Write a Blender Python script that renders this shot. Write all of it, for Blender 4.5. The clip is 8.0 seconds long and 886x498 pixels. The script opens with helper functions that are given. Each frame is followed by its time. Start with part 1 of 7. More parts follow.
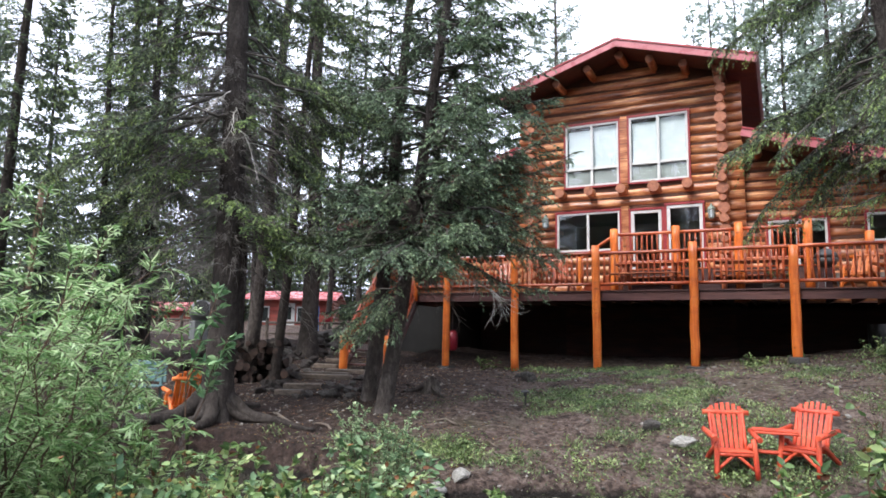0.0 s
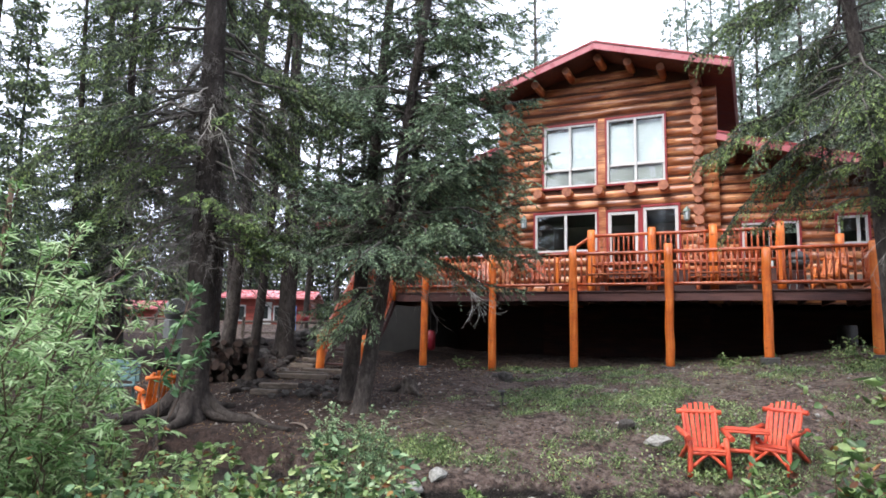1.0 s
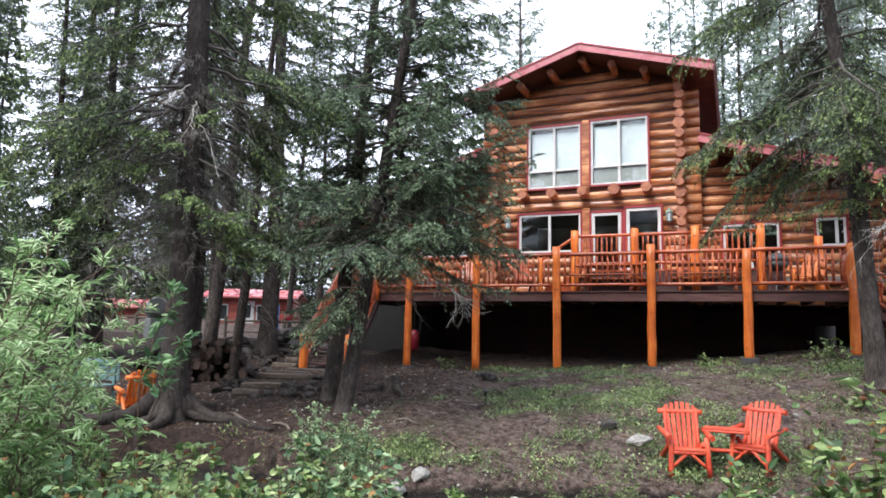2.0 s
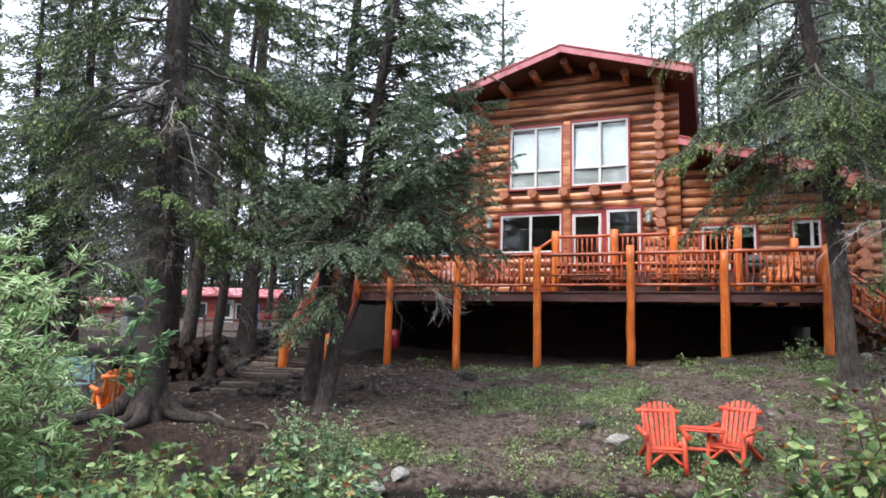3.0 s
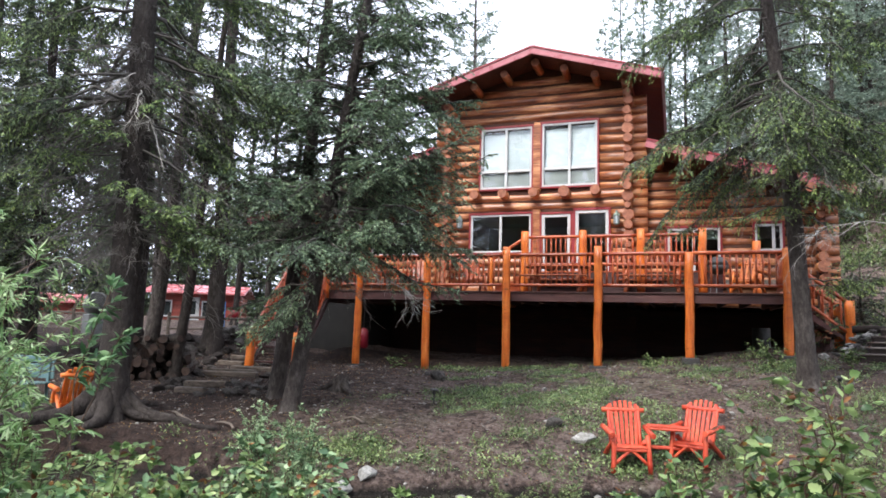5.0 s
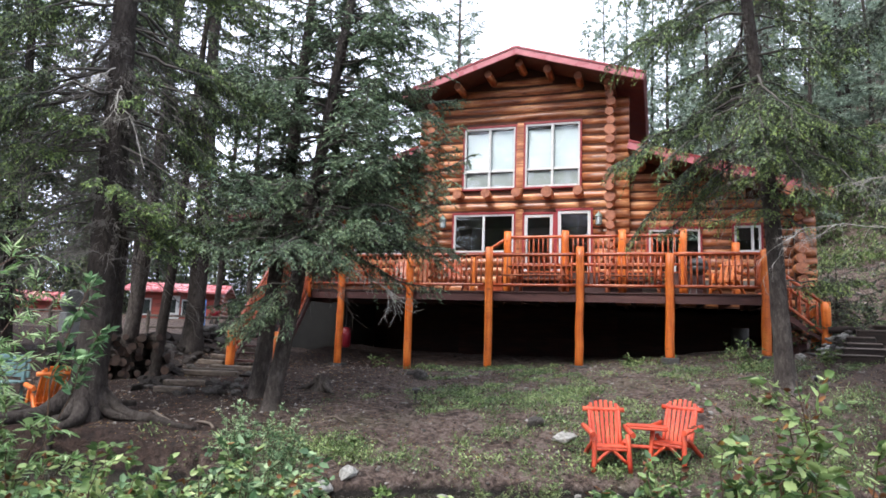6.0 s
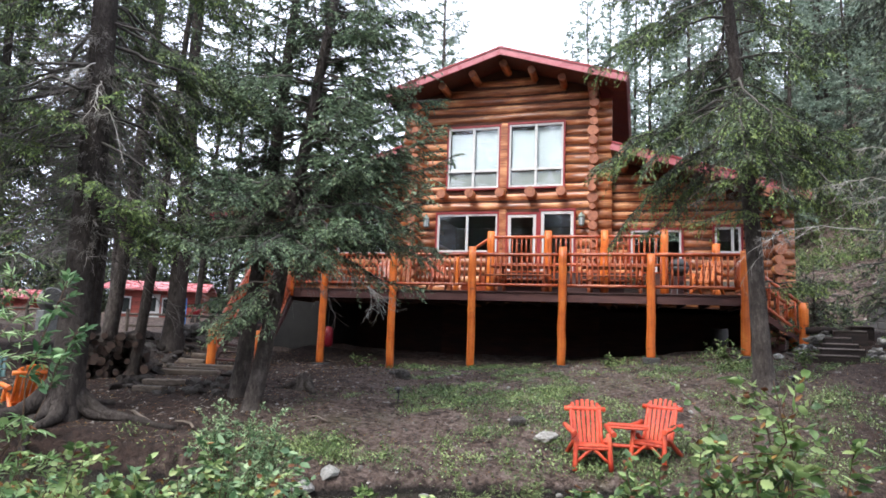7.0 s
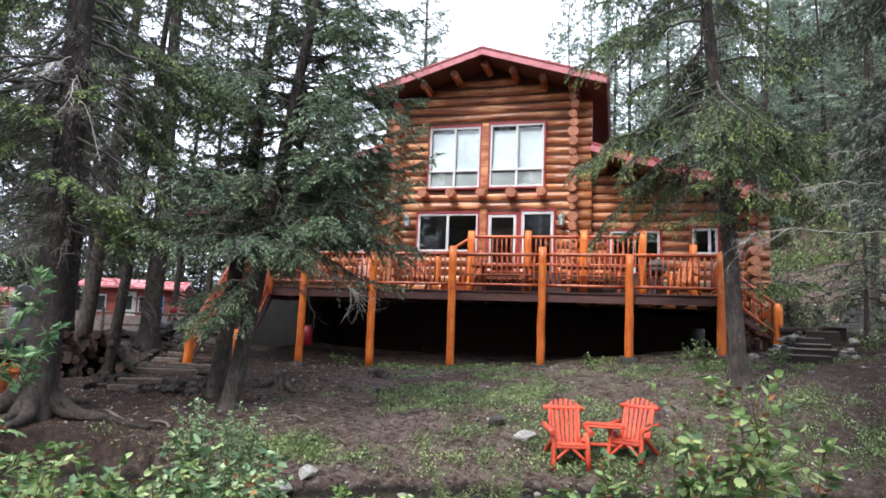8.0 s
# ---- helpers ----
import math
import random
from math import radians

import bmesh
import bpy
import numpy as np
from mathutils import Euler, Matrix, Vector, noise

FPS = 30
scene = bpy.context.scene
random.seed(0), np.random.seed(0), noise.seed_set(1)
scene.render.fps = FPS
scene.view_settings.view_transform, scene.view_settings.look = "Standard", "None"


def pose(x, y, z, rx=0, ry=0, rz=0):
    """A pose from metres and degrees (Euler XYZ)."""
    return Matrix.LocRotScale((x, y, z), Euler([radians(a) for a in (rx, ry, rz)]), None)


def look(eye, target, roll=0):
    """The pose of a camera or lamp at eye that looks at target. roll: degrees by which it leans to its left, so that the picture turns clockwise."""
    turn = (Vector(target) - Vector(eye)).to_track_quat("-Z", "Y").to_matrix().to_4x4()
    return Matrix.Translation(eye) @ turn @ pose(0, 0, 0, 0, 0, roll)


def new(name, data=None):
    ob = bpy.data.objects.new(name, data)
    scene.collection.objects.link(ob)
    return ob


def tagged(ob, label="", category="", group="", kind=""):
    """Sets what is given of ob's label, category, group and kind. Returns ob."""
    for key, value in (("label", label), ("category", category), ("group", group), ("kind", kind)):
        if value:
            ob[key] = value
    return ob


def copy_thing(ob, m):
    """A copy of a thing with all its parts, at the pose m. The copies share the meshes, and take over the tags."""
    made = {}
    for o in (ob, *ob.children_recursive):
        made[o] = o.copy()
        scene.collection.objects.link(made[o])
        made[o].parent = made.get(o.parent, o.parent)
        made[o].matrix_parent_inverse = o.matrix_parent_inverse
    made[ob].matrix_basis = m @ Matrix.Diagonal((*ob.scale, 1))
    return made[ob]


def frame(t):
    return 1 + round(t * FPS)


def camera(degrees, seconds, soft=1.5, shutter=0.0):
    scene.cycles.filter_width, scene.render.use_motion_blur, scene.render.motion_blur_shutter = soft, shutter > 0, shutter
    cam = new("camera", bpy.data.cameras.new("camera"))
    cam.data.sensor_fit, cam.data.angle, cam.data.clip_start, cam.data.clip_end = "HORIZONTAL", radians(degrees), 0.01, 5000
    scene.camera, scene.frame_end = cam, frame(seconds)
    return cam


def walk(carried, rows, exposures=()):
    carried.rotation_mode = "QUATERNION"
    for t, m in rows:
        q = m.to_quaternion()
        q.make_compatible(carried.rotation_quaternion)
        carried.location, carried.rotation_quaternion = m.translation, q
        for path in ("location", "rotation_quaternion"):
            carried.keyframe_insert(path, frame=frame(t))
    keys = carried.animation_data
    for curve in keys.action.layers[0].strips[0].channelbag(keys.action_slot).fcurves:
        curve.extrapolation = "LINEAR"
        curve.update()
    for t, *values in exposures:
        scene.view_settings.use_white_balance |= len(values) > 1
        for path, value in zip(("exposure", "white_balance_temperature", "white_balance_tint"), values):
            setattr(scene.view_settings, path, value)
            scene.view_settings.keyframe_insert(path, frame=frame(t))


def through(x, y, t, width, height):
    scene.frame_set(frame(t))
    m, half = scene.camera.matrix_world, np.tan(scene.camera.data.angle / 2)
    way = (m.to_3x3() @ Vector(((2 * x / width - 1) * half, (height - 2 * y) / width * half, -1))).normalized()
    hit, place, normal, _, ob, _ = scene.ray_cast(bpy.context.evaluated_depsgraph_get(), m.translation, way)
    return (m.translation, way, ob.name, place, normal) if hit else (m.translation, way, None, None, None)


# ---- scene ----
# ---- camera: a slow pan to the right from a tripod on the near bank ----
cam = camera(68.3, 8.0, soft=1.7)
ROWS = [  # seconds, x, y, z, yaw, pitch, roll
    (0.0, 0.0000, 0.0000, 1.7000, 27.205, 7.186, -0.922),
    (0.5, 0.0023, 0.0011, 1.6998, 26.146, 7.194, -1.022),
    (1.0, 0.0042, 0.0020, 1.6997, 25.291, 7.196, -1.110),
    (1.5, 0.0056, 0.0027, 1.6996, 24.636, 7.202, -1.179),
    (3.0, 0.0109, 0.0052, 1.6992, 22.223, 7.212, -1.444),
    (3.5, 0.0124, 0.0060, 1.6991, 21.499, 7.209, -1.535),
    (4.0, 0.0138, 0.0066, 1.6990, 20.868, 7.212, -1.608),
    (4.5, 0.0152, 0.0073, 1.6989, 20.235, 7.211, -1.653),
    (6.0, 0.0200, 0.0096, 1.6985, 18.029, 7.211, -1.892),
    (6.5, 0.0217, 0.0104, 1.6984, 17.244, 7.217, -1.972),
    (7.0, 0.0232, 0.0112, 1.6983, 16.552, 7.216, -2.049),
    (7.5, 0.0253, 0.0122, 1.6981, 15.593, 7.226, -2.151),
    (8.0, 0.0270, 0.0130, 1.6980, 14.812, 7.222, -2.215),
]
walk(cam, [(t, pose(x, y, z, 90 + pitch, roll, yaw)) for t, x, y, z, yaw, pitch, roll in ROWS])

# ---- overcast daylight ----
world = bpy.data.worlds.new("overcast_sky")
scene.world = world
world.use_nodes = True
wn, wl = world.node_tree.nodes, world.node_tree.links
sky = wn.new("ShaderNodeTexSky")
sky.sky_type, sky.sun_disc = "NISHITA", False
sky.sun_elevation, sky.sun_rotation = radians(58), radians(205)
sky.air_density, sky.dust_density, sky.ozone_density = 1.0, 4.0, 0.4
grey = wn.new("ShaderNodeHueSaturation")
grey.inputs["Saturation"].default_value = 0.12
cloud = wn.new("ShaderNodeMix")
cloud.data_type = "RGBA"
cloud.inputs["Factor"].default_value = 0.6
cloud.inputs["B"].default_value = (8.3, 9.2, 11.6, 1)
wl.new(sky.outputs["Color"], grey.inputs["Color"])
wl.new(grey.outputs["Color"], cloud.inputs["A"])
wl.new(cloud.outputs["Result"], wn["Background"].inputs["Color"])
wn["Background"].inputs["Strength"].default_value = 0.125

sun = new("sun", bpy.data.lights.new("sun", "SUN"))
sun.data.energy, sun.data.angle, sun.data.color = 1.5, radians(22), (1.0, 0.97, 0.92)
sun.matrix_world = look((-12, -25, 45), (0, 12, 0))
scene.view_settings.exposure = 1.58

# ---- materials ----
def material(name, build, rough=0.7, metal=0.0, bump=0.0, spec=0.5):
    """A node material: build(nodes, links, coords) gives the colour socket, or (colour, height, roughness)."""
    m = bpy.data.materials.new(name)
    m.use_nodes = True
    n, l = m.node_tree.nodes, m.node_tree.links
    bsdf = n["Principled BSDF"]
    bsdf.inputs["Roughness"].default_value, bsdf.inputs["Metallic"].default_value = rough, metal
    bsdf.inputs["Specular IOR Level"].default_value = spec
    tc = n.new("ShaderNodeTexCoord")
    out = build(n, l, tc)
    out = out if isinstance(out, tuple) else (out, None, None)
    colour, height, roughness = (out + (None, None))[:3]
    if isinstance(colour, list):
        bsdf.inputs["Base Color"].default_value = (*colour, 1)
    else:
        l.new(colour, bsdf.inputs["Base Color"])
    if height is not None:
        b = n.new("ShaderNodeBump")
        b.inputs["Strength"].default_value, b.inputs["Distance"].default_value = 1.0, bump
        l.new(height, b.inputs["Height"])
        l.new(b.outputs["Normal"], bsdf.inputs["Normal"])
    if roughness is not None:
        l.new(roughness, bsdf.inputs["Roughness"])
    return m


def tex_noise(n, l, vec, scale, detail=4.0, rough=0.55, stretch=None):
    t = n.new("ShaderNodeTexNoise")
    t.inputs["Scale"].default_value, t.inputs["Detail"].default_value, t.inputs["Roughness"].default_value = scale, detail, rough
    if stretch:
        mp = n.new("ShaderNodeMapping")
        mp.inputs["Scale"].default_value = stretch
        l.new(vec, mp.inputs["Vector"])
        vec = mp.outputs["Vector"]
    l.new(vec, t.inputs["Vector"])
    return t.outputs["Fac"]


def ramp(n, l, fac, *stops):
    r = n.new("ShaderNodeValToRGB")
    e = r.color_ramp.elements
    e[0].position, e[0].color = stops[0][0], (*stops[0][1], 1)
    e[1].position, e[1].color = stops[-1][0], (*stops[-1][1], 1)
    for p, c in stops[1:-1]:
        e.new(p).color = (*c, 1)
    l.new(fac, r.inputs["Fac"])
    return r.outputs["Color"]


def blend(n, l, fac, a, b, mode="MIX"):
    m = n.new("ShaderNodeMix")
    m.data_type, m.blend_type = "RGBA", mode
    for key, value in (("Factor", fac), ("A", a), ("B", b)):
        if isinstance(value, (int, float)):
            m.inputs[key].default_value = value
        elif isinstance(value, tuple):
            m.inputs[key].default_value = (*value, 1)
        else:
            l.new(value, m.inputs[key])
    return m.outputs["Result"]


def info_random(n):
    return n.new("ShaderNodeObjectInfo").outputs["Random"]


def island(n):
    return n.new("ShaderNodeNewGeometry").outputs["Random Per Island"]


def math_node(n, l, op, a, b):
    m = n.new("ShaderNodeMath")
    m.operation = op
    for i, v in enumerate((a, b)):
        if isinstance(v, (int, float)):
            m.inputs[i].default_value = v
        else:
            l.new(v, m.inputs[i])
    return m.outputs["Value"]


def shifted(n, l, tc):
    """Object coordinates moved by the object's own random, so that like pieces differ."""
    add = n.new("ShaderNodeVectorMath")
    mul = n.new("ShaderNodeMath")
    mul.operation = "MULTIPLY"
    mul.inputs[1].default_value = 91.0
    l.new(info_random(n), mul.inputs[0])
    l.new(tc.outputs["Object"], add.inputs[0])
    l.new(mul.outputs["Value"], add.inputs[1])
    return add.outputs["Vector"]


def wood(name, dark, mid, light, rough, grain=(0.6, 9, 9), bump=0.004, spread=0.35):
    """Stained round timber: long grain, knots, drying checks, a tone of its own for each piece."""
    def build(n, l, tc):
        v = shifted(n, l, tc)
        g = tex_noise(n, l, v, 2.2, 6, 0.65, grain)
        blot = tex_noise(n, l, v, 1.3, 3, 0.5, (0.8, 2, 2))
        col = ramp(n, l, math_node(n, l, "ADD", math_node(n, l, "MULTIPLY", g, 0.6), math_node(n, l, "MULTIPLY", blot, 0.45)), (0.36, dark), (0.52, mid), (0.68, light))
        knot = n.new("ShaderNodeTexVoronoi")
        knot.inputs["Scale"].default_value = 2.4
        mp = n.new("ShaderNodeMapping")
        mp.inputs["Scale"].default_value = (0.55, 1.6, 1.6)
        l.new(v, mp.inputs["Vector"])
        l.new(mp.outputs["Vector"], knot.inputs["Vector"])
        col = blend(n, l, ramp(n, l, knot.outputs["Distance"], (0.05, (0.75,) * 3), (0.13, (0, 0, 0))), col, tuple(c * 0.35 for c in dark))
        check = tex_noise(n, l, v, 3.0, 2, 0.4, (0.35, 14, 14))
        crack = ramp(n, l, check, (0.30, (0, 0, 0)), (0.36, (1, 1, 1)))
        col = blend(n, l, 0.55, col, blend(n, l, crack, tuple(c * 0.45 for c in dark), col))
        tone = ramp(n, l, info_random(n), (0.0, (1 - spread,) * 3), (1.0, (1 + spread,) * 3))
        col = blend(n, l, 1.0, col, tone, "MULTIPLY")
        h = math_node(n, l, "ADD", g, math_node(n, l, "MULTIPLY", crack, 0.6))
        r = ramp(n, l, blot, (0.3, (rough - 0.08,) * 3), (0.7, (rough + 0.12,) * 3))
        return col, h, r
    return material(name, build, rough, bump=bump)


def endgrain(name, dark, light):
    def build(n, l, tc):
        v = shifted(n, l, tc)
        a = tex_noise(n, l, v, 7, 5)
        b = tex_noise(n, l, v, 38, 3)
        col = ramp(n, l, math_node(n, l, "ADD", math_node(n, l, "MULTIPLY", a, 0.7), math_node(n, l, "MULTIPLY", b, 0.3)), (0.32, dark), (0.66, light))
        return col, b
    return material(name, build, 0.75, bump=0.004)


def plain(name, a, b, rough, scale=6.0, bump=0.002, metal=0.0, fine=60.0, spec=0.5):
    """A surface of two near tones in soft blotches with fine relief."""
    def build(n, l, tc):
        v = tc.outputs["Object"]
        big, small = tex_noise(n, l, v, scale, 4), tex_noise(n, l, v, fine, 3)
        col = ramp(n, l, math_node(n, l, "ADD", math_node(n, l, "MULTIPLY", big, 0.7), math_node(n, l, "MULTIPLY", small, 0.3)), (0.35, a), (0.65, b))
        return col, small, ramp(n, l, big, (0.3, (max(rough - 0.08, 0.02),) * 3), (0.7, (min(rough + 0.08, 1),) * 3))
    return material(name, build, rough, metal=metal, bump=bump, spec=spec)


def leafy(name, dark, mid, light, rough=0.55, through=0.3):
    """Leaves or needles: a tone for each, with some light passing through."""
    m = bpy.data.materials.new(name)
    m.use_nodes = True
    n, l = m.node_tree.nodes, m.node_tree.links
    bsdf = n["Principled BSDF"]
    bsdf.inputs["Roughness"].default_value = rough
    bsdf.inputs["Specular IOR Level"].default_value = 0.35
    tc = n.new("ShaderNodeTexCoord")
    patch = tex_noise(n, l, tc.outputs["Object"], 1.4, 3)
    fac = math_node(n, l, "ADD", math_node(n, l, "MULTIPLY", island(n), 0.50), math_node(n, l, "MULTIPLY", patch, 0.77))
    col = ramp(n, l, fac, (0.44, dark), (0.64, mid), (0.86, light))
    tr = n.new("ShaderNodeBsdfTranslucent")
    mix = n.new("ShaderNodeMixShader")
    mix.inputs["Fac"].default_value = through
    l.new(col, bsdf.inputs["Base Color"])
    l.new(col, tr.inputs["Color"])
    l.new(bsdf.outputs["BSDF"], mix.inputs[1])
    l.new(tr.outputs["BSDF"], mix.inputs[2])
    l.new(mix.outputs["Shader"], n["Material Output"].inputs["Surface"])
    return m


def bark(name, dark, mid, light, bump=0.02):
    def build(n, l, tc):
        v = tc.outputs["Object"]
        plates = n.new("ShaderNodeTexVoronoi")
        plates.feature = "DISTANCE_TO_EDGE"
        plates.inputs["Scale"].default_value = 24
        mp = n.new("ShaderNodeMapping")
        mp.inputs["Scale"].default_value = (1, 1, 0.45)
        l.new(v, mp.inputs["Vector"])
        l.new(mp.outputs["Vector"], plates.inputs["Vector"])
        a = tex_noise(n, l, v, 14, 6, 0.7, (1, 1, 0.4))
        b = tex_noise(n, l, v, 1.7, 3)
        fac = math_node(n, l, "ADD", math_node(n, l, "MULTIPLY", a, 0.65), math_node(n, l, "MULTIPLY", b, 0.4))
        col = ramp(n, l, fac, (0.34, dark), (0.52, mid), (0.74, light))
        edge = ramp(n, l, plates.outputs["Distance"], (0.0, (0.35,) * 3), (0.12, (1, 1, 1)))
        col = blend(n, l, 0.4, col, blend(n, l, 1.0, col, edge, "MULTIPLY"))
        return col, math_node(n, l, "ADD", a, edge)
    return material(name, build, 0.92, bump=bump, spec=0.2)


LOG = wood("stained_log", (0.10, 0.027, 0.012), (0.30, 0.098, 0.036), (0.64, 0.31, 0.135), 0.36, (0.5, 5, 5), bump=0.008, spread=0.28)
LOG_END = endgrain("log_end_grain", (0.12, 0.036, 0.021), (0.40, 0.155, 0.083))
POST = wood("orange_stained_post", (0.34, 0.065, 0.009), (0.56, 0.125, 0.015), (0.68, 0.205, 0.035), 0.4, (9, 9, 0.6), spread=0.14)
RAIL = wood("red_orange_rail", (0.15, 0.026, 0.011), (0.32, 0.060, 0.02), (0.52, 0.155, 0.06), 0.32, spread=0.22)
CHAIR = wood("coral_red_painted_wood", (0.26, 0.020, 0.010), (0.46, 0.052, 0.020), (0.60, 0.11, 0.050), 0.5, (9, 9, 0.8), bump=0.002, spread=0.12)
BENCH = wood("orange_red_bench_wood", (0.17, 0.035, 0.013), (0.34, 0.078, 0.026), (0.50, 0.16, 0.06), 0.42)
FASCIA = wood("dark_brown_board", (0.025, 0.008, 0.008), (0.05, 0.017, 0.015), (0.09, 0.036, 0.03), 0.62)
PLANK = wood("weathered_timber", (0.035, 0.027, 0.021), (0.085, 0.066, 0.053), (0.17, 0.135, 0.108), 0.88)
SOFFIT = wood("dark_soffit_board", (0.035, 0.014, 0.009), (0.075, 0.030, 0.018), (0.12, 0.052, 0.03), 0.7)
# darker copy of the roof red, so less of it bounces under the eaves
LODGE_ROOF = plain("dark_red_metal_roof", (0.13, 0.018, 0.022), (0.18, 0.03, 0.034), 0.4, 2, 0.001)
# red paled to pink: the sky's sheen put into the base colour
RED_TRIM = plain("sky_sheen_red_trim", (0.32, 0.085, 0.095), (0.40, 0.125, 0.135), 0.3, 3, 0.001)
# cabin roofs lightened to pink for the sky they reflect
RED_ROOF = plain("sky_sheen_red_roof", (0.46, 0.13, 0.14), (0.56, 0.19, 0.20), 0.28, 2, 0.001)
MAROON = plain("maroon_window_trim", (0.20, 0.014, 0.018), (0.26, 0.022, 0.026), 0.45, 4)
# maroon trim darkened: the shade under the eave set into the paint colour
EAVE_SHADE = plain("shaded_maroon_eave", (0.07, 0.012, 0.014), (0.10, 0.018, 0.02), 0.5, 3)
# concretes darkened in colour for the shade under the deck and stairs
DARK_CONCRETE = plain("shade_darkened_concrete", (0.03, 0.028, 0.026), (0.065, 0.061, 0.057), 0.95, 2, 0.006)
FOUNDATION = plain("shaded_foundation_concrete", (0.014, 0.013, 0.012), (0.034, 0.032, 0.030), 0.95, 2, 0.006)
WHITE = plain("white_window_frame", (0.44, 0.44, 0.435), (0.54, 0.54, 0.53), 0.4, 5, 0.0005)
BLIND = plain("pale_blind", (0.33, 0.385, 0.41), (0.41, 0.46, 0.485), 0.8, 3, 0.001)
# plaster darkened to stand for the rooms' lack of light
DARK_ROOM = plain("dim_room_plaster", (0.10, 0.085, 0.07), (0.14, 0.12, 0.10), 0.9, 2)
SCREEN = plain("grey_insect_screen", (0.15, 0.17, 0.17), (0.20, 0.22, 0.22), 0.8)
CHINK = plain("brown_chinking", (0.05, 0.018, 0.010), (0.09, 0.034, 0.018), 0.9, 5)
STONE = plain("grey_rock", (0.035, 0.031, 0.029), (0.13, 0.118, 0.11), 0.95, 4, 0.03, fine=22, spec=0.2)
PALE_STONE = plain("pale_rock", (0.16, 0.15, 0.135), (0.40, 0.39, 0.36), 0.9, 4, 0.02, fine=22)
BROWN_STONE = plain("brown_rock", (0.014, 0.012, 0.011), (0.060, 0.050, 0.046), 0.95, 3, 0.03, fine=18, spec=0.15)
BARK = bark("spruce_bark", (0.022, 0.018, 0.016), (0.066, 0.055, 0.050), (0.165, 0.145, 0.132))
BARK_RED = bark("brown_spruce_bark", (0.014, 0.011, 0.010), (0.043, 0.035, 0.031), (0.10, 0.085, 0.076))
TWIG = plain("dead_grey_twig", (0.075, 0.066, 0.058), (0.19, 0.172, 0.158), 0.9, 6)
LIMB = plain("dark_limb", (0.04, 0.035, 0.031), (0.10, 0.09, 0.08), 0.95, 8)
NEEDLE = leafy("spruce_needles", (0.036, 0.050, 0.038), (0.084, 0.114, 0.080), (0.19, 0.25, 0.105), 0.6, 0.26)
# darker copy of the needles: the neighbours' shade set into the colour
NEEDLE_SHADED = leafy("shaded_spruce_needles", (0.032, 0.042, 0.036), (0.075, 0.094, 0.074), (0.145, 0.175, 0.125), 0.65, 0.18)
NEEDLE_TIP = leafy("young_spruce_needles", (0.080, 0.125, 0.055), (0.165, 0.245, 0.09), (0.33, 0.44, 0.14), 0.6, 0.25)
NEEDLE_BLUE = leafy("blue_spruce_needles", (0.034, 0.052, 0.035), (0.095, 0.136, 0.090), (0.185, 0.255, 0.155), 0.55, 0.28)
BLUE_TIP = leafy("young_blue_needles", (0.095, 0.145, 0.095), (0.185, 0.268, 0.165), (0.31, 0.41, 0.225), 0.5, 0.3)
# pine green paled to stand for haze in the distance
NEEDLE_HAZE = leafy("hazed_pine_needles", (0.15, 0.205, 0.165), (0.25, 0.32, 0.255), (0.36, 0.44, 0.345), 0.7, 0.3)
WILLOW = leafy("willow_leaves", (0.10, 0.20, 0.060), (0.27, 0.43, 0.175), (0.56, 0.68, 0.40), 0.36, 0.38)
BROAD = leafy("broad_leaves", (0.07, 0.125, 0.045), (0.22, 0.33, 0.12), (0.50, 0.58, 0.27), 0.42, 0.35)
BROAD_BLUE = leafy("cool_green_leaves", (0.05, 0.11, 0.05), (0.12, 0.23, 0.105), (0.27, 0.41, 0.21), 0.45, 0.3)
SAPLING = leafy("sapling_leaves", (0.050, 0.095, 0.034), (0.17, 0.27, 0.09), (0.38, 0.47, 0.20), 0.3, 0.35)
BUSH = leafy("small_bush_leaves", (0.065, 0.125, 0.06), (0.18, 0.29, 0.145), (0.42, 0.52, 0.30), 0.45, 0.3)
PALE_TWIG = plain("bleached_dead_wood", (0.22, 0.205, 0.185), (0.46, 0.435, 0.40), 0.9, 6)
DRY_LEAF = leafy("dry_leaves", (0.10, 0.035, 0.015), (0.24, 0.10, 0.04), (0.36, 0.22, 0.06), 0.6, 0.25)
HERB = leafy("ground_herb_leaves", (0.045, 0.075, 0.028), (0.115, 0.17, 0.06), (0.29, 0.37, 0.15), 0.55, 0.25)
CHIP = leafy("bark_chip", (0.035, 0.025, 0.020), (0.10, 0.08, 0.067), (0.34, 0.30, 0.26), 0.9, 0.0)
GRASS = leafy("bright_grass", (0.06, 0.09, 0.03), (0.13, 0.18, 0.065), (0.25, 0.31, 0.12), 0.5, 0.3)
STEM = plain("brown_stem", (0.05, 0.03, 0.02), (0.12, 0.07, 0.045), 0.8, 9)


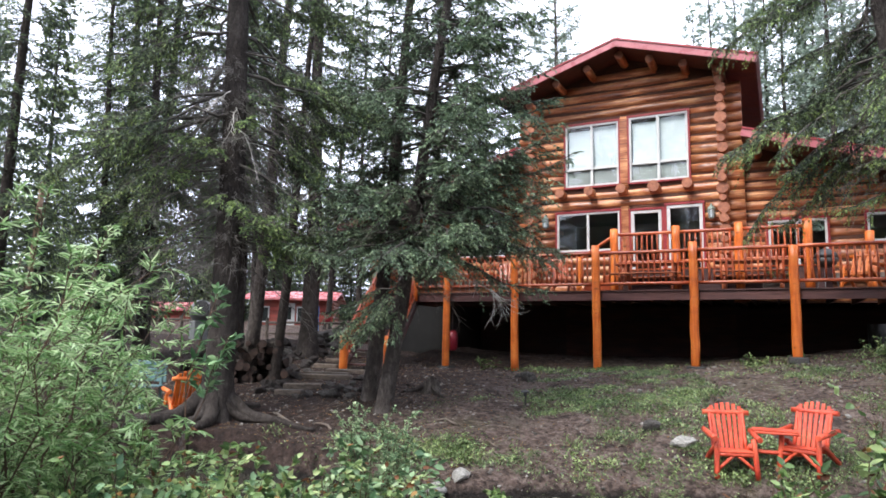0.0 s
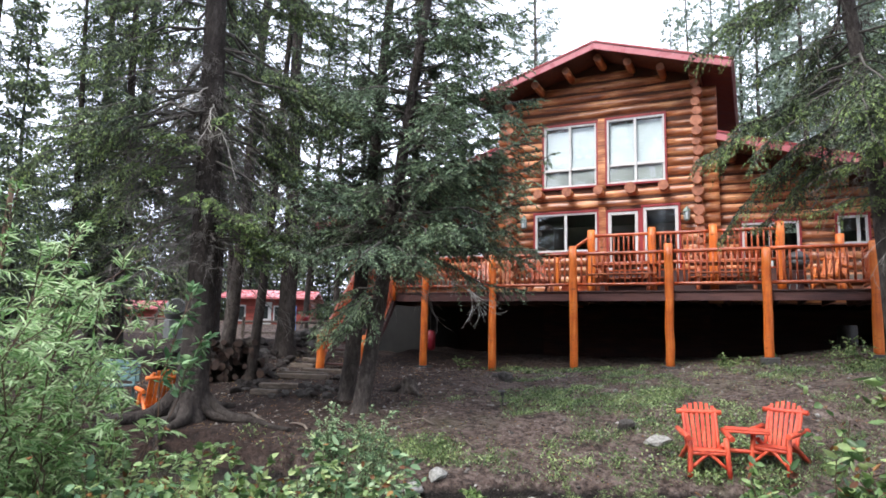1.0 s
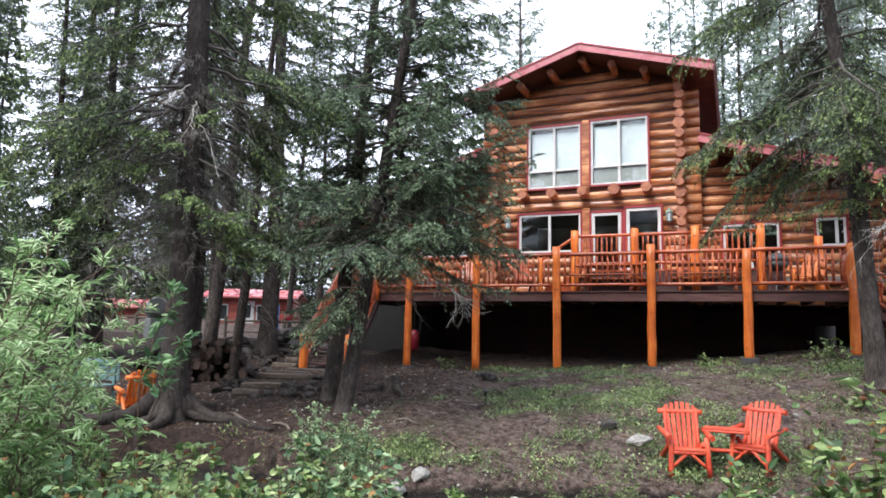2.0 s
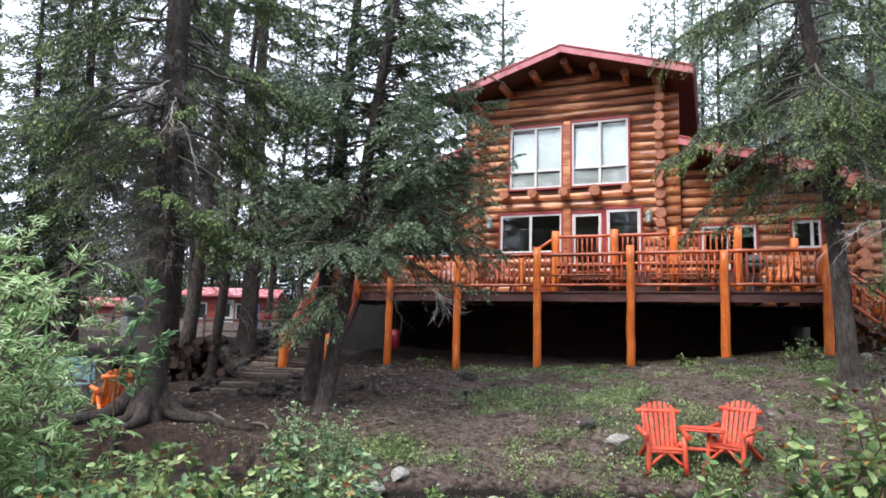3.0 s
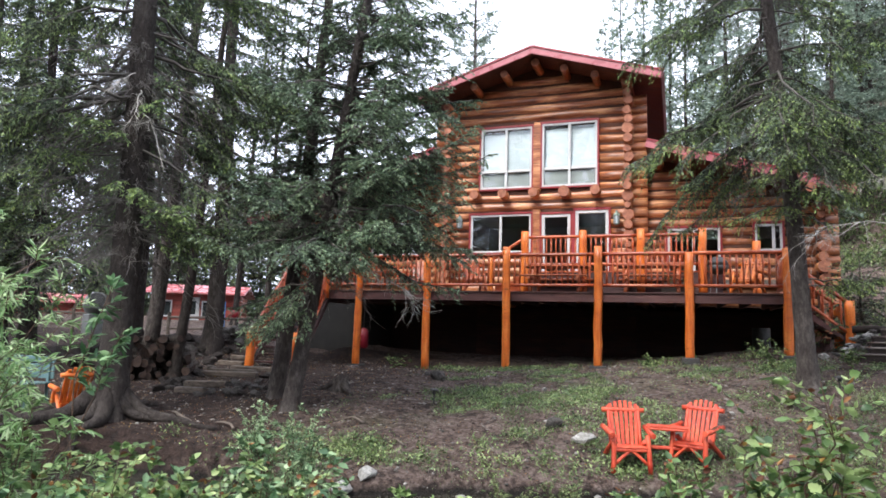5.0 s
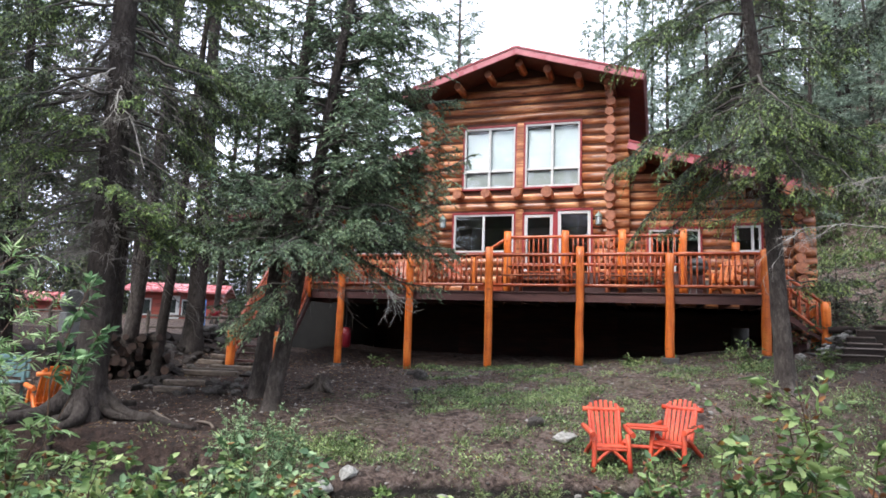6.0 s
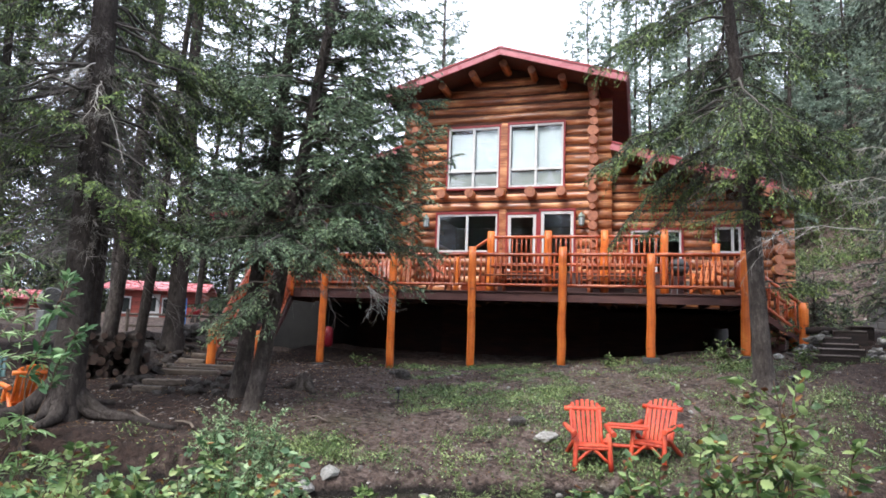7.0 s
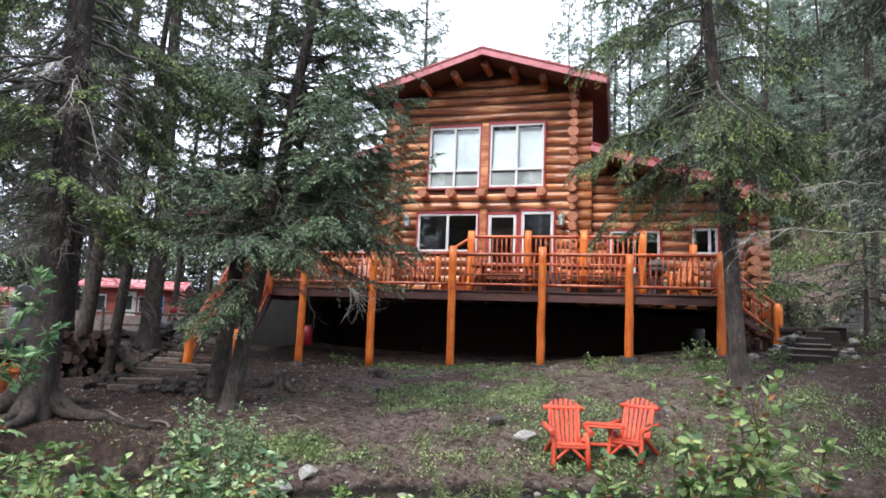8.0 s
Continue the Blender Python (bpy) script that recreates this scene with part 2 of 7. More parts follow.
def build_ground(n, l, tc):
    v = tc.outputs["Object"]
    broad, mid, fine, grit = (tex_noise(n, l, v, s, d, 0.6) for s, d in ((0.35, 3), (1.6, 5), (9, 6), (55, 3)))
    clod = tex_noise(n, l, v, 4.5, 4, 0.6)
    speck = tex_noise(n, l, v, 30, 2, 0.5)
    soil = ramp(n, l, math_node(n, l, "ADD", math_node(n, l, "MULTIPLY", math_node(n, l, "ADD", mid, clod), 0.33), math_node(n, l, "MULTIPLY", fine, 0.34)),
                (0.40, (0.034, 0.023, 0.019)), (0.5, (0.130, 0.090, 0.075)), (0.60, (0.215, 0.165, 0.142)))
    crumb = tex_noise(n, l, v, 13, 3, 0.6)
    soil = blend(n, l, ramp(n, l, crumb, (0.34, (0.8,) * 3), (0.46, (0, 0, 0))), soil, (0.030, 0.020, 0.016))
    soil = blend(n, l, ramp(n, l, crumb, (0.58, (0, 0, 0)), (0.70, (0.6,) * 3)), soil, (0.20, 0.155, 0.135))
    soil = blend(n, l, ramp(n, l, speck, (0.30, (0.75,) * 3), (0.42, (0, 0, 0))), soil, (0.018, 0.012, 0.010))
    soil = blend(n, l, ramp(n, l, speck, (0.64, (0, 0, 0)), (0.74, (0.45,) * 3)), soil, (0.22, 0.18, 0.16))
    moss = ramp(n, l, fine, (0.35, (0.03, 0.045, 0.014)), (0.7, (0.10, 0.13, 0.04)))
    mask = ramp(n, l, math_node(n, l, "ADD", math_node(n, l, "MULTIPLY", broad, 0.5), math_node(n, l, "MULTIPLY", mid, 0.5)), (0.55, (0, 0, 0)), (0.66, (0.35, 0.35, 0.35)))
    col = blend(n, l, mask, soil, moss)
    # spruce shade painted into the soil colour, as dark needle brown
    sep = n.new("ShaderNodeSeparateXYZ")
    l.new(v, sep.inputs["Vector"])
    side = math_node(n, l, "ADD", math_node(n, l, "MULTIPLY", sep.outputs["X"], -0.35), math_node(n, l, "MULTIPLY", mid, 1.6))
    tree_shade = ramp(n, l, fine, (0.35, (0.013, 0.008, 0.007)), (0.7, (0.064, 0.038, 0.029)))
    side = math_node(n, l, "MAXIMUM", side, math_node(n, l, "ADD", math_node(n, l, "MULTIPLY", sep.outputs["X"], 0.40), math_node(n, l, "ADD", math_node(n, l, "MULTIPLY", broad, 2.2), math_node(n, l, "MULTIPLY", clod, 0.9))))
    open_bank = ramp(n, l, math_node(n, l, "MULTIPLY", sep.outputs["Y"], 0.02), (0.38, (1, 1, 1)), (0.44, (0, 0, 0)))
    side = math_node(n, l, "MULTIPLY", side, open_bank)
    col = blend(n, l, ramp(n, l, math_node(n, l, "MULTIPLY", side, 0.2), (0.50, (0, 0, 0)), (0.66, (0.95, 0.95, 0.95))), col, tree_shade)
    # dark mud below the lip, also painting in the undercut bank's shade
    wet_and_shade = math_node(n, l, "ADD", sep.outputs["Z"], math_node(n, l, "MULTIPLY", fine, 0.16))
    col = blend(n, l, ramp(n, l, math_node(n, l, "ADD", wet_and_shade, 1.0), (0.63, (1, 1, 1)), (0.74, (0, 0, 0))), col, (0.014, 0.011, 0.009))
    chips = n.new("ShaderNodeTexVoronoi")
    chips.inputs["Scale"].default_value = 26
    l.new(v, chips.inputs["Vector"])
    col = blend(n, l, ramp(n, l, chips.outputs["Distance"], (0.10, (0.55,) * 3), (0.2, (0, 0, 0))), col, blend(n, l, chips.outputs["Color"], (0.05, 0.035, 0.028), (0.20, 0.16, 0.13)))
    return col, math_node(n, l, "ADD", math_node(n, l, "MULTIPLY", grit, 0.4), math_node(n, l, "ADD", math_node(n, l, "MULTIPLY", crumb, 0.5), fine))


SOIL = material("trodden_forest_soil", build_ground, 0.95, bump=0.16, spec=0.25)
GLASS = bpy.data.materials.new("window_glass")
GLASS.use_nodes = True
gb = GLASS.node_tree.nodes["Principled BSDF"]
gb.inputs["Base Color"].default_value = (0.92, 0.95, 0.95, 1)
gb.inputs["Roughness"].default_value, gb.inputs["Transmission Weight"].default_value, gb.inputs["IOR"].default_value = 0.01, 1.0, 1.5


# ---- mesh building ----
class Geo:
    """Gathers vertices and faces of one part."""

    def __init__(self):
        self.v, self.f, self.m = [], [], []

    def add(self, verts, faces, mat=0):
        base = len(self.v)
        self.v += [tuple(p) for p in verts]
        self.f += [tuple(base + i for i in face) for face in faces]
        self.m += [mat] * len(faces)
        return self

    def box(self, lo, hi, bevel=0.0, mat=0, turn=None):
        """A box, its edges cut by bevel; turn: a matrix applied to it."""
        lo, hi = Vector(lo), Vector(hi)
        mid, half = (lo + hi) / 2, (hi - lo) / 2
        b = min(bevel, 0.45 * min(half))
        ids, verts = {}, []
        for s in ((x, y, z) for x in (-1, 1) for y in (-1, 1) for z in (-1, 1)):
            for a in range(3):
                ids[s, a] = len(verts)
                verts.append(mid + Vector([s[i] * (half[i] - (0 if i == a else b)) for i in range(3)]))
        faces = []
        signs = [-1, 1]
        for a in range(3):
            p, q = (a + 1) % 3, (a + 2) % 3

            def key(sa, sp, sq):
                s = [0, 0, 0]
                s[a], s[p], s[q] = sa, sp, sq
                return tuple(s)
            for sa in signs:
                faces.append([ids[key(sa, i, j), a] for i, j in ((-1, -1), (1, -1), (1, 1), (-1, 1))])
            if b > 0:
                for sp in signs:
                    for sq in signs:
                        faces.append([ids[key(-1, sp, sq), p], ids[key(1, sp, sq), p], ids[key(1, sp, sq), q], ids[key(-1, sp, sq), q]])
        if b > 0:
            for s in ((x, y, z) for x in signs for y in signs for z in signs):
                faces.append([ids[s, a] for a in range(3)])
        fixed = []
        for face in faces:
            c = sum((verts[i] for i in face), Vector()) / len(face)
            nrm = (verts[face[1]] - verts[face[0]]).cross(verts[face[2]] - verts[face[0]])
            fixed.append(face if nrm.dot(c - mid) > 0 else face[::-1])
        if turn is not None:
            verts = [turn @ v for v in verts]
        if b == 0:
            used = {}
            keep, remap = [], {}
            for i, v in enumerate(verts):
                k = tuple(round(c, 5) for c in v)
                if k not in used:
                    used[k] = len(keep)
                    keep.append(v)
                remap[i] = used[k]
            verts, fixed = keep, [[remap[i] for i in face] for face in fixed]
        return self.add(verts, fixed, mat)

    def tube(self, points, radii, sides=8, mat=0, cap=None, wob=0.0, rng=None):
        """A round bar along points; cap: the material of its ends (None: as the bar)."""
        pts = [Vector(p) for p in points]
        radii = [radii] * len(pts) if isinstance(radii, (int, float)) else list(radii)
        rng = rng or random
        verts, ref = [], None
        for i, p in enumerate(pts):
            d = (pts[min(i + 1, len(pts) - 1)] - pts[max(i - 1, 0)]).normalized()
            if ref is None:
                ref = d.orthogonal().normalized()
            ref = (ref - d * ref.dot(d)).normalized()
            w = d.cross(ref)
            for k in range(sides):
                a = 2 * math.pi * k / sides
                r = radii[i] * (1 + (rng.uniform(-wob, wob) if wob else 0))
                verts.append(p + (ref * math.cos(a) + w * math.sin(a)) * r)
        faces = []
        for i in range(len(pts) - 1):
            for k in range(sides):
                k2 = (k + 1) % sides
                faces.append((i * sides + k, i * sides + k2, (i + 1) * sides + k2, (i + 1) * sides + k))
        self.add(verts, faces, mat)
        base = len(self.v) - len(verts)
        n = len(pts) - 1
        for ring, flip in ((0, True), (n, False)):
            face = [base + ring * sides + k for k in range(sides)]
            self.f.append(tuple(face[::-1] if flip else face))
            self.m.append(mat if cap is None else cap)
        return self

    def mesh(self, name, mats, smooth=False):
        me = bpy.data.meshes.new(name)
        me.from_pydata(self.v, [], self.f)
        for m in mats:
            me.materials.append(m)
        me.polygons.foreach_set("material_index", self.m)
        if smooth:
            me.polygons.foreach_set("use_smooth", [len(f) == 4 for f in self.f])
        me.update()
        return me


def fast_mesh(name, verts, faces, mat, smooth=False):
    """A mesh from arrays: verts n x 3, faces m x 3 or m x 4."""
    me = bpy.data.meshes.new(name)
    k = faces.shape[1]
    me.vertices.add(len(verts))
    me.vertices.foreach_set("co", np.ascontiguousarray(verts, np.float32).ravel())
    me.loops.add(faces.size)
    me.loops.foreach_set("vertex_index", np.ascontiguousarray(faces, np.int32).ravel())
    me.polygons.add(len(faces))
    me.polygons.foreach_set("loop_start", np.arange(0, faces.size, k, dtype=np.int32))
    if smooth:
        me.polygons.foreach_set("use_smooth", np.ones(len(faces), bool))
    me.materials.append(mat)
    me.update(calc_edges=True)
    me.validate()
    return me


def part(name, geo, mats, parent=None, label="", smooth=False, at=None):
    """Links a Geo or a mesh as one object, under parent if given."""
    mats = mats if isinstance(mats, (list, tuple)) else [mats]
    data = geo if isinstance(geo, bpy.types.Mesh) else geo.mesh(name, mats, smooth)
    ob = new(name, data)
    ob.parent = parent
    if at is not None:
        ob.matrix_basis = at if isinstance(at, Matrix) else Matrix.Translation(at)
    if label:
        tagged(ob, label)
    return ob


def thing(name, at, label, category, group="", kind=""):
    ob = new(name)
    ob.empty_display_size = 0.2
    ob.matrix_basis = at if isinstance(at, Matrix) else Matrix.Translation(at)
    return tagged(ob, label, category, group, kind)


def ground_at(x, y, dz=0.0):
    return (x, y, float(land(x, y)) + dz)


# ---- the lie of the land: a bank that climbs from a creek to the lodge ----
CU, SU = math.cos(math.radians(20)), math.sin(math.radians(20))


def step01(a, b, x):
    x = np.clip((x - a) / (b - a), 0, 1)
    return x * x * (3 - 2 * x)


def bank_edge(v):
    return np.interp(v, [-5.24, -4.14, -2.86, -1.99, -0.79, 1.53, 3.5], [10.01, 10.03, 9.81, 9.53, 9.21, 9.24, 9.22]) + 0.12 * np.sin(0.9 * v) + 0.10 * np.sin(2.3 * v + 1) + 0.05 * np.sin(6.1 * v)


def land(x, y):
    """Height of the ground at x, y (numbers or arrays)."""
    x, y = np.asarray(x, float), np.asarray(y, float)
    u, v = y * CU - x * SU, x * CU + y * SU
    a, b = (np.clip(u, 7.0, 19.0) - 14) / 5, np.clip(v, -8.0, 12.0) / 5
    z = 0.572 + 0.481 * a + 0.228 * b + 0.071 * a * b + 0.098 * b * b - 0.467 * a * a - 0.346 * a * a * b
    z = np.clip(z, -1.2, 1.9)
    # beyond the yard: gentle rise to the left, wooded hill behind and right
    z = z + 0.45 * np.exp(-((x + 14.5) ** 2 + (y - 16.8) ** 2) / 5.0)
    z = z + 0.06 * np.clip(u - 21, 0, 30) * step01(2, -6, v)
    z = z + 2.3 * step01(9.0, 16.0, v) * step01(15, 26, u) + 24.0 * step01(26, 80, y + 0.55 * x) * step01(-12, 16, x)
    z = z + 0.55 * np.exp(-((x - 5.2) ** 2 / 1.5 + (y - 20.0) ** 2 / 3.0))
    # the ground climbs on under the deck
    z = z + 0.17 * np.clip(y - 17.45, 0, 2.2) * step01(-11.6, -10.4, x) * step01(3.2, 2.4, x) * step01(25, 22, y)
    # creek between the near bank and the yard
    edge = bank_edge(v)
    bed = step01(edge + 0.03, edge - 0.20, u)
    z = z * (1 - bed) - 0.66 * bed
    # unseen rise behind the camera, added so that the windows reflect dark
    z = z + 11.0 * step01(-5, -34, u)
    near = step01(5.8, 3.4, u)
    z = z * (1 - near) + (0.05 + 11.0 * step01(-5, -34, u)) * near
    return z


# ---- ground: one sheet to the horizon ----
def spaced(lo, hi, step, far, grow=1.28):
    mid = list(np.arange(lo, hi + 1e-6, step))
    out, d, x = [], step, hi
    while x < far:
        d *= grow
        x += d
        out.append(x)
    low, d, x = [], step, lo
    while x > -far:
        d *= grow
        x -= d
        low.append(x)
    return np.array(low[::-1] + mid + out)


def rough_noise(x, y):
    """Small bumps of trodden soil, from a few turned waves."""
    z = np.zeros_like(x)
    rng = np.random.default_rng(5)
    for k in range(12):
        a, wave = rng.uniform(0, 6.28), 0.25 * 1.16 ** k
        z += 0.0075 * wave ** 0.7 * np.sin((x * math.cos(a) + y * math.sin(a)) * 6.28 / wave + rng.uniform(0, 6.28))
    return z


gx, gy = spaced(-16, 8, 0.12, 1500), spaced(5.5, 21, 0.11, 1500)
GX, GY = np.meshgrid(gx, gy)
GZ = land(GX, GY) + rough_noise(GX, GY) * step01(70, 30, np.hypot(GX, GY))
nx, ny = len(gx), len(gy)
idx = np.arange(nx * ny).reshape(ny, nx)
quads = np.stack([idx[:-1, :-1], idx[:-1, 1:], idx[1:, 1:], idx[1:, :-1]], -1).reshape(-1, 4)
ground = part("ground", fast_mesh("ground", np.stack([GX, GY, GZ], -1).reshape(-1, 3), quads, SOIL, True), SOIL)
WATER = material("dark_creek_water", lambda n, l, tc: ([0.03, 0.028, 0.022], tex_noise(n, l, tc.outputs["Object"], 5, 4), None), 0.06, bump=0.02)
water = part("creek_water", Geo().box((-40, -14, -0.6), (30, 14, -0.5)), WATER, at=pose(-2.4, 6.6, 0, 0, 0, 20))
tagged(water, "shallow dark creek below the yard", "creek", kind="structure")
tagged(ground, "dark brown trodden soil with moss and litter", "ground", kind="structure")

# ---- the log lodge ----
YH = 21.3          # face of the gable wall
FLOOR = 3.55       # floor of the lodge and the upper deck
COURSE = 0.31
RIDGE_X, RIDGE_Z, PITCH = -4.31, 11.05, 0.31
ROOF_Y0, ROOF_Y1 = 20.05, 33.0

rng = random.Random(3)


def log(parent, a, b, radius, name="log", label=""):
    """A round log from a to b: slightly bent, uneven, sawn off at both ends."""
    a, b = Vector(a), Vector(b)
    d = b - a
    n, sides = max(3, int(d.length / 0.45)) + 1, 12
    ph = [rng.uniform(0, 6.28) for _ in range(6)]
    verts, faces = [], []
    for i in range(n):
        x = d.length * i / (n - 1)
        cy, cz = (0.07 * radius * math.sin(1.1 * x + p) for p in ph[:2])
        q = radius * (1 + 0.045 * math.sin(1.7 * x + ph[2]) + 0.03 * math.sin(4.3 * x + ph[3]))
        for k in range(sides):
            t = 2 * math.pi * k / sides
            w = q * (1 + 0.03 * math.sin(3 * t + ph[4] + 0.8 * x) + rng.uniform(-0.012, 0.012))
            verts.append((x, cy + w * math.cos(t), cz + w * math.sin(t)))
    for i in range(n - 1):
        for k in range(sides):
            k2 = (k + 1) % sides
            faces.append((i * sides + k, i * sides + k2, (i + 1) * sides + k2, (i + 1) * sides + k))
    g = Geo().add(verts, faces)
    for ring, flip in ((0, False), (n - 1, True)):
        loop = [ring * sides + k for k in range(sides)]
        g.f.append(tuple(loop if flip else loop[::-1]))
        g.m.append(1)
    m = Matrix.Translation(a) @ d.to_track_quat("X", "Z").to_matrix().to_4x4() @ Matrix.Rotation(rng.uniform(0, 6.28), 4, "X")
    return part(name, g.mesh(name, [LOG, LOG_END], True), [LOG], parent, label, at=m)


def slab(x0, x1, z0, top, y0, y1, holes):
    """The core of a wall along x, with openings; top(x) is its upper edge."""
    g = Geo()
    xs = sorted({x0, x1, *[h[0] for h in holes], *[h[1] for h in holes], *np.linspace(x0, x1, 13)})
    for a, b in zip(xs[:-1], xs[1:]):
        mid = (a + b) / 2
        cuts, z = [], z0
        for h in sorted(holes, key=lambda h: h[2]):
            if h[0] - 1e-6 <= mid <= h[1] + 1e-6:
                cuts.append((z, h[2]))
                z = h[3]
        cuts.append((z, None))
        for lo, hi in cuts:
            ha, hb = (hi, hi) if hi is not None else (top(a), top(b))
            if min(ha, hb) > lo + 0.01:
                g.add([(a, y0, lo), (b, y0, lo), (b, y0, hb), (a, y0, ha), (a, y1, lo), (b, y1, lo), (b, y1, hb), (a, y1, ha)],
                      [(0, 1, 2, 3), (5, 4, 7, 6), (4, 0, 3, 7), (1, 5, 6, 2), (3, 2, 6, 7), (4, 5, 1, 0)])
    return g


def main_roof(x):
    return RIDGE_Z - 0.22 - PITCH * abs(x - RIDGE_X)


def right_roof(x):
    return 7.73 - 0.22 - 0.308 * (x + 0.69)


def left_roof(x):
    return 7.90 - 0.22 - 0.30 * (-7.4 - x)


lodge = thing("log_lodge", (0, 0, 0), "two-storey lodge of stained round logs with a red metal roof", "house")
WIN = {  # x0, x1, z0, z1
    "upper_a": (-6.32, -4.53, 6.60, 8.73), "upper_b": (-4.18, -2.36, 6.60, 8.77),
    "lower_a": (-6.63, -4.53, 4.40, 5.70), "door_a": (-4.17, -3.22, FLOOR, 5.66), "door_b": (-3.06, -2.0, FLOOR, 5.76)}
RWIN = {"slide": (-0.22, 1.32, FLOOR, 5.16), "small": (2.30, 3.05, 4.42, 5.24)}
LWIN = {"wing": (-10.6, -8.7, 4.40, 5.60)}
XL, XR = -7.45, -1.38


def log_wall(name, x0, x1, y, z0, top, holes, over0, over1, radius=0.165, label=""):
    wall = part(name, slab(x0, x1, z0, top, y + 0.05, y + 0.28, holes), CHINK, lodge, label)
    z, i = z0 + radius, 0
    while z < top((x0 + x1) / 2) + 3:
        spans = [(x0 - over0, x1 + over1)]
        for hx0, hx1, hz0, hz1 in holes:
            if hz0 - 0.06 < z < hz1 + 0.06:
                spans = [s for a, b in spans for s in ((a, min(b, hx0 - 0.05)), (max(a, hx1 + 0.05), b)) if s[1] - s[0] > 0.12]
        for a, b in spans:
            while a < b and top(a) < z + 0.2:
                a += 0.05
            while b > a and top(b) < z + 0.2:
                b -= 0.05
            if b - a > 0.15:
                log(wall, (a, y + 0.16, z), (b, y + 0.16 + rng.uniform(-0.012, 0.012), z + rng.uniform(-0.012, 0.012)), radius * rng.uniform(0.96, 1.05))
        z += COURSE
        i += 1
    return wall


front = log_wall("gable_wall", XL, XR, YH, 2.7, main_roof, list(WIN.values()), 0.55, 0.58)
log_wall("wing_wall", XR + 0.2, 4.05, YH + 0.45, 2.7, right_roof, list(RWIN.values()), 0, 0.5)
log_wall("wing_wall", -14.0, XL - 0.2, YH + 0.45, 2.7, left_roof, list(LWIN.values()), 0.5, 0)


def side_wall(name, x, y0, y1, z0, z1, out):
    """A wall along y whose logs stick out at the corner as a stack of round ends."""
    g = Geo().box((x - 0.13, YH + 0.3, z0), (x + 0.13, y1, z1))
    wall = part(name, g, CHINK, lodge)
    z, i = z0 + 0.32, 0
    while z < z1 + 0.1:
        big = (rng.uniform(0.155, 0.19), rng.uniform(0.10, 0.14))[i % 2] if rng.random() < 0.8 else rng.uniform(0.13, 0.17)
        dx = rng.uniform(-0.035, 0.035)
        log(wall, (x + dx, y0 - rng.uniform(0.0, 0.14), z), (x, y1 if i % 3 == 0 else YH + 3.0, z), big)
        z += COURSE
        i += 1
    return wall


side_wall("side_wall", XR, YH - 0.42, 32.5, 2.7, main_roof(XR) - 0.15, 0.4)
side_wall("side_wall", XL, YH - 0.42, 32.5, 2.7, main_roof(XL) - 0.15, 0.4)
side_wall("end_wall", 4.05, YH + 0.05, 31.0, 1.7, right_roof(4.05) - 0.15, 0.4)
side_wall("end_wall", -14.0, YH + 0.05, 31.0, 2.0, left_roof(-14.0) - 0.15, 0.4)
part("back_wall", Geo().box((-14.0, 31.0, 2.0), (4.05, 31.3, 5.4)).box((XL, 32.5, 2.0), (XR, 32.7, 9.6)), CHINK, lodge)

# unseen floors and inner partitions, added dark so that rooms stay dim behind the glass
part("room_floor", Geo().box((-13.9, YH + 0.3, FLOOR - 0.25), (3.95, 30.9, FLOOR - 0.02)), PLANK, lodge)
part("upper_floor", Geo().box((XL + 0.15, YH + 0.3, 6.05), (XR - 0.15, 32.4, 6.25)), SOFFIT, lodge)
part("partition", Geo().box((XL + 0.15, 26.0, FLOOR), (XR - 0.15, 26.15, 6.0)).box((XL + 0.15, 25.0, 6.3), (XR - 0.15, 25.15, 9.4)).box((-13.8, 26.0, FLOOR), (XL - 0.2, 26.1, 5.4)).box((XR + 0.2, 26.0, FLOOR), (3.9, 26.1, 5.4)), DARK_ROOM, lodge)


def roof_slab(x0, z0, x1, z1, y0, y1, name):
    """A sloping roof between two edges along y: sheathing, metal skin with raised seams, fascia boards on the rake."""
    dx, dz = x1 - x0, z1 - z0
    length = math.hypot(dx, dz)
    turn = Matrix.Translation((x0, 0, z0)) @ Matrix.Diagonal((math.copysign(1, dx), 1, 1, 1)) @ Matrix.Rotation(-math.atan2(dz, abs(dx)), 4, "Y")
    roof = part(name, Geo().box((0, y0 + 0.05, -0.19), (length, y1, -0.03), turn=turn), SOFFIT, lodge)
    part("metal_sheet", Geo().box((0, y0 - 0.02, -0.03), (length + 0.04, y1, 0.0), turn=turn), LODGE_ROOF, roof)
    seam = Geo().box((0, 0, 0.0), (length + 0.04, 0.03, 0.028), turn=turn).mesh("seam", [LODGE_ROOF])
    y = y0 + 0.4
    while y < y1:
        part("seam", seam, LODGE_ROOF, roof, at=(0, y, 0.002))
        y += 0.42
    part("rake_board", Geo().box((0, y0 - 0.015, -0.26), (length, y0 + 0.045, -0.032), 0.006, turn=turn), RED_TRIM, roof)
    part("drip_edge", Geo().box((0, y0 - 0.045, -0.05), (length + 0.05, y0 - 0.012, 0.012), 0.004, turn=turn), MAROON, roof)
    part("eave_board", Geo().box((length, y0 - 0.01, -0.27), (length + 0.04, y1, -0.01), turn=turn), EAVE_SHADE, roof)
    return roof


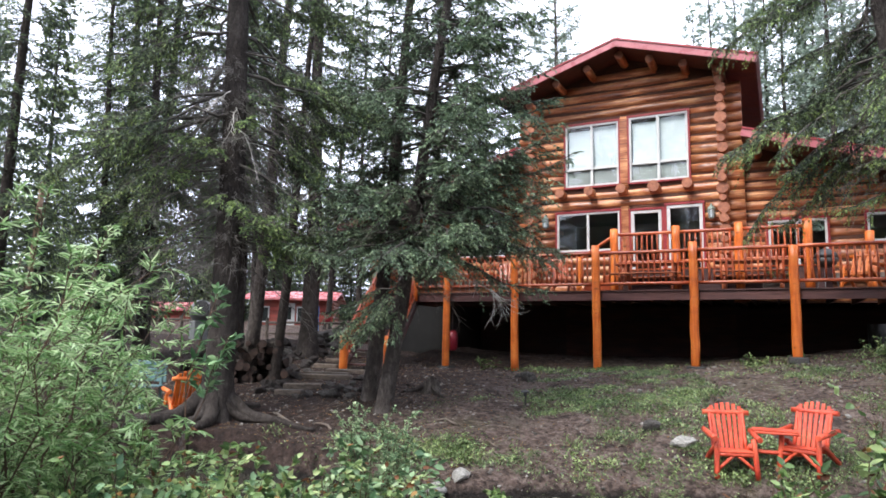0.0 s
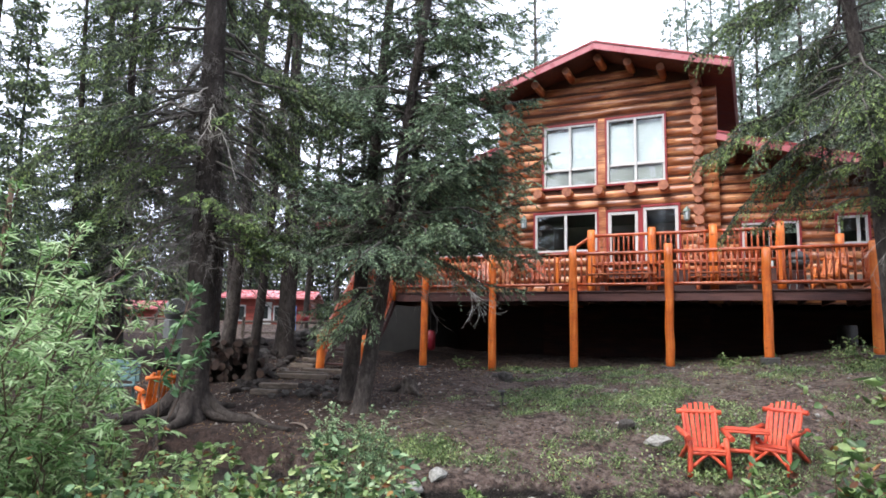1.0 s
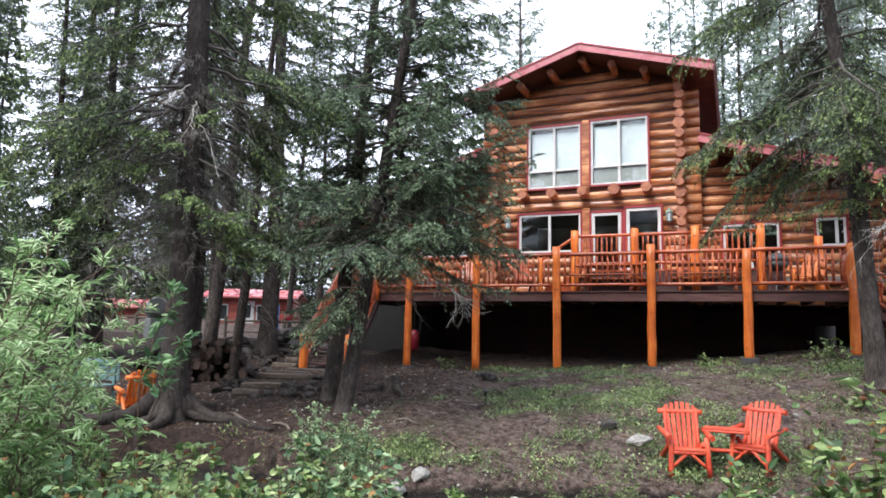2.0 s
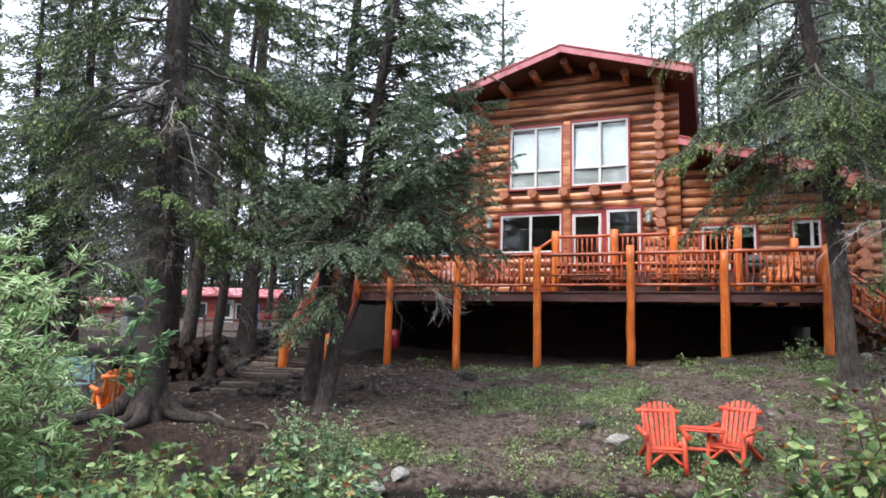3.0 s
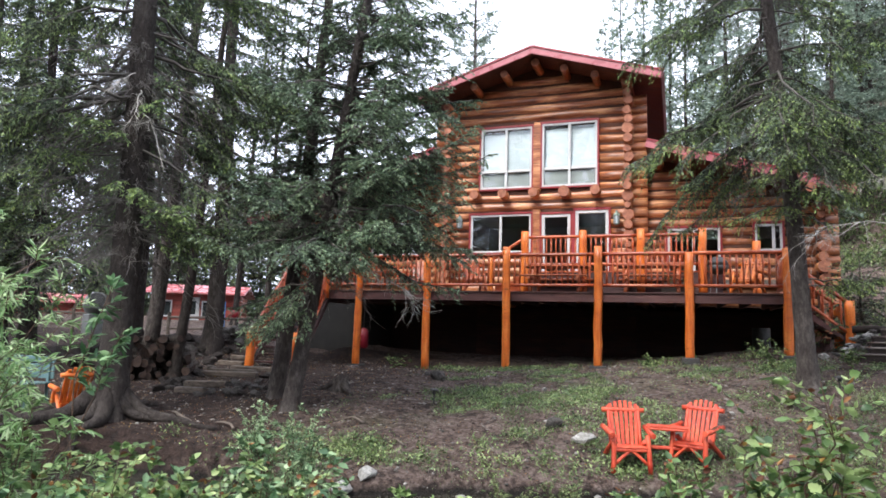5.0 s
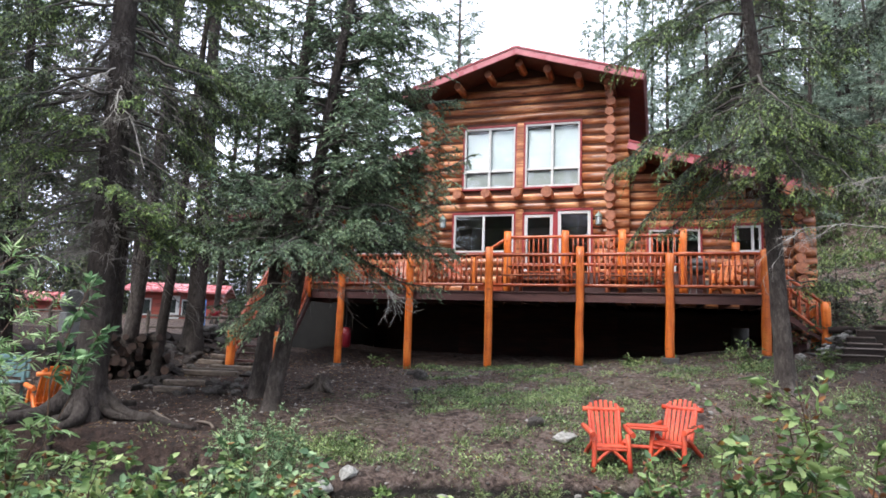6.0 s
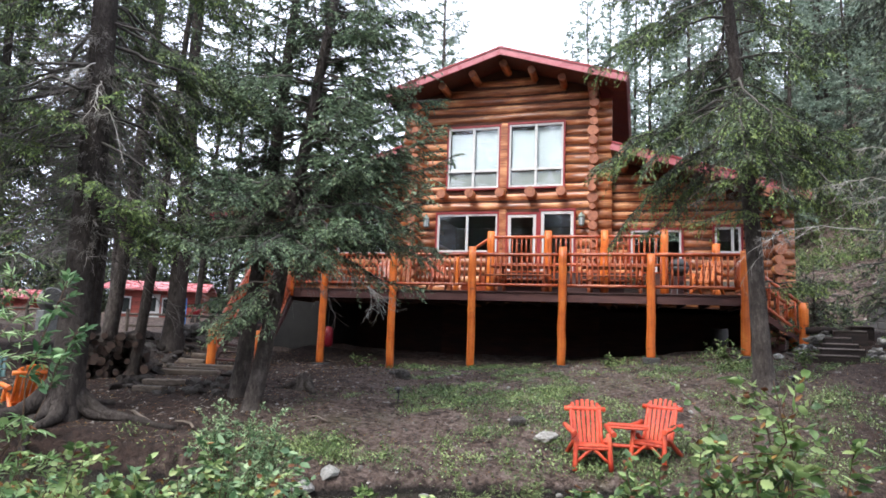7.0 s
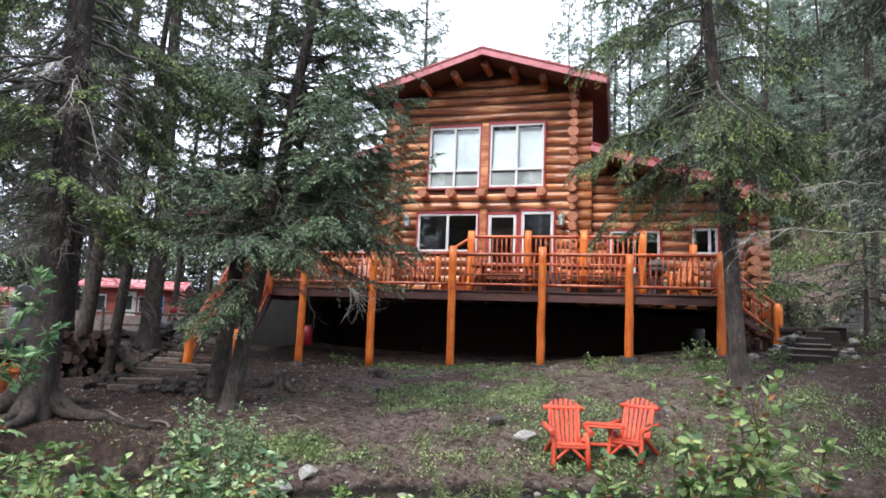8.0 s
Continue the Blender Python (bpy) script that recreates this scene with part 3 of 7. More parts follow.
EAVE = 4.03
roof_slab(RIDGE_X, RIDGE_Z, RIDGE_X + EAVE, RIDGE_Z - PITCH * EAVE, ROOF_Y0, ROOF_Y1, "roof")
roof_slab(RIDGE_X, RIDGE_Z, RIDGE_X - EAVE, RIDGE_Z - PITCH * EAVE, ROOF_Y0, ROOF_Y1, "roof")
roof_slab(XR + 0.62, 7.73 + 0.308 * 0.07, 4.75, 7.73 - 0.308 * 5.44, ROOF_Y0 + 0.3, 31.5, "wing_roof")
part("roof_strip", Geo().add([(XR + 0.14, y, 7.73 + 0.308 * 0.55 + dz) if k == 0 else (XR + 0.62, y, 7.73 + 0.308 * 0.07 + dz) for dz in (-0.19, 0.0) for y in (YH + 0.35, 31.5) for k in (0, 1)],
                             [(0, 1, 3, 2), (4, 6, 7, 5), (0, 4, 5, 1), (2, 3, 7, 6), (0, 2, 6, 4)]), LODGE_ROOF, lodge)
roof_slab(XL - 0.15, 7.90 - 0.045, -15.0, 7.90 - 0.30 * 7.6, ROOF_Y0, 31.5, "wing_roof")

part("ridge_cap", Geo().box((RIDGE_X - 0.10, ROOF_Y0 - 0.02, RIDGE_Z - 0.262), (RIDGE_X + 0.10, ROOF_Y0 + 0.04, RIDGE_Z - 0.035), 0.006).box((RIDGE_X - 0.12, ROOF_Y0 - 0.05, RIDGE_Z - 0.05), (RIDGE_X + 0.12, ROOF_Y0 - 0.022, RIDGE_Z + 0.004), 0.004), RED_TRIM, lodge)
# purlins under the eaves, round ends showing
for x in (RIDGE_X + 0.02, -3.36, -2.37, -5.35, -6.4):
    log(lodge, (x, ROOF_Y0 + rng.uniform(0.35, 0.55), main_roof(x) - 0.16), (x, YH + 0.4, main_roof(x) - 0.16), 0.13, "purlin")
for x in (-0.45, 0.35, 2.05, 3.6):
    log(lodge, (x, ROOF_Y0 + 0.2, right_roof(x) - 0.17), (x, YH + 0.6, right_roof(x) - 0.17), 0.14, "purlin")
for x in (-8.6, -10.4, -12.6):
    log(lodge, (x, ROOF_Y0 + 0.2, left_roof(x) - 0.17), (x, YH + 0.6, left_roof(x) - 0.17), 0.14, "purlin")
# floor beams through the gable wall
for x in (-6.45, -5.44, -4.40, -3.38, -2.38):
    log(lodge, (x, YH - 0.42, 6.36), (x, YH + 0.5, 6.36), rng.uniform(0.15, 0.185), "floor_beam", "round beam end with saw marks")
# squared posts between the window pairs
part("window_post", Geo().box((-4.50, YH - 0.06, 6.58), (-4.22, YH + 0.2, 8.78), 0.03), [LOG], lodge)
part("window_post", Geo().box((-4.48, YH - 0.06, FLOOR), (-4.22, YH + 0.2, 5.85), 0.03), [LOG], lodge)


def window(name, x0, x1, z0, z1, y, cols, rows, blinds=False, door=False, label=""):
    """Casement: maroon trim, white frame and bars, glass panes, pale blinds behind."""
    w = part(name, Geo().box((x0 - 0.07, y - 0.055, z1), (x1 + 0.07, y + 0.10, z1 + 0.075), 0.008).box((x0 - 0.06, y - 0.05, z0 - 0.05), (x0, y + 0.10, z1), 0.006)
             .box((x1, y - 0.05, z0 - 0.05), (x1 + 0.06, y + 0.10, z1), 0.006).box((x0, y - 0.05, z0 - 0.06), (x1, y + 0.10, z0), 0.006), MAROON, lodge, label)
    t = 0.062 if not door else 0.10
    part("frame", Geo().box((x0, y - 0.03, z1 - t), (x1, y + 0.07, z1), 0.008).box((x0, y - 0.03, z0), (x1, y + 0.07, z0 + t), 0.008)
         .box((x0, y - 0.03, z0 + t), (x0 + t, y + 0.07, z1 - t), 0.008).box((x1 - t, y - 0.03, z0 + t), (x1, y + 0.07, z1 - t), 0.008), WHITE, w, "white painted frame")
    xs = [x0 + t + (x1 - x0 - 2 * t) * c for c in cols]
    zs = [z0 + t + (z1 - z0 - 2 * t) * r for r in rows]
    for x in xs[1:-1]:
        part("mullion", Geo().box((x - 0.042, y - 0.025, z0 + t), (x + 0.042, y + 0.06, z1 - t), 0.008), WHITE, w)
    for z in zs[1:-1]:
        for a, b in zip(xs[:-1], xs[1:]):
            part("bar", Geo().box((a + (0.042 if a > xs[0] else 0), y - 0.022, z - 0.04), (b - (0.042 if b < xs[-1] else 0), y + 0.055, z + 0.04), 0.008), WHITE, w)
    for i, (a, b) in enumerate(zip(xs[:-1], xs[1:])):
        for j, (c, d) in enumerate(zip(zs[:-1], zs[1:])):
            tilt = Matrix.Translation(((a + b) / 2, y + 0.03, (c + d) / 2)) @ Matrix.Rotation(radians(rng.uniform(-0.5, 0.5)), 4, "Z") @ Matrix.Rotation(radians(rng.uniform(-0.4, 0.4)), 4, "X")
            p = part("pane", Geo().box((-(b - a) / 2 - 0.01, -0.004, -(d - c) / 2 - 0.01), ((b - a) / 2 + 0.01, 0.004, (d - c) / 2 + 0.01)), GLASS, w, at=tilt)
            p.visible_shadow = False
            if blinds and j == 0:
                part("insect_screen", Geo().box((a + 0.005, y + 0.06, c - 0.01), (b - 0.005, y + 0.066, d + 0.01)), SCREEN, w, "grey insect screen")
            if blinds and j == len(zs) - 2:
                part("blind", Geo().box((a + 0.01, y + 0.12, c - 0.02), (b - 0.01, y + 0.135, d - (0.10 if i == 0 else 0.02))), BLIND, w, "pale pulled-down blind")
    return w


window("window", *WIN["upper_a"], YH, (0, 0.5, 1), (0, 0.27, 1), True)
window("window", *WIN["upper_b"], YH, (0, 0.5, 1), (0, 0.27, 1), True)
window("window", *WIN["lower_a"], YH, (0, 0.5, 1), (0, 1))
window("glass_door", *WIN["door_a"], YH, (0, 1), (0, 1), door=True, label="white-framed glazed door with maroon trim")
window("glass_door", *WIN["door_b"], YH, (0, 1), (0, 1), door=True, label="white-framed fixed glazed door light")
part("door_trim", Geo().box((-3.19, YH - 0.04, FLOOR), (-3.09, YH + 0.1, 5.7), 0.006), MAROON, lodge, "maroon jamb between two doors")
window("sliding_door", *RWIN["slide"], YH + 0.45, (0, 0.5, 1), (0, 1), label="white-framed sliding door")
window("window", *RWIN["small"], YH + 0.45, (0, 0.72, 1), (0, 1))
window("window", *LWIN["wing"], YH + 0.45, (0, 0.5, 1), (0, 1))


def wall_lantern(x, y, z):
    """A small coach lantern on a bracket."""
    lan = thing("wall_lantern", pose(x, y, z) @ Matrix.Diagonal((1.3, 1.1, 1.3, 1)), "verdigris metal coach lantern with clear glass on the log wall", "lamp", "lanterns by the doors")
    part("bracket", Geo().box((-0.05, 0.06, -0.12), (0.05, 0.10, 0.10), 0.01).tube([(0, 0.08, 0.16), (0, 0.0, 0.22), (0, -0.08, 0.20)], 0.012, 6), LANTERN, lan)
    part("cage", Geo().tube([(0, -0.08, -0.16), (0, -0.08, -0.13), (0, -0.08, -0.12)], [0.03, 0.06, 0.07], 6), LANTERN, lan)
    for k in range(6):
        a = k * math.pi / 3
        c, s = math.cos(a), math.sin(a)
        part("cage_bar", Geo().tube([(0.065 * c, -0.08 + 0.065 * s, -0.12), (0.085 * c, -0.08 + 0.085 * s, 0.08)], 0.008, 5), LANTERN, lan)
    part("lantern_glass", Geo().tube([(0, -0.08, -0.115), (0, -0.08, 0.075)], [0.058, 0.075], 6), BLIND, lan, "frosted glass")
    part("cap", Geo().tube([(0, -0.08, 0.08), (0, -0.08, 0.12), (0, -0.08, 0.17), (0, -0.08, 0.20)], [0.10, 0.085, 0.03, 0.015], 6), LANTERN, lan)


LANTERN = plain("verdigris_metal", (0.10, 0.14, 0.12), (0.22, 0.27, 0.23), 0.55, 9, metal=0.4)
wall_lantern(-1.74, YH - 0.1, 5.42)
wall_lantern(-7.0, YH - 0.1, 5.42)

# foundations under the lodge; dark boards at the back stand in for shade
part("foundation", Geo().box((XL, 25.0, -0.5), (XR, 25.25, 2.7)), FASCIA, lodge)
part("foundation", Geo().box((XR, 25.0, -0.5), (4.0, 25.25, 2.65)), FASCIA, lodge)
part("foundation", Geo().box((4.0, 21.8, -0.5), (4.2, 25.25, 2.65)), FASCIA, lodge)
part("foundation", Geo().box((-14.0, YH + 0.45, -0.4), (-11.1, YH + 0.7, 2.68)), FOUNDATION, lodge, "bare concrete foundation wall, darkened for shade")
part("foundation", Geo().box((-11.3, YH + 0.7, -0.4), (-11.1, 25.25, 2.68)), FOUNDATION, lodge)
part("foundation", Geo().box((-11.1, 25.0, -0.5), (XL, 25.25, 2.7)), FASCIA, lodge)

# ---- the raised deck ----
YD, DECK = 17.5, 2.84
DX0, DX1 = -11.35, 2.62
deck = thing("raised_deck", (0, 0, 0), "raised timber deck with dark brown rim board on log posts", "deck")


def round_bar(a, b, r, taper=1.0, sides=10, seed=0, n=6):
    """A peeled pole from a to b, slightly crooked."""
    q = random.Random(seed)
    a, b = Vector(a), Vector(b)
    d = b - a
    side = d.orthogonal().normalized()
    up = d.normalized().cross(side)
    pts = [a + d * (i / n) + (side * q.uniform(-1, 1) + up * q.uniform(-1, 1)) * r * (0.10 if 0 < i < n else 0) for i in range(n + 1)]
    return Geo().tube(pts, [r * (1 + (taper - 1) * i / n) * q.uniform(0.97, 1.03) for i in range(n + 1)], sides)


part("rim_board", Geo().box((DX0, YD, 2.585), (DX1, YD + 0.05, 2.815), 0.006), FASCIA, deck, "dark brown rim board")
part("rim_board", Geo().box((DX1 - 0.05, YD + 0.05, 2.585), (DX1, 21.2, 2.815), 0.006), FASCIA, deck)
part("rim_board", Geo().box((DX0, YD + 0.05, 2.585), (DX0 + 0.05, 21.6, 2.815), 0.006), FASCIA, deck)
x = DX0 + 0.5
while x < DX1 - 0.2:
    part("joist", Geo().box((x, YD + 0.052, 2.60), (x + 0.045, 21.2, 2.80)), FASCIA, deck)
    x += 0.6
y, board = YD - 0.04, Geo().box((DX0 - 0.03, 0, 2.815), (DX1 + 0.03, 0.138, 2.85), 0.006).mesh("deck_board", [FASCIA])
while y < 21.1:
    part("deck_board", board, FASCIA, deck, at=(0, y, rng.uniform(-0.002, 0.002)))
    y += 0.144
POSTS = [(-8.82, 4.0), (-6.68, 4.0), (-4.37, 4.06), (-1.90, 4.04), (0.33, 3.86), (2.52, 3.92)]
for i, (x, top) in enumerate(POSTS):
    z = float(land(x, YD)) - 0.12
    lean = (0.02, -0.01, -0.03, 0.01, 0.02, 0.02)[i]
    post = part("post", round_bar((x - lean, YD - 0.12, z), (x, YD - 0.12, top), 0.112, 0.94, 12, i, 9), POST, deck, "peeled orange-stained log post", True)
    if i != 1:
        part("post_footing", Geo().box((x - 0.21, YD - 0.33, z - 0.3), (x + 0.21, YD + 0.09, z + 0.12 + (0.15 if i == 4 else 0.06)), 0.02), DARK_CONCRETE, deck, "grey concrete footing block")
BALUSTER = [round_bar((0, 0, 0), (0, 0, 1), 0.027, 0.95, 7, s, 3).mesh("baluster", [RAIL], True) for s in range(5)]


def railing(a, b, z_low, z_top, label="peeled red-orange pole railing with round balusters", spacing=0.142, dz=0.0):
    """A bay of pole railing from a to b (plan points); dz: rise of its far end."""
    a, b = Vector((*a, 0)), Vector((*b, 0))
    d = b - a
    r = thing("railing", (a.x, a.y, z_low), label, "railing", "deck railing bays")
    part("top_rail", round_bar((0, 0, z_top - z_low), (d.x, d.y, z_top - z_low + dz), 0.048, 0.96, 10, rng.randrange(99)), RAIL, r, "", True)
    part("bottom_rail", round_bar((0, 0, 0), (d.x, d.y, dz), 0.045, 0.96, 10, rng.randrange(99)), RAIL, r, "", True)
    n = max(2, round(d.length / spacing))
    for i in range(1, n):
        f = (i + rng.uniform(-0.08, 0.08)) / n
        s = rng.uniform(0.85, 1.15)
        part("baluster", BALUSTER[rng.randrange(5)], RAIL, r, at=Matrix.Translation((d.x * f, d.y * f, 0.02 + dz * f)) @ Matrix.Rotation(rng.uniform(0, 6), 4, "Z") @ Matrix.Diagonal((s, s, z_top - z_low - 0.04, 1)))
    return r


RY = YD - 0.06
stops = [-9.98] + [p[0] for p in POSTS]
for a, b in zip(stops[:-1], stops[1:]):
    railing((a + 0.08, RY), (b - 0.08, RY), 3.02, 3.845)
railing((2.52, RY + 0.12), (2.52, 19.0), 3.02, 3.845)
railing((DX0 + 0.1, RY + 0.1), (DX0 + 0.1, 18.6), 3.02, 3.845)
for x in (DX0 + 0.1, -9.98):
    part("post", round_bar((x, RY, 2.6), (x, RY, 4.0), 0.11, 0.95, 12, 77), POST, deck, "", True)

# upper deck by the doors, four steps higher
upper = thing("upper_deck", (0, 0, 0), "raised upper landing along the lodge doors", "deck")
UX0, UX1, UY = -4.28, 1.2, 19.0
part("platform", Geo().box((UX0, UY + 0.02, 3.36), (UX1, YH + 0.4, FLOOR - 0.04)), FASCIA, upper)
y = UY
while y < YH:
    part("deck_board", Geo().box((UX0 - 0.03, y, FLOOR - 0.038), (UX1 + 0.03, y + 0.138, FLOOR), 0.005), RAIL, upper)
    y += 0.144
part("skirt", Geo().box((UX0, UY, 2.85), (UX1, UY + 0.02, 3.36)), FASCIA, upper)
UP = [-4.20, -2.50, -0.91, 0.70]
for i, x in enumerate(UP):
    part("post", round_bar((x, UY - 0.07, 2.85), (x, UY - 0.07, 4.72), 0.115, 0.95, 12, 60 + i), POST, upper, "", True)
for a, b in zip(UP[:-1], UP[1:]):
    railing((a + 0.08, UY - 0.02), (b - 0.08, UY - 0.02), 3.74, 4.555)
for i in range(4):
    part("step", Geo().box((UX0 - 1.2 + 0.28 * i, UY + 0.3, 2.86 + 0.14 * i), (UX0 - 0.03, UY + 1.6, 3.0 + 0.14 * i), 0.01), RAIL, upper)
part("stair_rail", round_bar((-5.25, UY - 0.05, 3.85), (-4.25, UY - 0.05, 4.52), 0.045, 1, 9, 5), RAIL, upper, "", True)
part("stair_post", round_bar((-5.25, UY - 0.05, 2.85), (-5.25, UY - 0.05, 3.95), 0.08, 1, 9, 6), POST, upper, "", True)
part("post", round_bar((2.15, 20.0, 2.85), (2.15, 20.0, 4.47), 0.115, 0.95, 12, 71), POST, deck, "", True)


def stairs(name, top, foot, width, rail_top, label, steps, at=(0, 0, 0)):
    """An outside flight along x from top to foot, with stringers, treads, pole rails and newel posts; at: where it is put."""
    s = thing(name, at, label, "stairs")
    top, foot = Vector(top), Vector(foot)
    d = foot - top
    for y in (0, width):
        g = Geo()
        w = Vector((0, y, 0))
        t = Vector((0, 0.05, 0))
        v = Vector((0, 0, 0.26))
        p = [top + w - v, foot + w - v * 0.2, foot + w, top + w]
        g.add(p + [q + t for q in p], [(0, 1, 2, 3), (7, 6, 5, 4), (0, 4, 5, 1), (1, 5, 6, 2), (2, 6, 7, 3), (3, 7, 4, 0)])
        part("stringer", g, FASCIA, s)
        part("handrail", round_bar(top + w + Vector((0, -0.02, rail_top)), foot + w + Vector((0, -0.02, rail_top)), 0.046, 1, 9, 3), RAIL, s, "", True)
        part("low_rail", round_bar(top + w + Vector((0, -0.02, 0.16)), foot + w + Vector((0, -0.02, 0.16)), 0.042, 1, 9, 4), RAIL, s, "", True)
        n = max(4, int(abs(d.x) / 0.17))
        for i in range(1, n):
            q = top + d * (i / n) + w + Vector((0, -0.02, 0.16))
            part("baluster", BALUSTER[i % 5], RAIL, s, at=Matrix.Translation(q) @ Matrix.Diagonal((1, 1, rail_top - 0.16, 1)))
        part("newel_post", round_bar(foot + w + Vector((0, 0, -0.35)), foot + w + Vector((0, 0, rail_top + 0.08)), 0.115, 0.95, 12, 8), POST, s, "orange-stained log newel post", True)
    for i in range(1, steps):
        q = top + d * (i / steps)
        part("tread", Geo().box((q.x - 0.15, q.y + 0.05, q.z - 0.06), (q.x + 0.15, q.y + width, q.z - 0.015), 0.008), FASCIA, s)
    return s


stairs("deck_stairs", (0, 0, DECK), (3.25, 0, 0.64), 1.2, 0.84, "long timber stairs with red-orange pole rails", 12, pose(-11.2, 17.46, 0, 0, 0, -74))
stairs("deck_stairs", (DX1, 18.2, DECK), (3.95, 18.2, 1.75), 1.2, 0.9, "short timber stairs with red-orange pole rails", 6)

# ---- conifers ----
def stuff(ob):
    return tagged(ob, kind="stuff")


def polar(yaw, dist):
    a = radians(yaw)
    return -math.sin(a) * dist, math.cos(a) * dist


def unit(a):
    return a / np.maximum(np.linalg.norm(a, axis=-1, keepdims=True), 1e-9)


def tubes(P, R, sides):
    """Bars along many lines at once: P lines x points x 3, R lines x points."""
    B, n, _ = P.shape
    d = np.empty_like(P)
    d[:, 1:-1], d[:, 0], d[:, -1] = P[:, 2:] - P[:, :-2], P[:, 1] - P[:, 0], P[:, -1] - P[:, -2]
    d = unit(d)
    side = unit(np.cross(d, np.array([0.31, 0.17, 0.93])))
    up = np.cross(side, d)
    a = np.arange(sides) * 2 * np.pi / sides
    V = P[:, :, None] + R[:, :, None, None] * (side[:, :, None] * np.cos(a)[:, None] + up[:, :, None] * np.sin(a)[:, None])
    i = np.arange(B * n * sides).reshape(B, n, sides)
    j = np.roll(i, -1, 2)
    return V.reshape(-1, 3), np.stack([i[:, :-1], j[:, :-1], j[:, 1:], i[:, 1:]], -1).reshape(-1, 4)


def blades(base, way, face, length, width):
    """Flat pointed slips: one quad each."""
    way = unit(way)
    side = unit(np.cross(way, face)) * width[:, None] / 2
    mid = base + way * (length * 0.45)[:, None]
    V = np.stack([base, mid + side, base + way * length[:, None], mid - side], 1).reshape(-1, 3)
    return V, np.arange(len(V)).reshape(-1, 4)


def bough_lines(q, n_pts, base, yaw, rise, L, droop, lift):
    """Curved lines of boughs: they leave at an angle, sag, and turn up at the tip."""
    s = np.linspace(0, 1, n_pts)
    out = np.stack([np.cos(yaw), np.sin(yaw), np.zeros_like(yaw)], -1)
    run = np.cos(rise)[:, None] * s * L[:, None]
    z = np.sin(rise)[:, None] * s * L[:, None] - (droop * L)[:, None] * s ** 1.6 + (lift * L)[:, None] * s ** 4
    P = base[:, None] + out[:, None] * run[..., None]
    P[..., 2] += z
    wig = q.normal(0, 0.02, P.shape) * L[:, None, None]
    wig[:, 0] = 0
    return P + wig


def along(P, f):
    """Points and headings at fractions f (lines x k) of lines P."""
    n = P.shape[1] - 1
    x = np.clip(f * n, 0, n - 1e-6)
    i = x.astype(int)
    w = (x - i)[..., None]
    b = np.arange(len(P))[:, None]
    return P[b, i] * (1 - w) + P[b, i + 1] * w, unit(P[b, i + 1] - P[b, i])


def axis_at(h, lean):
    """The trunk's middle at height h: lean is its shift per metre, easing off upwards."""
    h = np.asarray(h, float)
    return np.stack([lean[0] * h, lean[1] * h, h], -1) + np.stack([0.05 * np.sin(0.5 * h + lean[0] * 9), 0.05 * np.sin(0.37 * h), 0 * h], -1)


def trunk_data(q, H, r0, lean, flare, flare_h, sides=18, rings=34, mat=BARK):
    h = np.concatenate([np.linspace(-0.35, 1.2, 9), np.linspace(1.5, H, rings - 9)])
    a = np.arange(sides) * 2 * np.pi / sides
    lobes = 1 + 0.35 * np.cos(a * 4 + q.uniform(0, 6)) + 0.25 * np.cos(a * 3 + q.uniform(0, 6))
    rad = r0 * np.clip(1 - h / H, 0.012, 1) ** 0.85
    r = rad[:, None] * (1 + flare * np.exp(-np.clip(h, -0.1, None) / flare_h)[:, None] * lobes) * q.uniform(0.94, 1.06, (rings, sides))
    c = axis_at(np.clip(h, 0, None), lean)
    c[:, 2] = h
    V = c[:, None] + np.stack([r * np.cos(a), r * np.sin(a), 0 * r], -1)
    i = np.arange(rings * sides).reshape(rings, sides)
    j = np.roll(i, -1, 1)
    return fast_mesh("trunk", V.reshape(-1, 3), np.stack([i[:-1], j[:-1], j[1:], i[1:]], -1).reshape(-1, 4), mat, True)


def spikes(base, way, face, length, width):
    """Narrow pointed slips, one triangle each."""
    way = unit(way)
    side = unit(np.cross(way, face)) * width[:, None] / 2
    V = np.stack([base + side, base + way * length[:, None], base - side], 1).reshape(-1, 3)
    return V, np.arange(len(V)).reshape(-1, 3)


UPWARD = np.array([0, 0, 1.0])


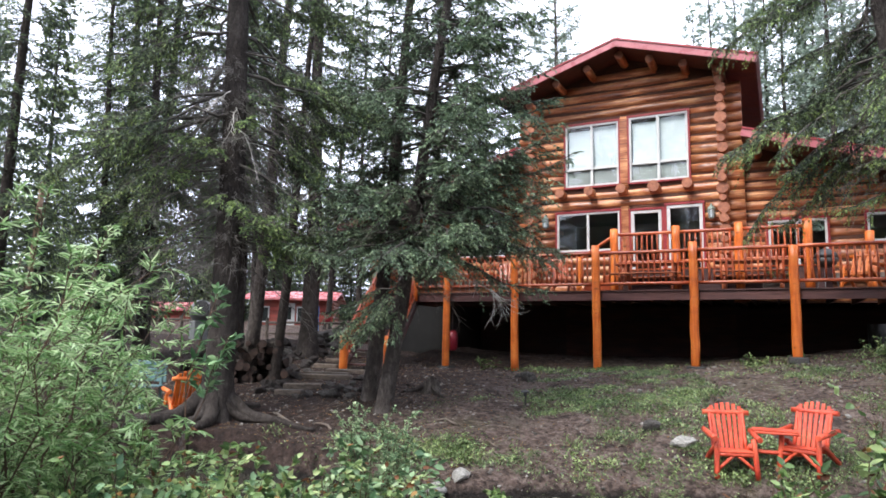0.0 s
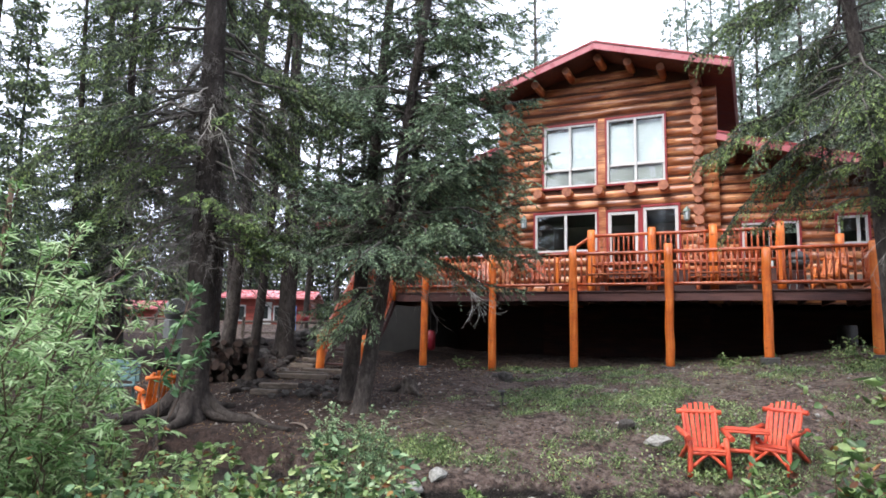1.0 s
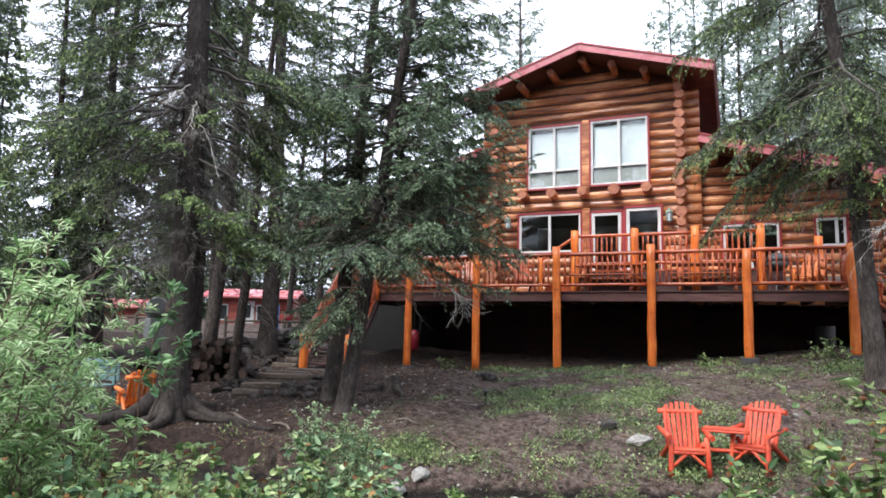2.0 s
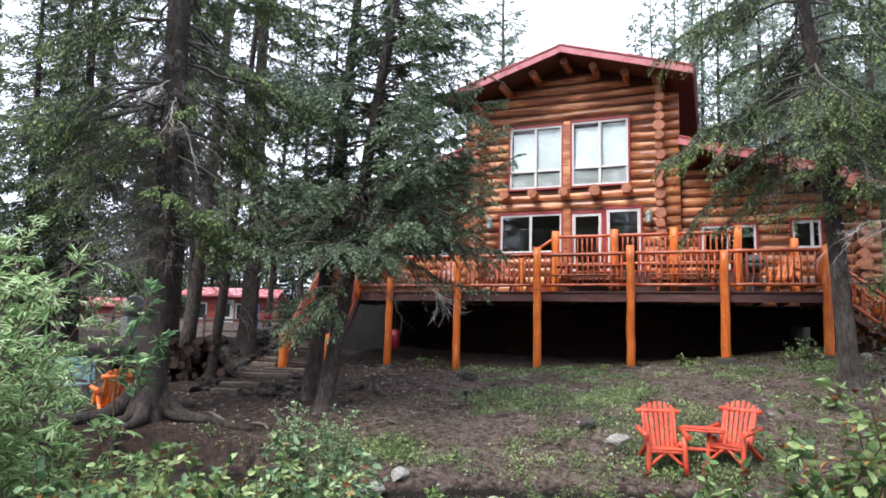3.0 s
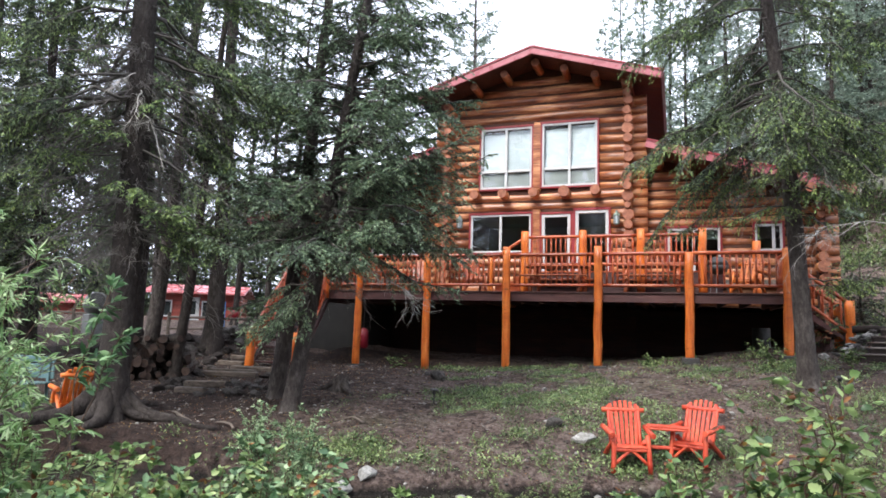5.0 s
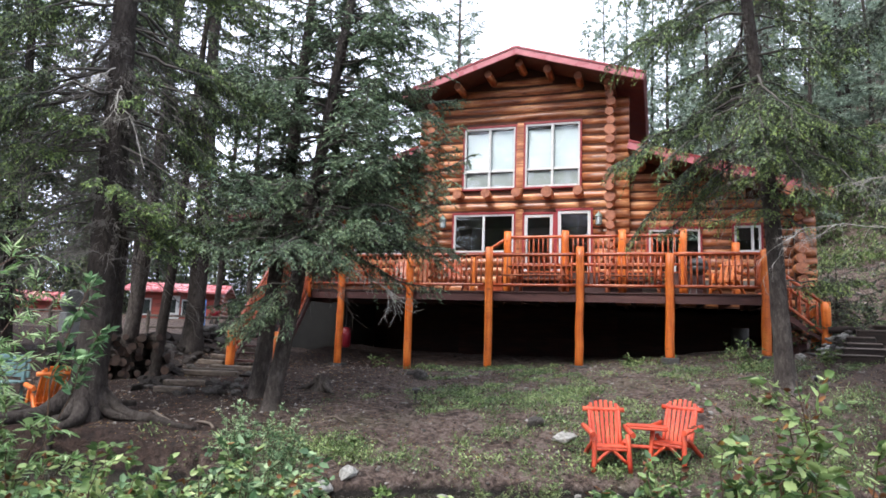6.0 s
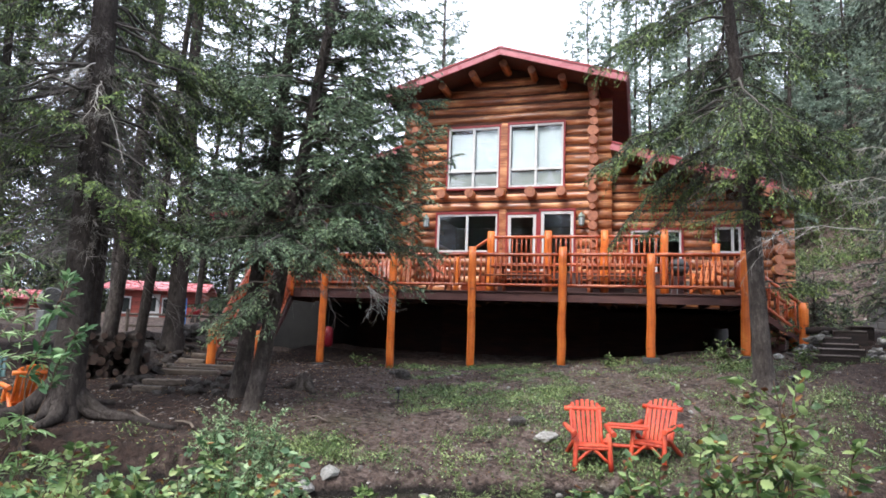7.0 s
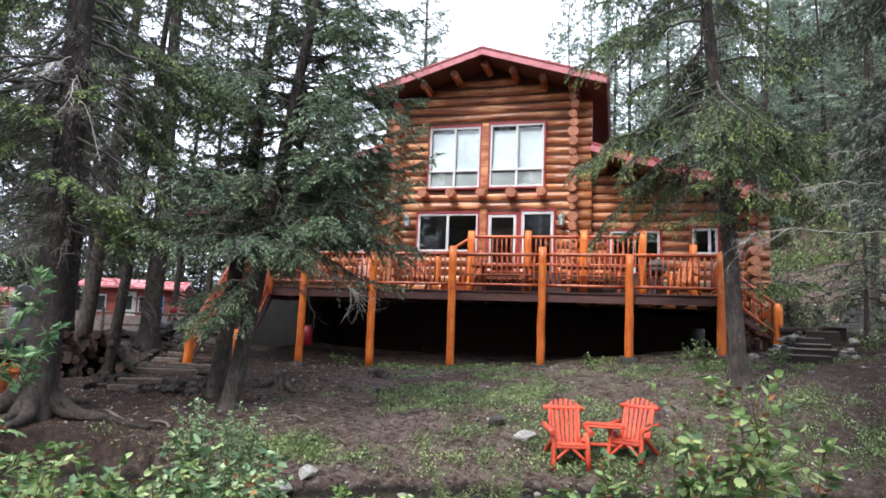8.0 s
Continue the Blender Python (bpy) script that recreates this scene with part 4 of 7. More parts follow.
def sprays(q, P, L, gap, reach, bare, hang, pitch, spike, fan, spread=0.55):
    """Flat needle sprays on boughs P: branchlets to both sides, twigs along them, each twig a small brush of needles.
    Gives the branchlets' lines, the needle slips (base, way, face, length, width) how near each is to its branchlet's tip, and its bough."""
    n, k = len(P), max(4, int(L.max() / gap))
    f = np.clip(bare + (1 - bare) * (np.arange(k) + q.uniform(0, 1, (n, k))) / k, 0, 0.995)
    keep = q.uniform(0, 1, (n, k)) < (L / L.max())[:, None] + 0.06
    T0, D0 = along(P, f)
    sgn = np.where(np.arange(k) % 2, 1.0, -1.0)[None, :, None]
    side = unit(np.cross(D0, UPWARD)) * sgn
    tw = unit(D0 * q.uniform(0.45, 1.15, (n, k, 1)) + side + UPWARD * q.normal(-0.16, 0.28, (n, k, 1)))
    tl = np.clip(reach * L[:, None] * (0.22 + 0.78 * (1 - f) ** 0.8) * np.clip((f - bare) * 7 + 0.35, 0, 1), 0.07, 0.75) * q.uniform(0.55, 1.25, (n, k))
    T0, tw, tl, f = T0[keep], tw[keep], tl[keep], f[keep]
    owner = np.concatenate([np.nonzero(keep)[0], np.arange(n)])
    # the bough's own end carries needles as well
    E0, ED = along(P, np.full((n, 1), 0.8))
    T0, tw, tl = np.concatenate([T0, E0[:, 0]]), np.concatenate([tw, ED[:, 0]]), np.concatenate([tl, 0.22 * L * 0.9])
    f = np.concatenate([f, np.ones(n)])
    sag = -UPWARD * (hang * tl * q.uniform(0.3, 1.7, len(tl)))[:, None]
    TP = np.stack([T0, T0 + tw * (tl * 0.5)[:, None] + 0.22 * sag, T0 + tw * tl[:, None] + sag], 1)
    m = np.maximum(2, (tl / pitch).astype(int))
    who = np.repeat(np.arange(len(tl)), m)
    pos = np.concatenate([np.linspace(0.06, 1, c) for c in m])
    A, B, C = TP[who, 0], TP[who, 1], TP[who, 2]
    t = pos[:, None]
    base = A * (1 - t) ** 2 + B * 2 * t * (1 - t) + C * t ** 2
    d = unit((B - A) * (1 - t) + (C - B) * t + 1e-6)
    alt = np.where(np.arange(len(who)) % 2, 1.0, -1.0)[:, None]
    flat = unit(np.cross(d, UPWARD + q.normal(0, 0.25, d.shape)))
    way = unit(d * q.uniform(0.6, 1.1, (len(who), 1)) + flat * alt * np.where(pos > 0.96, 0.1, 0.8)[:, None] - UPWARD * 0.35 * hang + q.normal(0, 0.26, d.shape))
    ln = spike[0] * q.uniform(0.65, 1.25, len(who)) * (1.12 - 0.4 * pos)
    base, way, ln, pos, f = (np.repeat(a, fan, 0) for a in (base, way, ln, pos, f[who]))
    turn = np.tile({2: (-0.6, 0.6), 3: (-1.0, 0.0, 1.0), 4: (-1.3, -0.45, 0.45, 1.3)}[fan], len(who)) * q.uniform(0.6, 1.2, len(base))
    sd = unit(np.cross(way, UPWARD + q.normal(0, 0.9, way.shape)))
    base = base + way * (ln * q.uniform(0, 0.3, len(ln)))[:, None]
    way = unit(way + sd * (turn * spread)[:, None])
    face = unit(UPWARD + q.normal(0, 0.6, way.shape))
    return TP, (base, way, face, ln * np.where(np.abs(turn) > 0.2, 0.8, 1.1), spike[1] * q.uniform(0.7, 1.3, len(base))), pos * (0.4 + 0.6 * f), np.repeat(owner[who], fan)


def dead_twigs(q, base, yaw, rise, L, droop, r=0.0045):
    """Leafless boughs with crooked side twigs and finer twigs on those."""
    n = len(L)
    P = bough_lines(q, 8, base, yaw, rise, L, droop, 0 * L)
    out = [tubes(P, np.clip(0.006 * L, 0.004, 0.014)[:, None] * np.linspace(1.3, 0.3, 8), 4)]
    S0, SD = along(P, q.uniform(0.15, 0.98, (n, 10)))
    sl = (0.34 * L[:, None] * q.uniform(0.4, 1.2, (n, 10)))[..., None]
    S1 = S0 + unit(SD + q.normal(0, 0.55, SD.shape) - 0.35 * UPWARD) * sl * 0.6
    S2 = S1 + unit(S1 - S0 + q.normal(0, 0.35, SD.shape) * sl - 0.2 * UPWARD * sl) * sl * 0.6
    S = np.stack([S0, S1, S2], 2).reshape(-1, 3, 3)
    out.append(tubes(S, np.full((len(S), 3), r) * np.array([1.0, 0.8, 0.4]), 3))
    U0, UD = along(S, q.uniform(0.15, 0.95, (len(S), 4)))
    ul = (0.12 * np.repeat(L, 10)[:, None] * q.uniform(0.4, 1.3, (len(S), 4)))[..., None]
    U1 = U0 + unit(UD + q.normal(0, 0.6, UD.shape) - 0.3 * UPWARD) * ul
    V, F = spikes(U0.reshape(-1, 3), (U1 - U0).reshape(-1, 3), unit(q.normal(0, 1, (U0.size // 3, 3))), ul.ravel(), np.full(ul.size, r * 1.7))
    F = np.concatenate([F, F[:, -1:]], 1)
    V4 = np.concatenate([a for a, _ in out])
    F4 = np.concatenate([out[0][1], out[1][1] + len(out[0][0])])
    tri = np.concatenate([F4[:, [0, 1, 2]], F4[:, [0, 2, 3]], F[:, :3] + len(V4)])
    return np.concatenate([V4, V]), tri


def conifer(name, at, label, seed, H, r0, crown_from, R, per_m, spike=(0.10, 0.017), pitch=0.05, gap=0.10, reach=0.26, droop=0.25, lift=0.12, lean=(0, 0), needle=None, young=None,
            dead_from=None, dead_to=None, dead_n=0, dead_len=1.3, flare=0.9, flare_h=0.28, top_visible=None, shape=0.75, bark_mat=None, bias=None, bare=0.2, fan=3, group="conifers",
            far=False, hang=0.3, rise0=-8, low_dense=1.15, tiers=0.0, extra=(), young_from=0.72, low_len=0.55, clear=None):
    """A spruce: tapered trunk, sagging boughs with flat needle sprays and paler young tips, dead grey twigs low down.
    top_visible: height above which boughs get sparser; bias: (yaw, gain) makes boughs longer to one side;
    tiers: spacing of the whorls; clear: (yaw, half width, height) of a side where boughs are short and few above that height; extra: single fresh-green boughs (height, yaw in degrees, length, sag)."""
    q = np.random.default_rng(seed)
    bark_mat, needle = bark_mat or BARK, needle or NEEDLE
    tree = thing(name, at, label, "tree", group)
    part("trunk", trunk_data(q, H, r0, lean, flare, flare_h, *((9, 18) if far else (16, 34)), mat=bark_mat), bark_mat, tree)
    n = int((H - crown_from) * per_m)
    h = np.sort(crown_from + (H - 0.4 - crown_from) * q.uniform(0, 1, n) ** low_dense)
    if top_visible:
        h = h[(h < top_visible) | (q.uniform(0, 1, len(h)) < 0.55)]
    if tiers:
        h = np.clip(np.round(h / tiers) * tiers + q.normal(0, 0.09 * tiers, len(h)), crown_from * 0.95, H - 0.3)
    n = len(h)
    yaw = (np.arange(n) * 2.399 + q.normal(0, 0.5, n)) % 6.2832
    rel = np.clip((h - crown_from) / (H - crown_from), 0, 1)
    L = R * (1 - rel) ** shape * q.uniform(0.55, 1.1, n) * np.clip(low_len + rel * 6, low_len, 1) + 0.2
    if bias:
        L = L * (1 + bias[1] * np.cos(yaw - bias[0]))
    if clear:
        off = np.abs((np.degrees(yaw) - clear[0] + 180) % 360 - 180)
        keep = (off > clear[1]) | (h < clear[2]) | (q.uniform(0, 1, n) < 0.22)
        L = np.where((off < clear[1] + 12) & (h > clear[2]), L * 0.6, L)[keep]
        h, yaw, rel, n = h[keep], yaw[keep], rel[keep], int(keep.sum())
    sag = droop * (1.2 - rel) * q.uniform(0.6, 1.4, n)
    rise = np.radians(rise0 + 38 * rel + q.normal(0, 7, n))
    if len(extra):
        e = np.array(extra, float)
        h, yaw, L, sag = np.append(h, e[:, 0]), np.append(yaw, np.radians(e[:, 1])), np.append(L, e[:, 2]), np.append(sag, e[:, 3])
        rise = np.append(rise, np.radians(q.normal(6, 3, len(e))))
    P = bough_lines(q, 8, axis_at(h, lean), yaw, rise, L, sag, lift * q.uniform(0.4, 1.5, len(h)))
    rb = np.clip(0.010 * L, 0.007, 0.04)[:, None] * np.linspace(1.3, 0.25, 8)
    V1, F1 = tubes(P[:, [0, 3, 7]], rb[:, [0, 3, 7]], 3) if far else tubes(P, rb, 4)
    TP, slip, tip, bough = sprays(q, P, L, gap, reach, bare, hang, pitch, spike, fan)
    if not far:
        V2, F2 = tubes(TP[:, [0, 2]], np.full((len(TP), 2), 0.005) * np.array([1.2, 0.4]), 3)
        V1, F1 = np.concatenate([V1, V2]), np.concatenate([F1, F2 + len(V1)])
    stuff(part("limb_wood", fast_mesh("limb_wood", V1, F1, LIMB), LIMB, tree))
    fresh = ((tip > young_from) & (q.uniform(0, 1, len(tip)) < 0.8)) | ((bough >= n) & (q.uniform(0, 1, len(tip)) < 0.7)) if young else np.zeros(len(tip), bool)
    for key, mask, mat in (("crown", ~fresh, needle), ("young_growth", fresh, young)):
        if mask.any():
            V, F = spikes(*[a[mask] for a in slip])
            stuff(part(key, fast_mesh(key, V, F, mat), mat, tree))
    if dead_n:
        hd, Ld = q.uniform(dead_from, dead_to, dead_n), dead_len * q.uniform(0.4, 1.2, dead_n)
        yd = q.uniform(0, 6.283, dead_n)
        if clear:
            off = np.abs((np.degrees(yd) - clear[0] + 180) % 360 - 180)
            Ld = np.where((off < 50) & (hd > clear[2] - 1.2), Ld * 0.35, Ld)
        V, F = dead_twigs(q, axis_at(hd, lean), yd, np.radians(q.normal(-6, 14, dead_n)), Ld, q.uniform(0.15, 0.6, dead_n))
        part("dead_wood", fast_mesh("dead_wood", V, F, TWIG), TWIG, tree, "bare grey dead twigs")
    return tree


def roots(tree, spec, seed):
    """Surface roots that run out over the ground from the trunk."""
    q = random.Random(seed)
    o = tree.matrix_basis.translation
    for yaw, length, r in spec:
        pts, rad = [], []
        a = radians(yaw)
        x, y = o.x + math.cos(a) * 0.12, o.y + math.sin(a) * 0.12
        for i in range(10):
            s = i / 9
            z = max(float(land(x, y)), -0.3) + 0.42 * max(1 - s * 2.6, 0) ** 1.8 + r * (0.8 - 0.55 * s)
            pts.append((x - o.x, y - o.y, z - o.z))
            rad.append(r * (1.25 - 0.85 * s) * q.uniform(0.92, 1.08))
            a += q.uniform(-0.3, 0.3)
            x, y = x + math.cos(a) * length / 9, y + math.sin(a) * length / 9
        part("root", Geo().tube(pts, rad, 9, wob=0.06, rng=q), BARK_RED, tree, "", True)


def hanging(q, S0, D, length, n_pts, fall):
    """Crooked twigs from S0 that start along D and bend down under their weight."""
    pts, d = [S0], unit(D)
    for _ in range(n_pts - 1):
        d = unit(d + q.normal(0, 0.22, d.shape) - UPWARD * fall)
        pts.append(pts[-1] + d * length[..., None] / (n_pts - 1))
    return np.stack(pts, -2).reshape(-1, n_pts, 3)


def bare_bough(tree, h, yaw, L, droop, lean, seed, r=0.02, rise=0.12):
    """A long leafless bough with crooked hanging side twigs, bleached grey."""
    q = np.random.default_rng(seed)
    base = axis_at(np.array([h]), lean)
    P = bough_lines(q, 12, base, np.array([radians(yaw)]), np.array([rise]), np.array([L]), np.array([droop]), np.array([0.0]))
    V, F = tubes(P, np.linspace(1.2, 0.3, 12)[None] * r, 6)
    k = 12
    S0, SD = along(P, np.sort(q.uniform(0.3, 0.99, (1, k)), 1))
    side = unit(np.cross(SD, UPWARD)) * np.where(np.arange(k) % 2, 1.0, -1.0)[None, :, None]
    SP = hanging(q, S0, SD + side * q.uniform(0.2, 1.1, (1, k, 1)), L * q.uniform(0.10, 0.40, (1, k)), 6, 0.16)
    V2, F2 = tubes(SP, np.full((k, 6), r * 0.42) * np.linspace(1.0, 0.45, 6), 4)
    U0, UD = along(SP, q.uniform(0.15, 0.95, (k, 5)))
    UP_ = hanging(q, U0, UD + q.normal(0, 0.6, UD.shape), L * q.uniform(0.04, 0.13, (k, 5)), 4, 0.10)
    V3, F3 = tubes(UP_, np.full((len(UP_), 4), r * 0.27) * np.linspace(1.0, 0.5, 4), 3)
    me = fast_mesh("bare_bough", np.concatenate([V, V2, V3]), np.concatenate([F, F2 + len(V), F3 + len(V) + len(V2)]), PALE_TWIG)
    part("bare_bough", me, PALE_TWIG, tree, "leafless bleached grey bough")


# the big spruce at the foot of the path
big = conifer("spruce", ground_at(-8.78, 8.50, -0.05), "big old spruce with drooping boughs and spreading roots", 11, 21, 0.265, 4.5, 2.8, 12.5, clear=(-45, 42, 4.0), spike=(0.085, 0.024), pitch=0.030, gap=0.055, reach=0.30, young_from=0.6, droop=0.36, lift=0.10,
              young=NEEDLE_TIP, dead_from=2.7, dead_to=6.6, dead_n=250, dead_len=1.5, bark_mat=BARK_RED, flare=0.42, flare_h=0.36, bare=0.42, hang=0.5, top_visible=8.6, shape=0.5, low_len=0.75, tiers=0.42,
              extra=[(3.35, 28, 1.5, 0.3), (3.2, 25, 1.55, 0.35), (3.15, 18, 1.45, 0.3), (3.4, 33, 1.4, 0.3), (3.25, 40, 1.45, 0.32), (3.3, 20, 1.6, 0.35), (3.1, 35, 1.5, 0.35), (3.0, 12, 1.5, 0.4), (3.5, -5, 1.4, 0.35), (3.6, 10, 1.3, 0.3), (3.4, -18, 1.4, 0.4), (3.7, 22, 1.2, 0.3), (3.9, -40, 1.25, 0.45), (3.7, -22, 1.15, 0.5), (4.0, -62, 1.0, 0.4), (3.3, 5, 1.5, 0.4), (4.5, 215, 1.3, 0.25), (4.4, 240, 1.5, 0.3), (5.0, 200, 1.9, 0.25), (4.9, 262, 1.2, 0.3), (5.2, -30, 1.3, 0.25), (4.7, -70, 1.0, 0.35), (3.6, 190, 1.6, 0.4), (3.2, 225, 1.4, 0.5)])
roots(big, [(34, 1.9, 0.09), (2, 1.1, 0.08), (240, 1.5, 0.13), (262, 1.0, 0.10), (-50, 0.75, 0.125), (-85, 0.6, 0.09), (-135, 1.5, 0.115), (-165, 1.2, 0.10), (198, 1.5, 0.12), (100, 0.9, 0.12)], 4)
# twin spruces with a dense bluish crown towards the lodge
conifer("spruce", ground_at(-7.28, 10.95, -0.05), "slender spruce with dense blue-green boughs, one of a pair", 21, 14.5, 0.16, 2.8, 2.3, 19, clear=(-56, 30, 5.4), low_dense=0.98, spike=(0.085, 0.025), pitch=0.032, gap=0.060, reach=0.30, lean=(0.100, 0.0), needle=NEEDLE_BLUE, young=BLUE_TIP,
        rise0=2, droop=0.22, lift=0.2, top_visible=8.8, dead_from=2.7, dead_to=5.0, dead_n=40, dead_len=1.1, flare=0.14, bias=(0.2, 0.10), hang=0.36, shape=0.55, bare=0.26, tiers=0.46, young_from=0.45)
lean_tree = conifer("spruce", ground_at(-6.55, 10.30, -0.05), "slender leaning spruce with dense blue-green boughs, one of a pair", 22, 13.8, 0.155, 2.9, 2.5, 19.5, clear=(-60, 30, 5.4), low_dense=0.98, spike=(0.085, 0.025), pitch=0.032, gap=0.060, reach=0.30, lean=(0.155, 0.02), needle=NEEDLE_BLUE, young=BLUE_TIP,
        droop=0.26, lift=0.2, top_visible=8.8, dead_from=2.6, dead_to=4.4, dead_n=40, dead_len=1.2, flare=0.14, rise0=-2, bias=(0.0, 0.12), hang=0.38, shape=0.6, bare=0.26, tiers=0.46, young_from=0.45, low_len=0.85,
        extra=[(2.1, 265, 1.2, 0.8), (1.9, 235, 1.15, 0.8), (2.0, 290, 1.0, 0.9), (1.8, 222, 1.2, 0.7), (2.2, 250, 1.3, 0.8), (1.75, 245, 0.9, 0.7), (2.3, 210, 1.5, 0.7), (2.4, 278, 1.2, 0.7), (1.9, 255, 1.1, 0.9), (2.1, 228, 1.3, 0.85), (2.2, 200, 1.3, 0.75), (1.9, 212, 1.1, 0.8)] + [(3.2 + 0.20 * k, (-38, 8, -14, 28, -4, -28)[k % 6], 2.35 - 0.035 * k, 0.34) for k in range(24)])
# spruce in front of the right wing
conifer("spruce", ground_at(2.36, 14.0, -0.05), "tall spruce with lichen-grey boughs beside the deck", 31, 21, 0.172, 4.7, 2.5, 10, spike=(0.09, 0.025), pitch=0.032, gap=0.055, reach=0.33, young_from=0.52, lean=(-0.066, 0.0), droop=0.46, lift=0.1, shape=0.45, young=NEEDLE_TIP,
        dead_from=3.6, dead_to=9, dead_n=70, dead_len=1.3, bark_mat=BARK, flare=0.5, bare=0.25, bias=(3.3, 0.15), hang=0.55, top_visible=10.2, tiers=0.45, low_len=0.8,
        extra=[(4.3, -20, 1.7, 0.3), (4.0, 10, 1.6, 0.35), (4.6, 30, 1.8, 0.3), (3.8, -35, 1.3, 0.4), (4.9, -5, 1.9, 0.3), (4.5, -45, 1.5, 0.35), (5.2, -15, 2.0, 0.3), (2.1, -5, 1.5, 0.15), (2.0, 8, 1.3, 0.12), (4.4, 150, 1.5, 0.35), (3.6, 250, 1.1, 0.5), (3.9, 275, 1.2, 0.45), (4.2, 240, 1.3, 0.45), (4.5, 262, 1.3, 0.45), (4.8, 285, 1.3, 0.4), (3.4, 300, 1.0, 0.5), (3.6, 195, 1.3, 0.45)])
# along the path
conifer("spruce", ground_at(-10.49, 11.84, -0.05), "thin leaning spruce trunk beside the stone steps", 41, 15, 0.12, 5.4, 1.4, 11, spike=(0.12, 0.035), pitch=0.045, lean=(0.065, 0.03), dead_from=3.4, dead_to=7.5, dead_n=40, dead_len=0.9, flare=0.4, hang=0.4, top_visible=9.5, droop=0.4, bark_mat=BARK_RED, tiers=0.5)
conifer("spruce", ground_at(*polar(43.7, 16.0), -0.05), "slim leaning spruce behind the big trunk", 43, 17, 0.17, 5.0, 1.8, 8, clear=(-46, 60, 3.0), spike=(0.12, 0.035), pitch=0.045, lean=(0.06, 0.03), dead_from=3.0, dead_to=7.0, dead_n=50, dead_len=1.0, flare=0.3, hang=0.5, droop=0.4, bark_mat=BARK, tiers=0.5, top_visible=10)
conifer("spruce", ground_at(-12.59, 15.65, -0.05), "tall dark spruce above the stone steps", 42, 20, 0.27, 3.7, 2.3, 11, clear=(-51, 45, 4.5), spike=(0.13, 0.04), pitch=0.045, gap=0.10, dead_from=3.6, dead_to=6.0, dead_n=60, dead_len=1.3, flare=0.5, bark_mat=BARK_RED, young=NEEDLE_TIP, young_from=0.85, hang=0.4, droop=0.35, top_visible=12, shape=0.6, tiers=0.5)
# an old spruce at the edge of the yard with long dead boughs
edge_tree = conifer("spruce", ground_at(*polar(-22.6, 11.5), -0.05), "old spruce with long bare grey lower boughs", 51, 20, 0.27, 5.4, 2.8, 12, clear=(172, 48, 5.0), needle=NEEDLE_SHADED, spike=(0.10, 0.028), pitch=0.034, gap=0.065, reach=0.32, dead_from=4.6, dead_to=8.5, dead_n=26, dead_len=1.6, droop=0.34, flare=0.5, bias=(2.6, 0.15), bare=0.35, hang=0.5, shape=0.5, top_visible=9.5, tiers=0.45, low_len=0.8)
conifer("spruce", ground_at(*polar(-12.9, 19.6), -0.05), "young dark spruce beside the sleeper steps", 52, 2.6, 0.04, 0.2, 1.25, 36.0, young=NEEDLE_TIP, young_from=0.8, spike=(0.12, 0.035), pitch=0.05, flare=0.3, bare=0.1)
conifer("spruce", ground_at(*polar(-18.0, 18.6), -0.05), "young spruce on the slope above the sleeper steps", 53, 6.0, 0.06, 0.9, 1.5, 17.0, spike=(0.12, 0.035), pitch=0.05, flare=0.3, droop=0.3, bare=0.12)
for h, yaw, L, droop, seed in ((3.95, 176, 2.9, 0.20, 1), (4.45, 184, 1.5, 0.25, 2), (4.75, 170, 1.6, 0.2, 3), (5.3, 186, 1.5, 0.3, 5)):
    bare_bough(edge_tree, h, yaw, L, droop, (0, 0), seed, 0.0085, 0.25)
bare_bough(lean_tree, 2.8, -5, 2.0, 0.50, (0.14, 0.02), 6, 0.012)
bare_bough(lean_tree, 2.9, 20, 1.9, 0.55, (0.14, 0.02), 7, 0.012)
bare_bough(big, 5.6, -45, 0.9, 1.0, (0, 0), 8, 0.011)
bare_bough(big, 5.2, -20, 1.0, 1.1, (0, 0), 9, 0.011)
bare_bough(big, 5.9, -75, 0.9, 0.9, (0, 0), 10, 0.011)


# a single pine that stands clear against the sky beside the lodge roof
conifer("pine", ground_at(*polar(17.4, 34.0), -0.05), "tall yellow-green pine with open flat boughs behind the lodge", 44, 24, 0.22, 12.5, 2.4, 8, spike=(0.20, 0.06), pitch=0.07, gap=0.12, needle=NEEDLE_HAZE, droop=0.10, lift=0.15, hang=0.15, rise0=6, tiers=0.8, bare=0.35, reach=0.3, flare=0.2, far=True)
# the wood behind: a few kinds, repeated
def wood_tree(name, yaw, dist, label, seed, H, low, R, per_m, **kw):
    x, y = polar(yaw, dist)
    return conifer(name, (x, y, float(land(x, y))), label, seed, H, 0.15, low, R, per_m, fan=2, far=True, group="trees of the wood", bark_mat=BARK_RED, **kw)


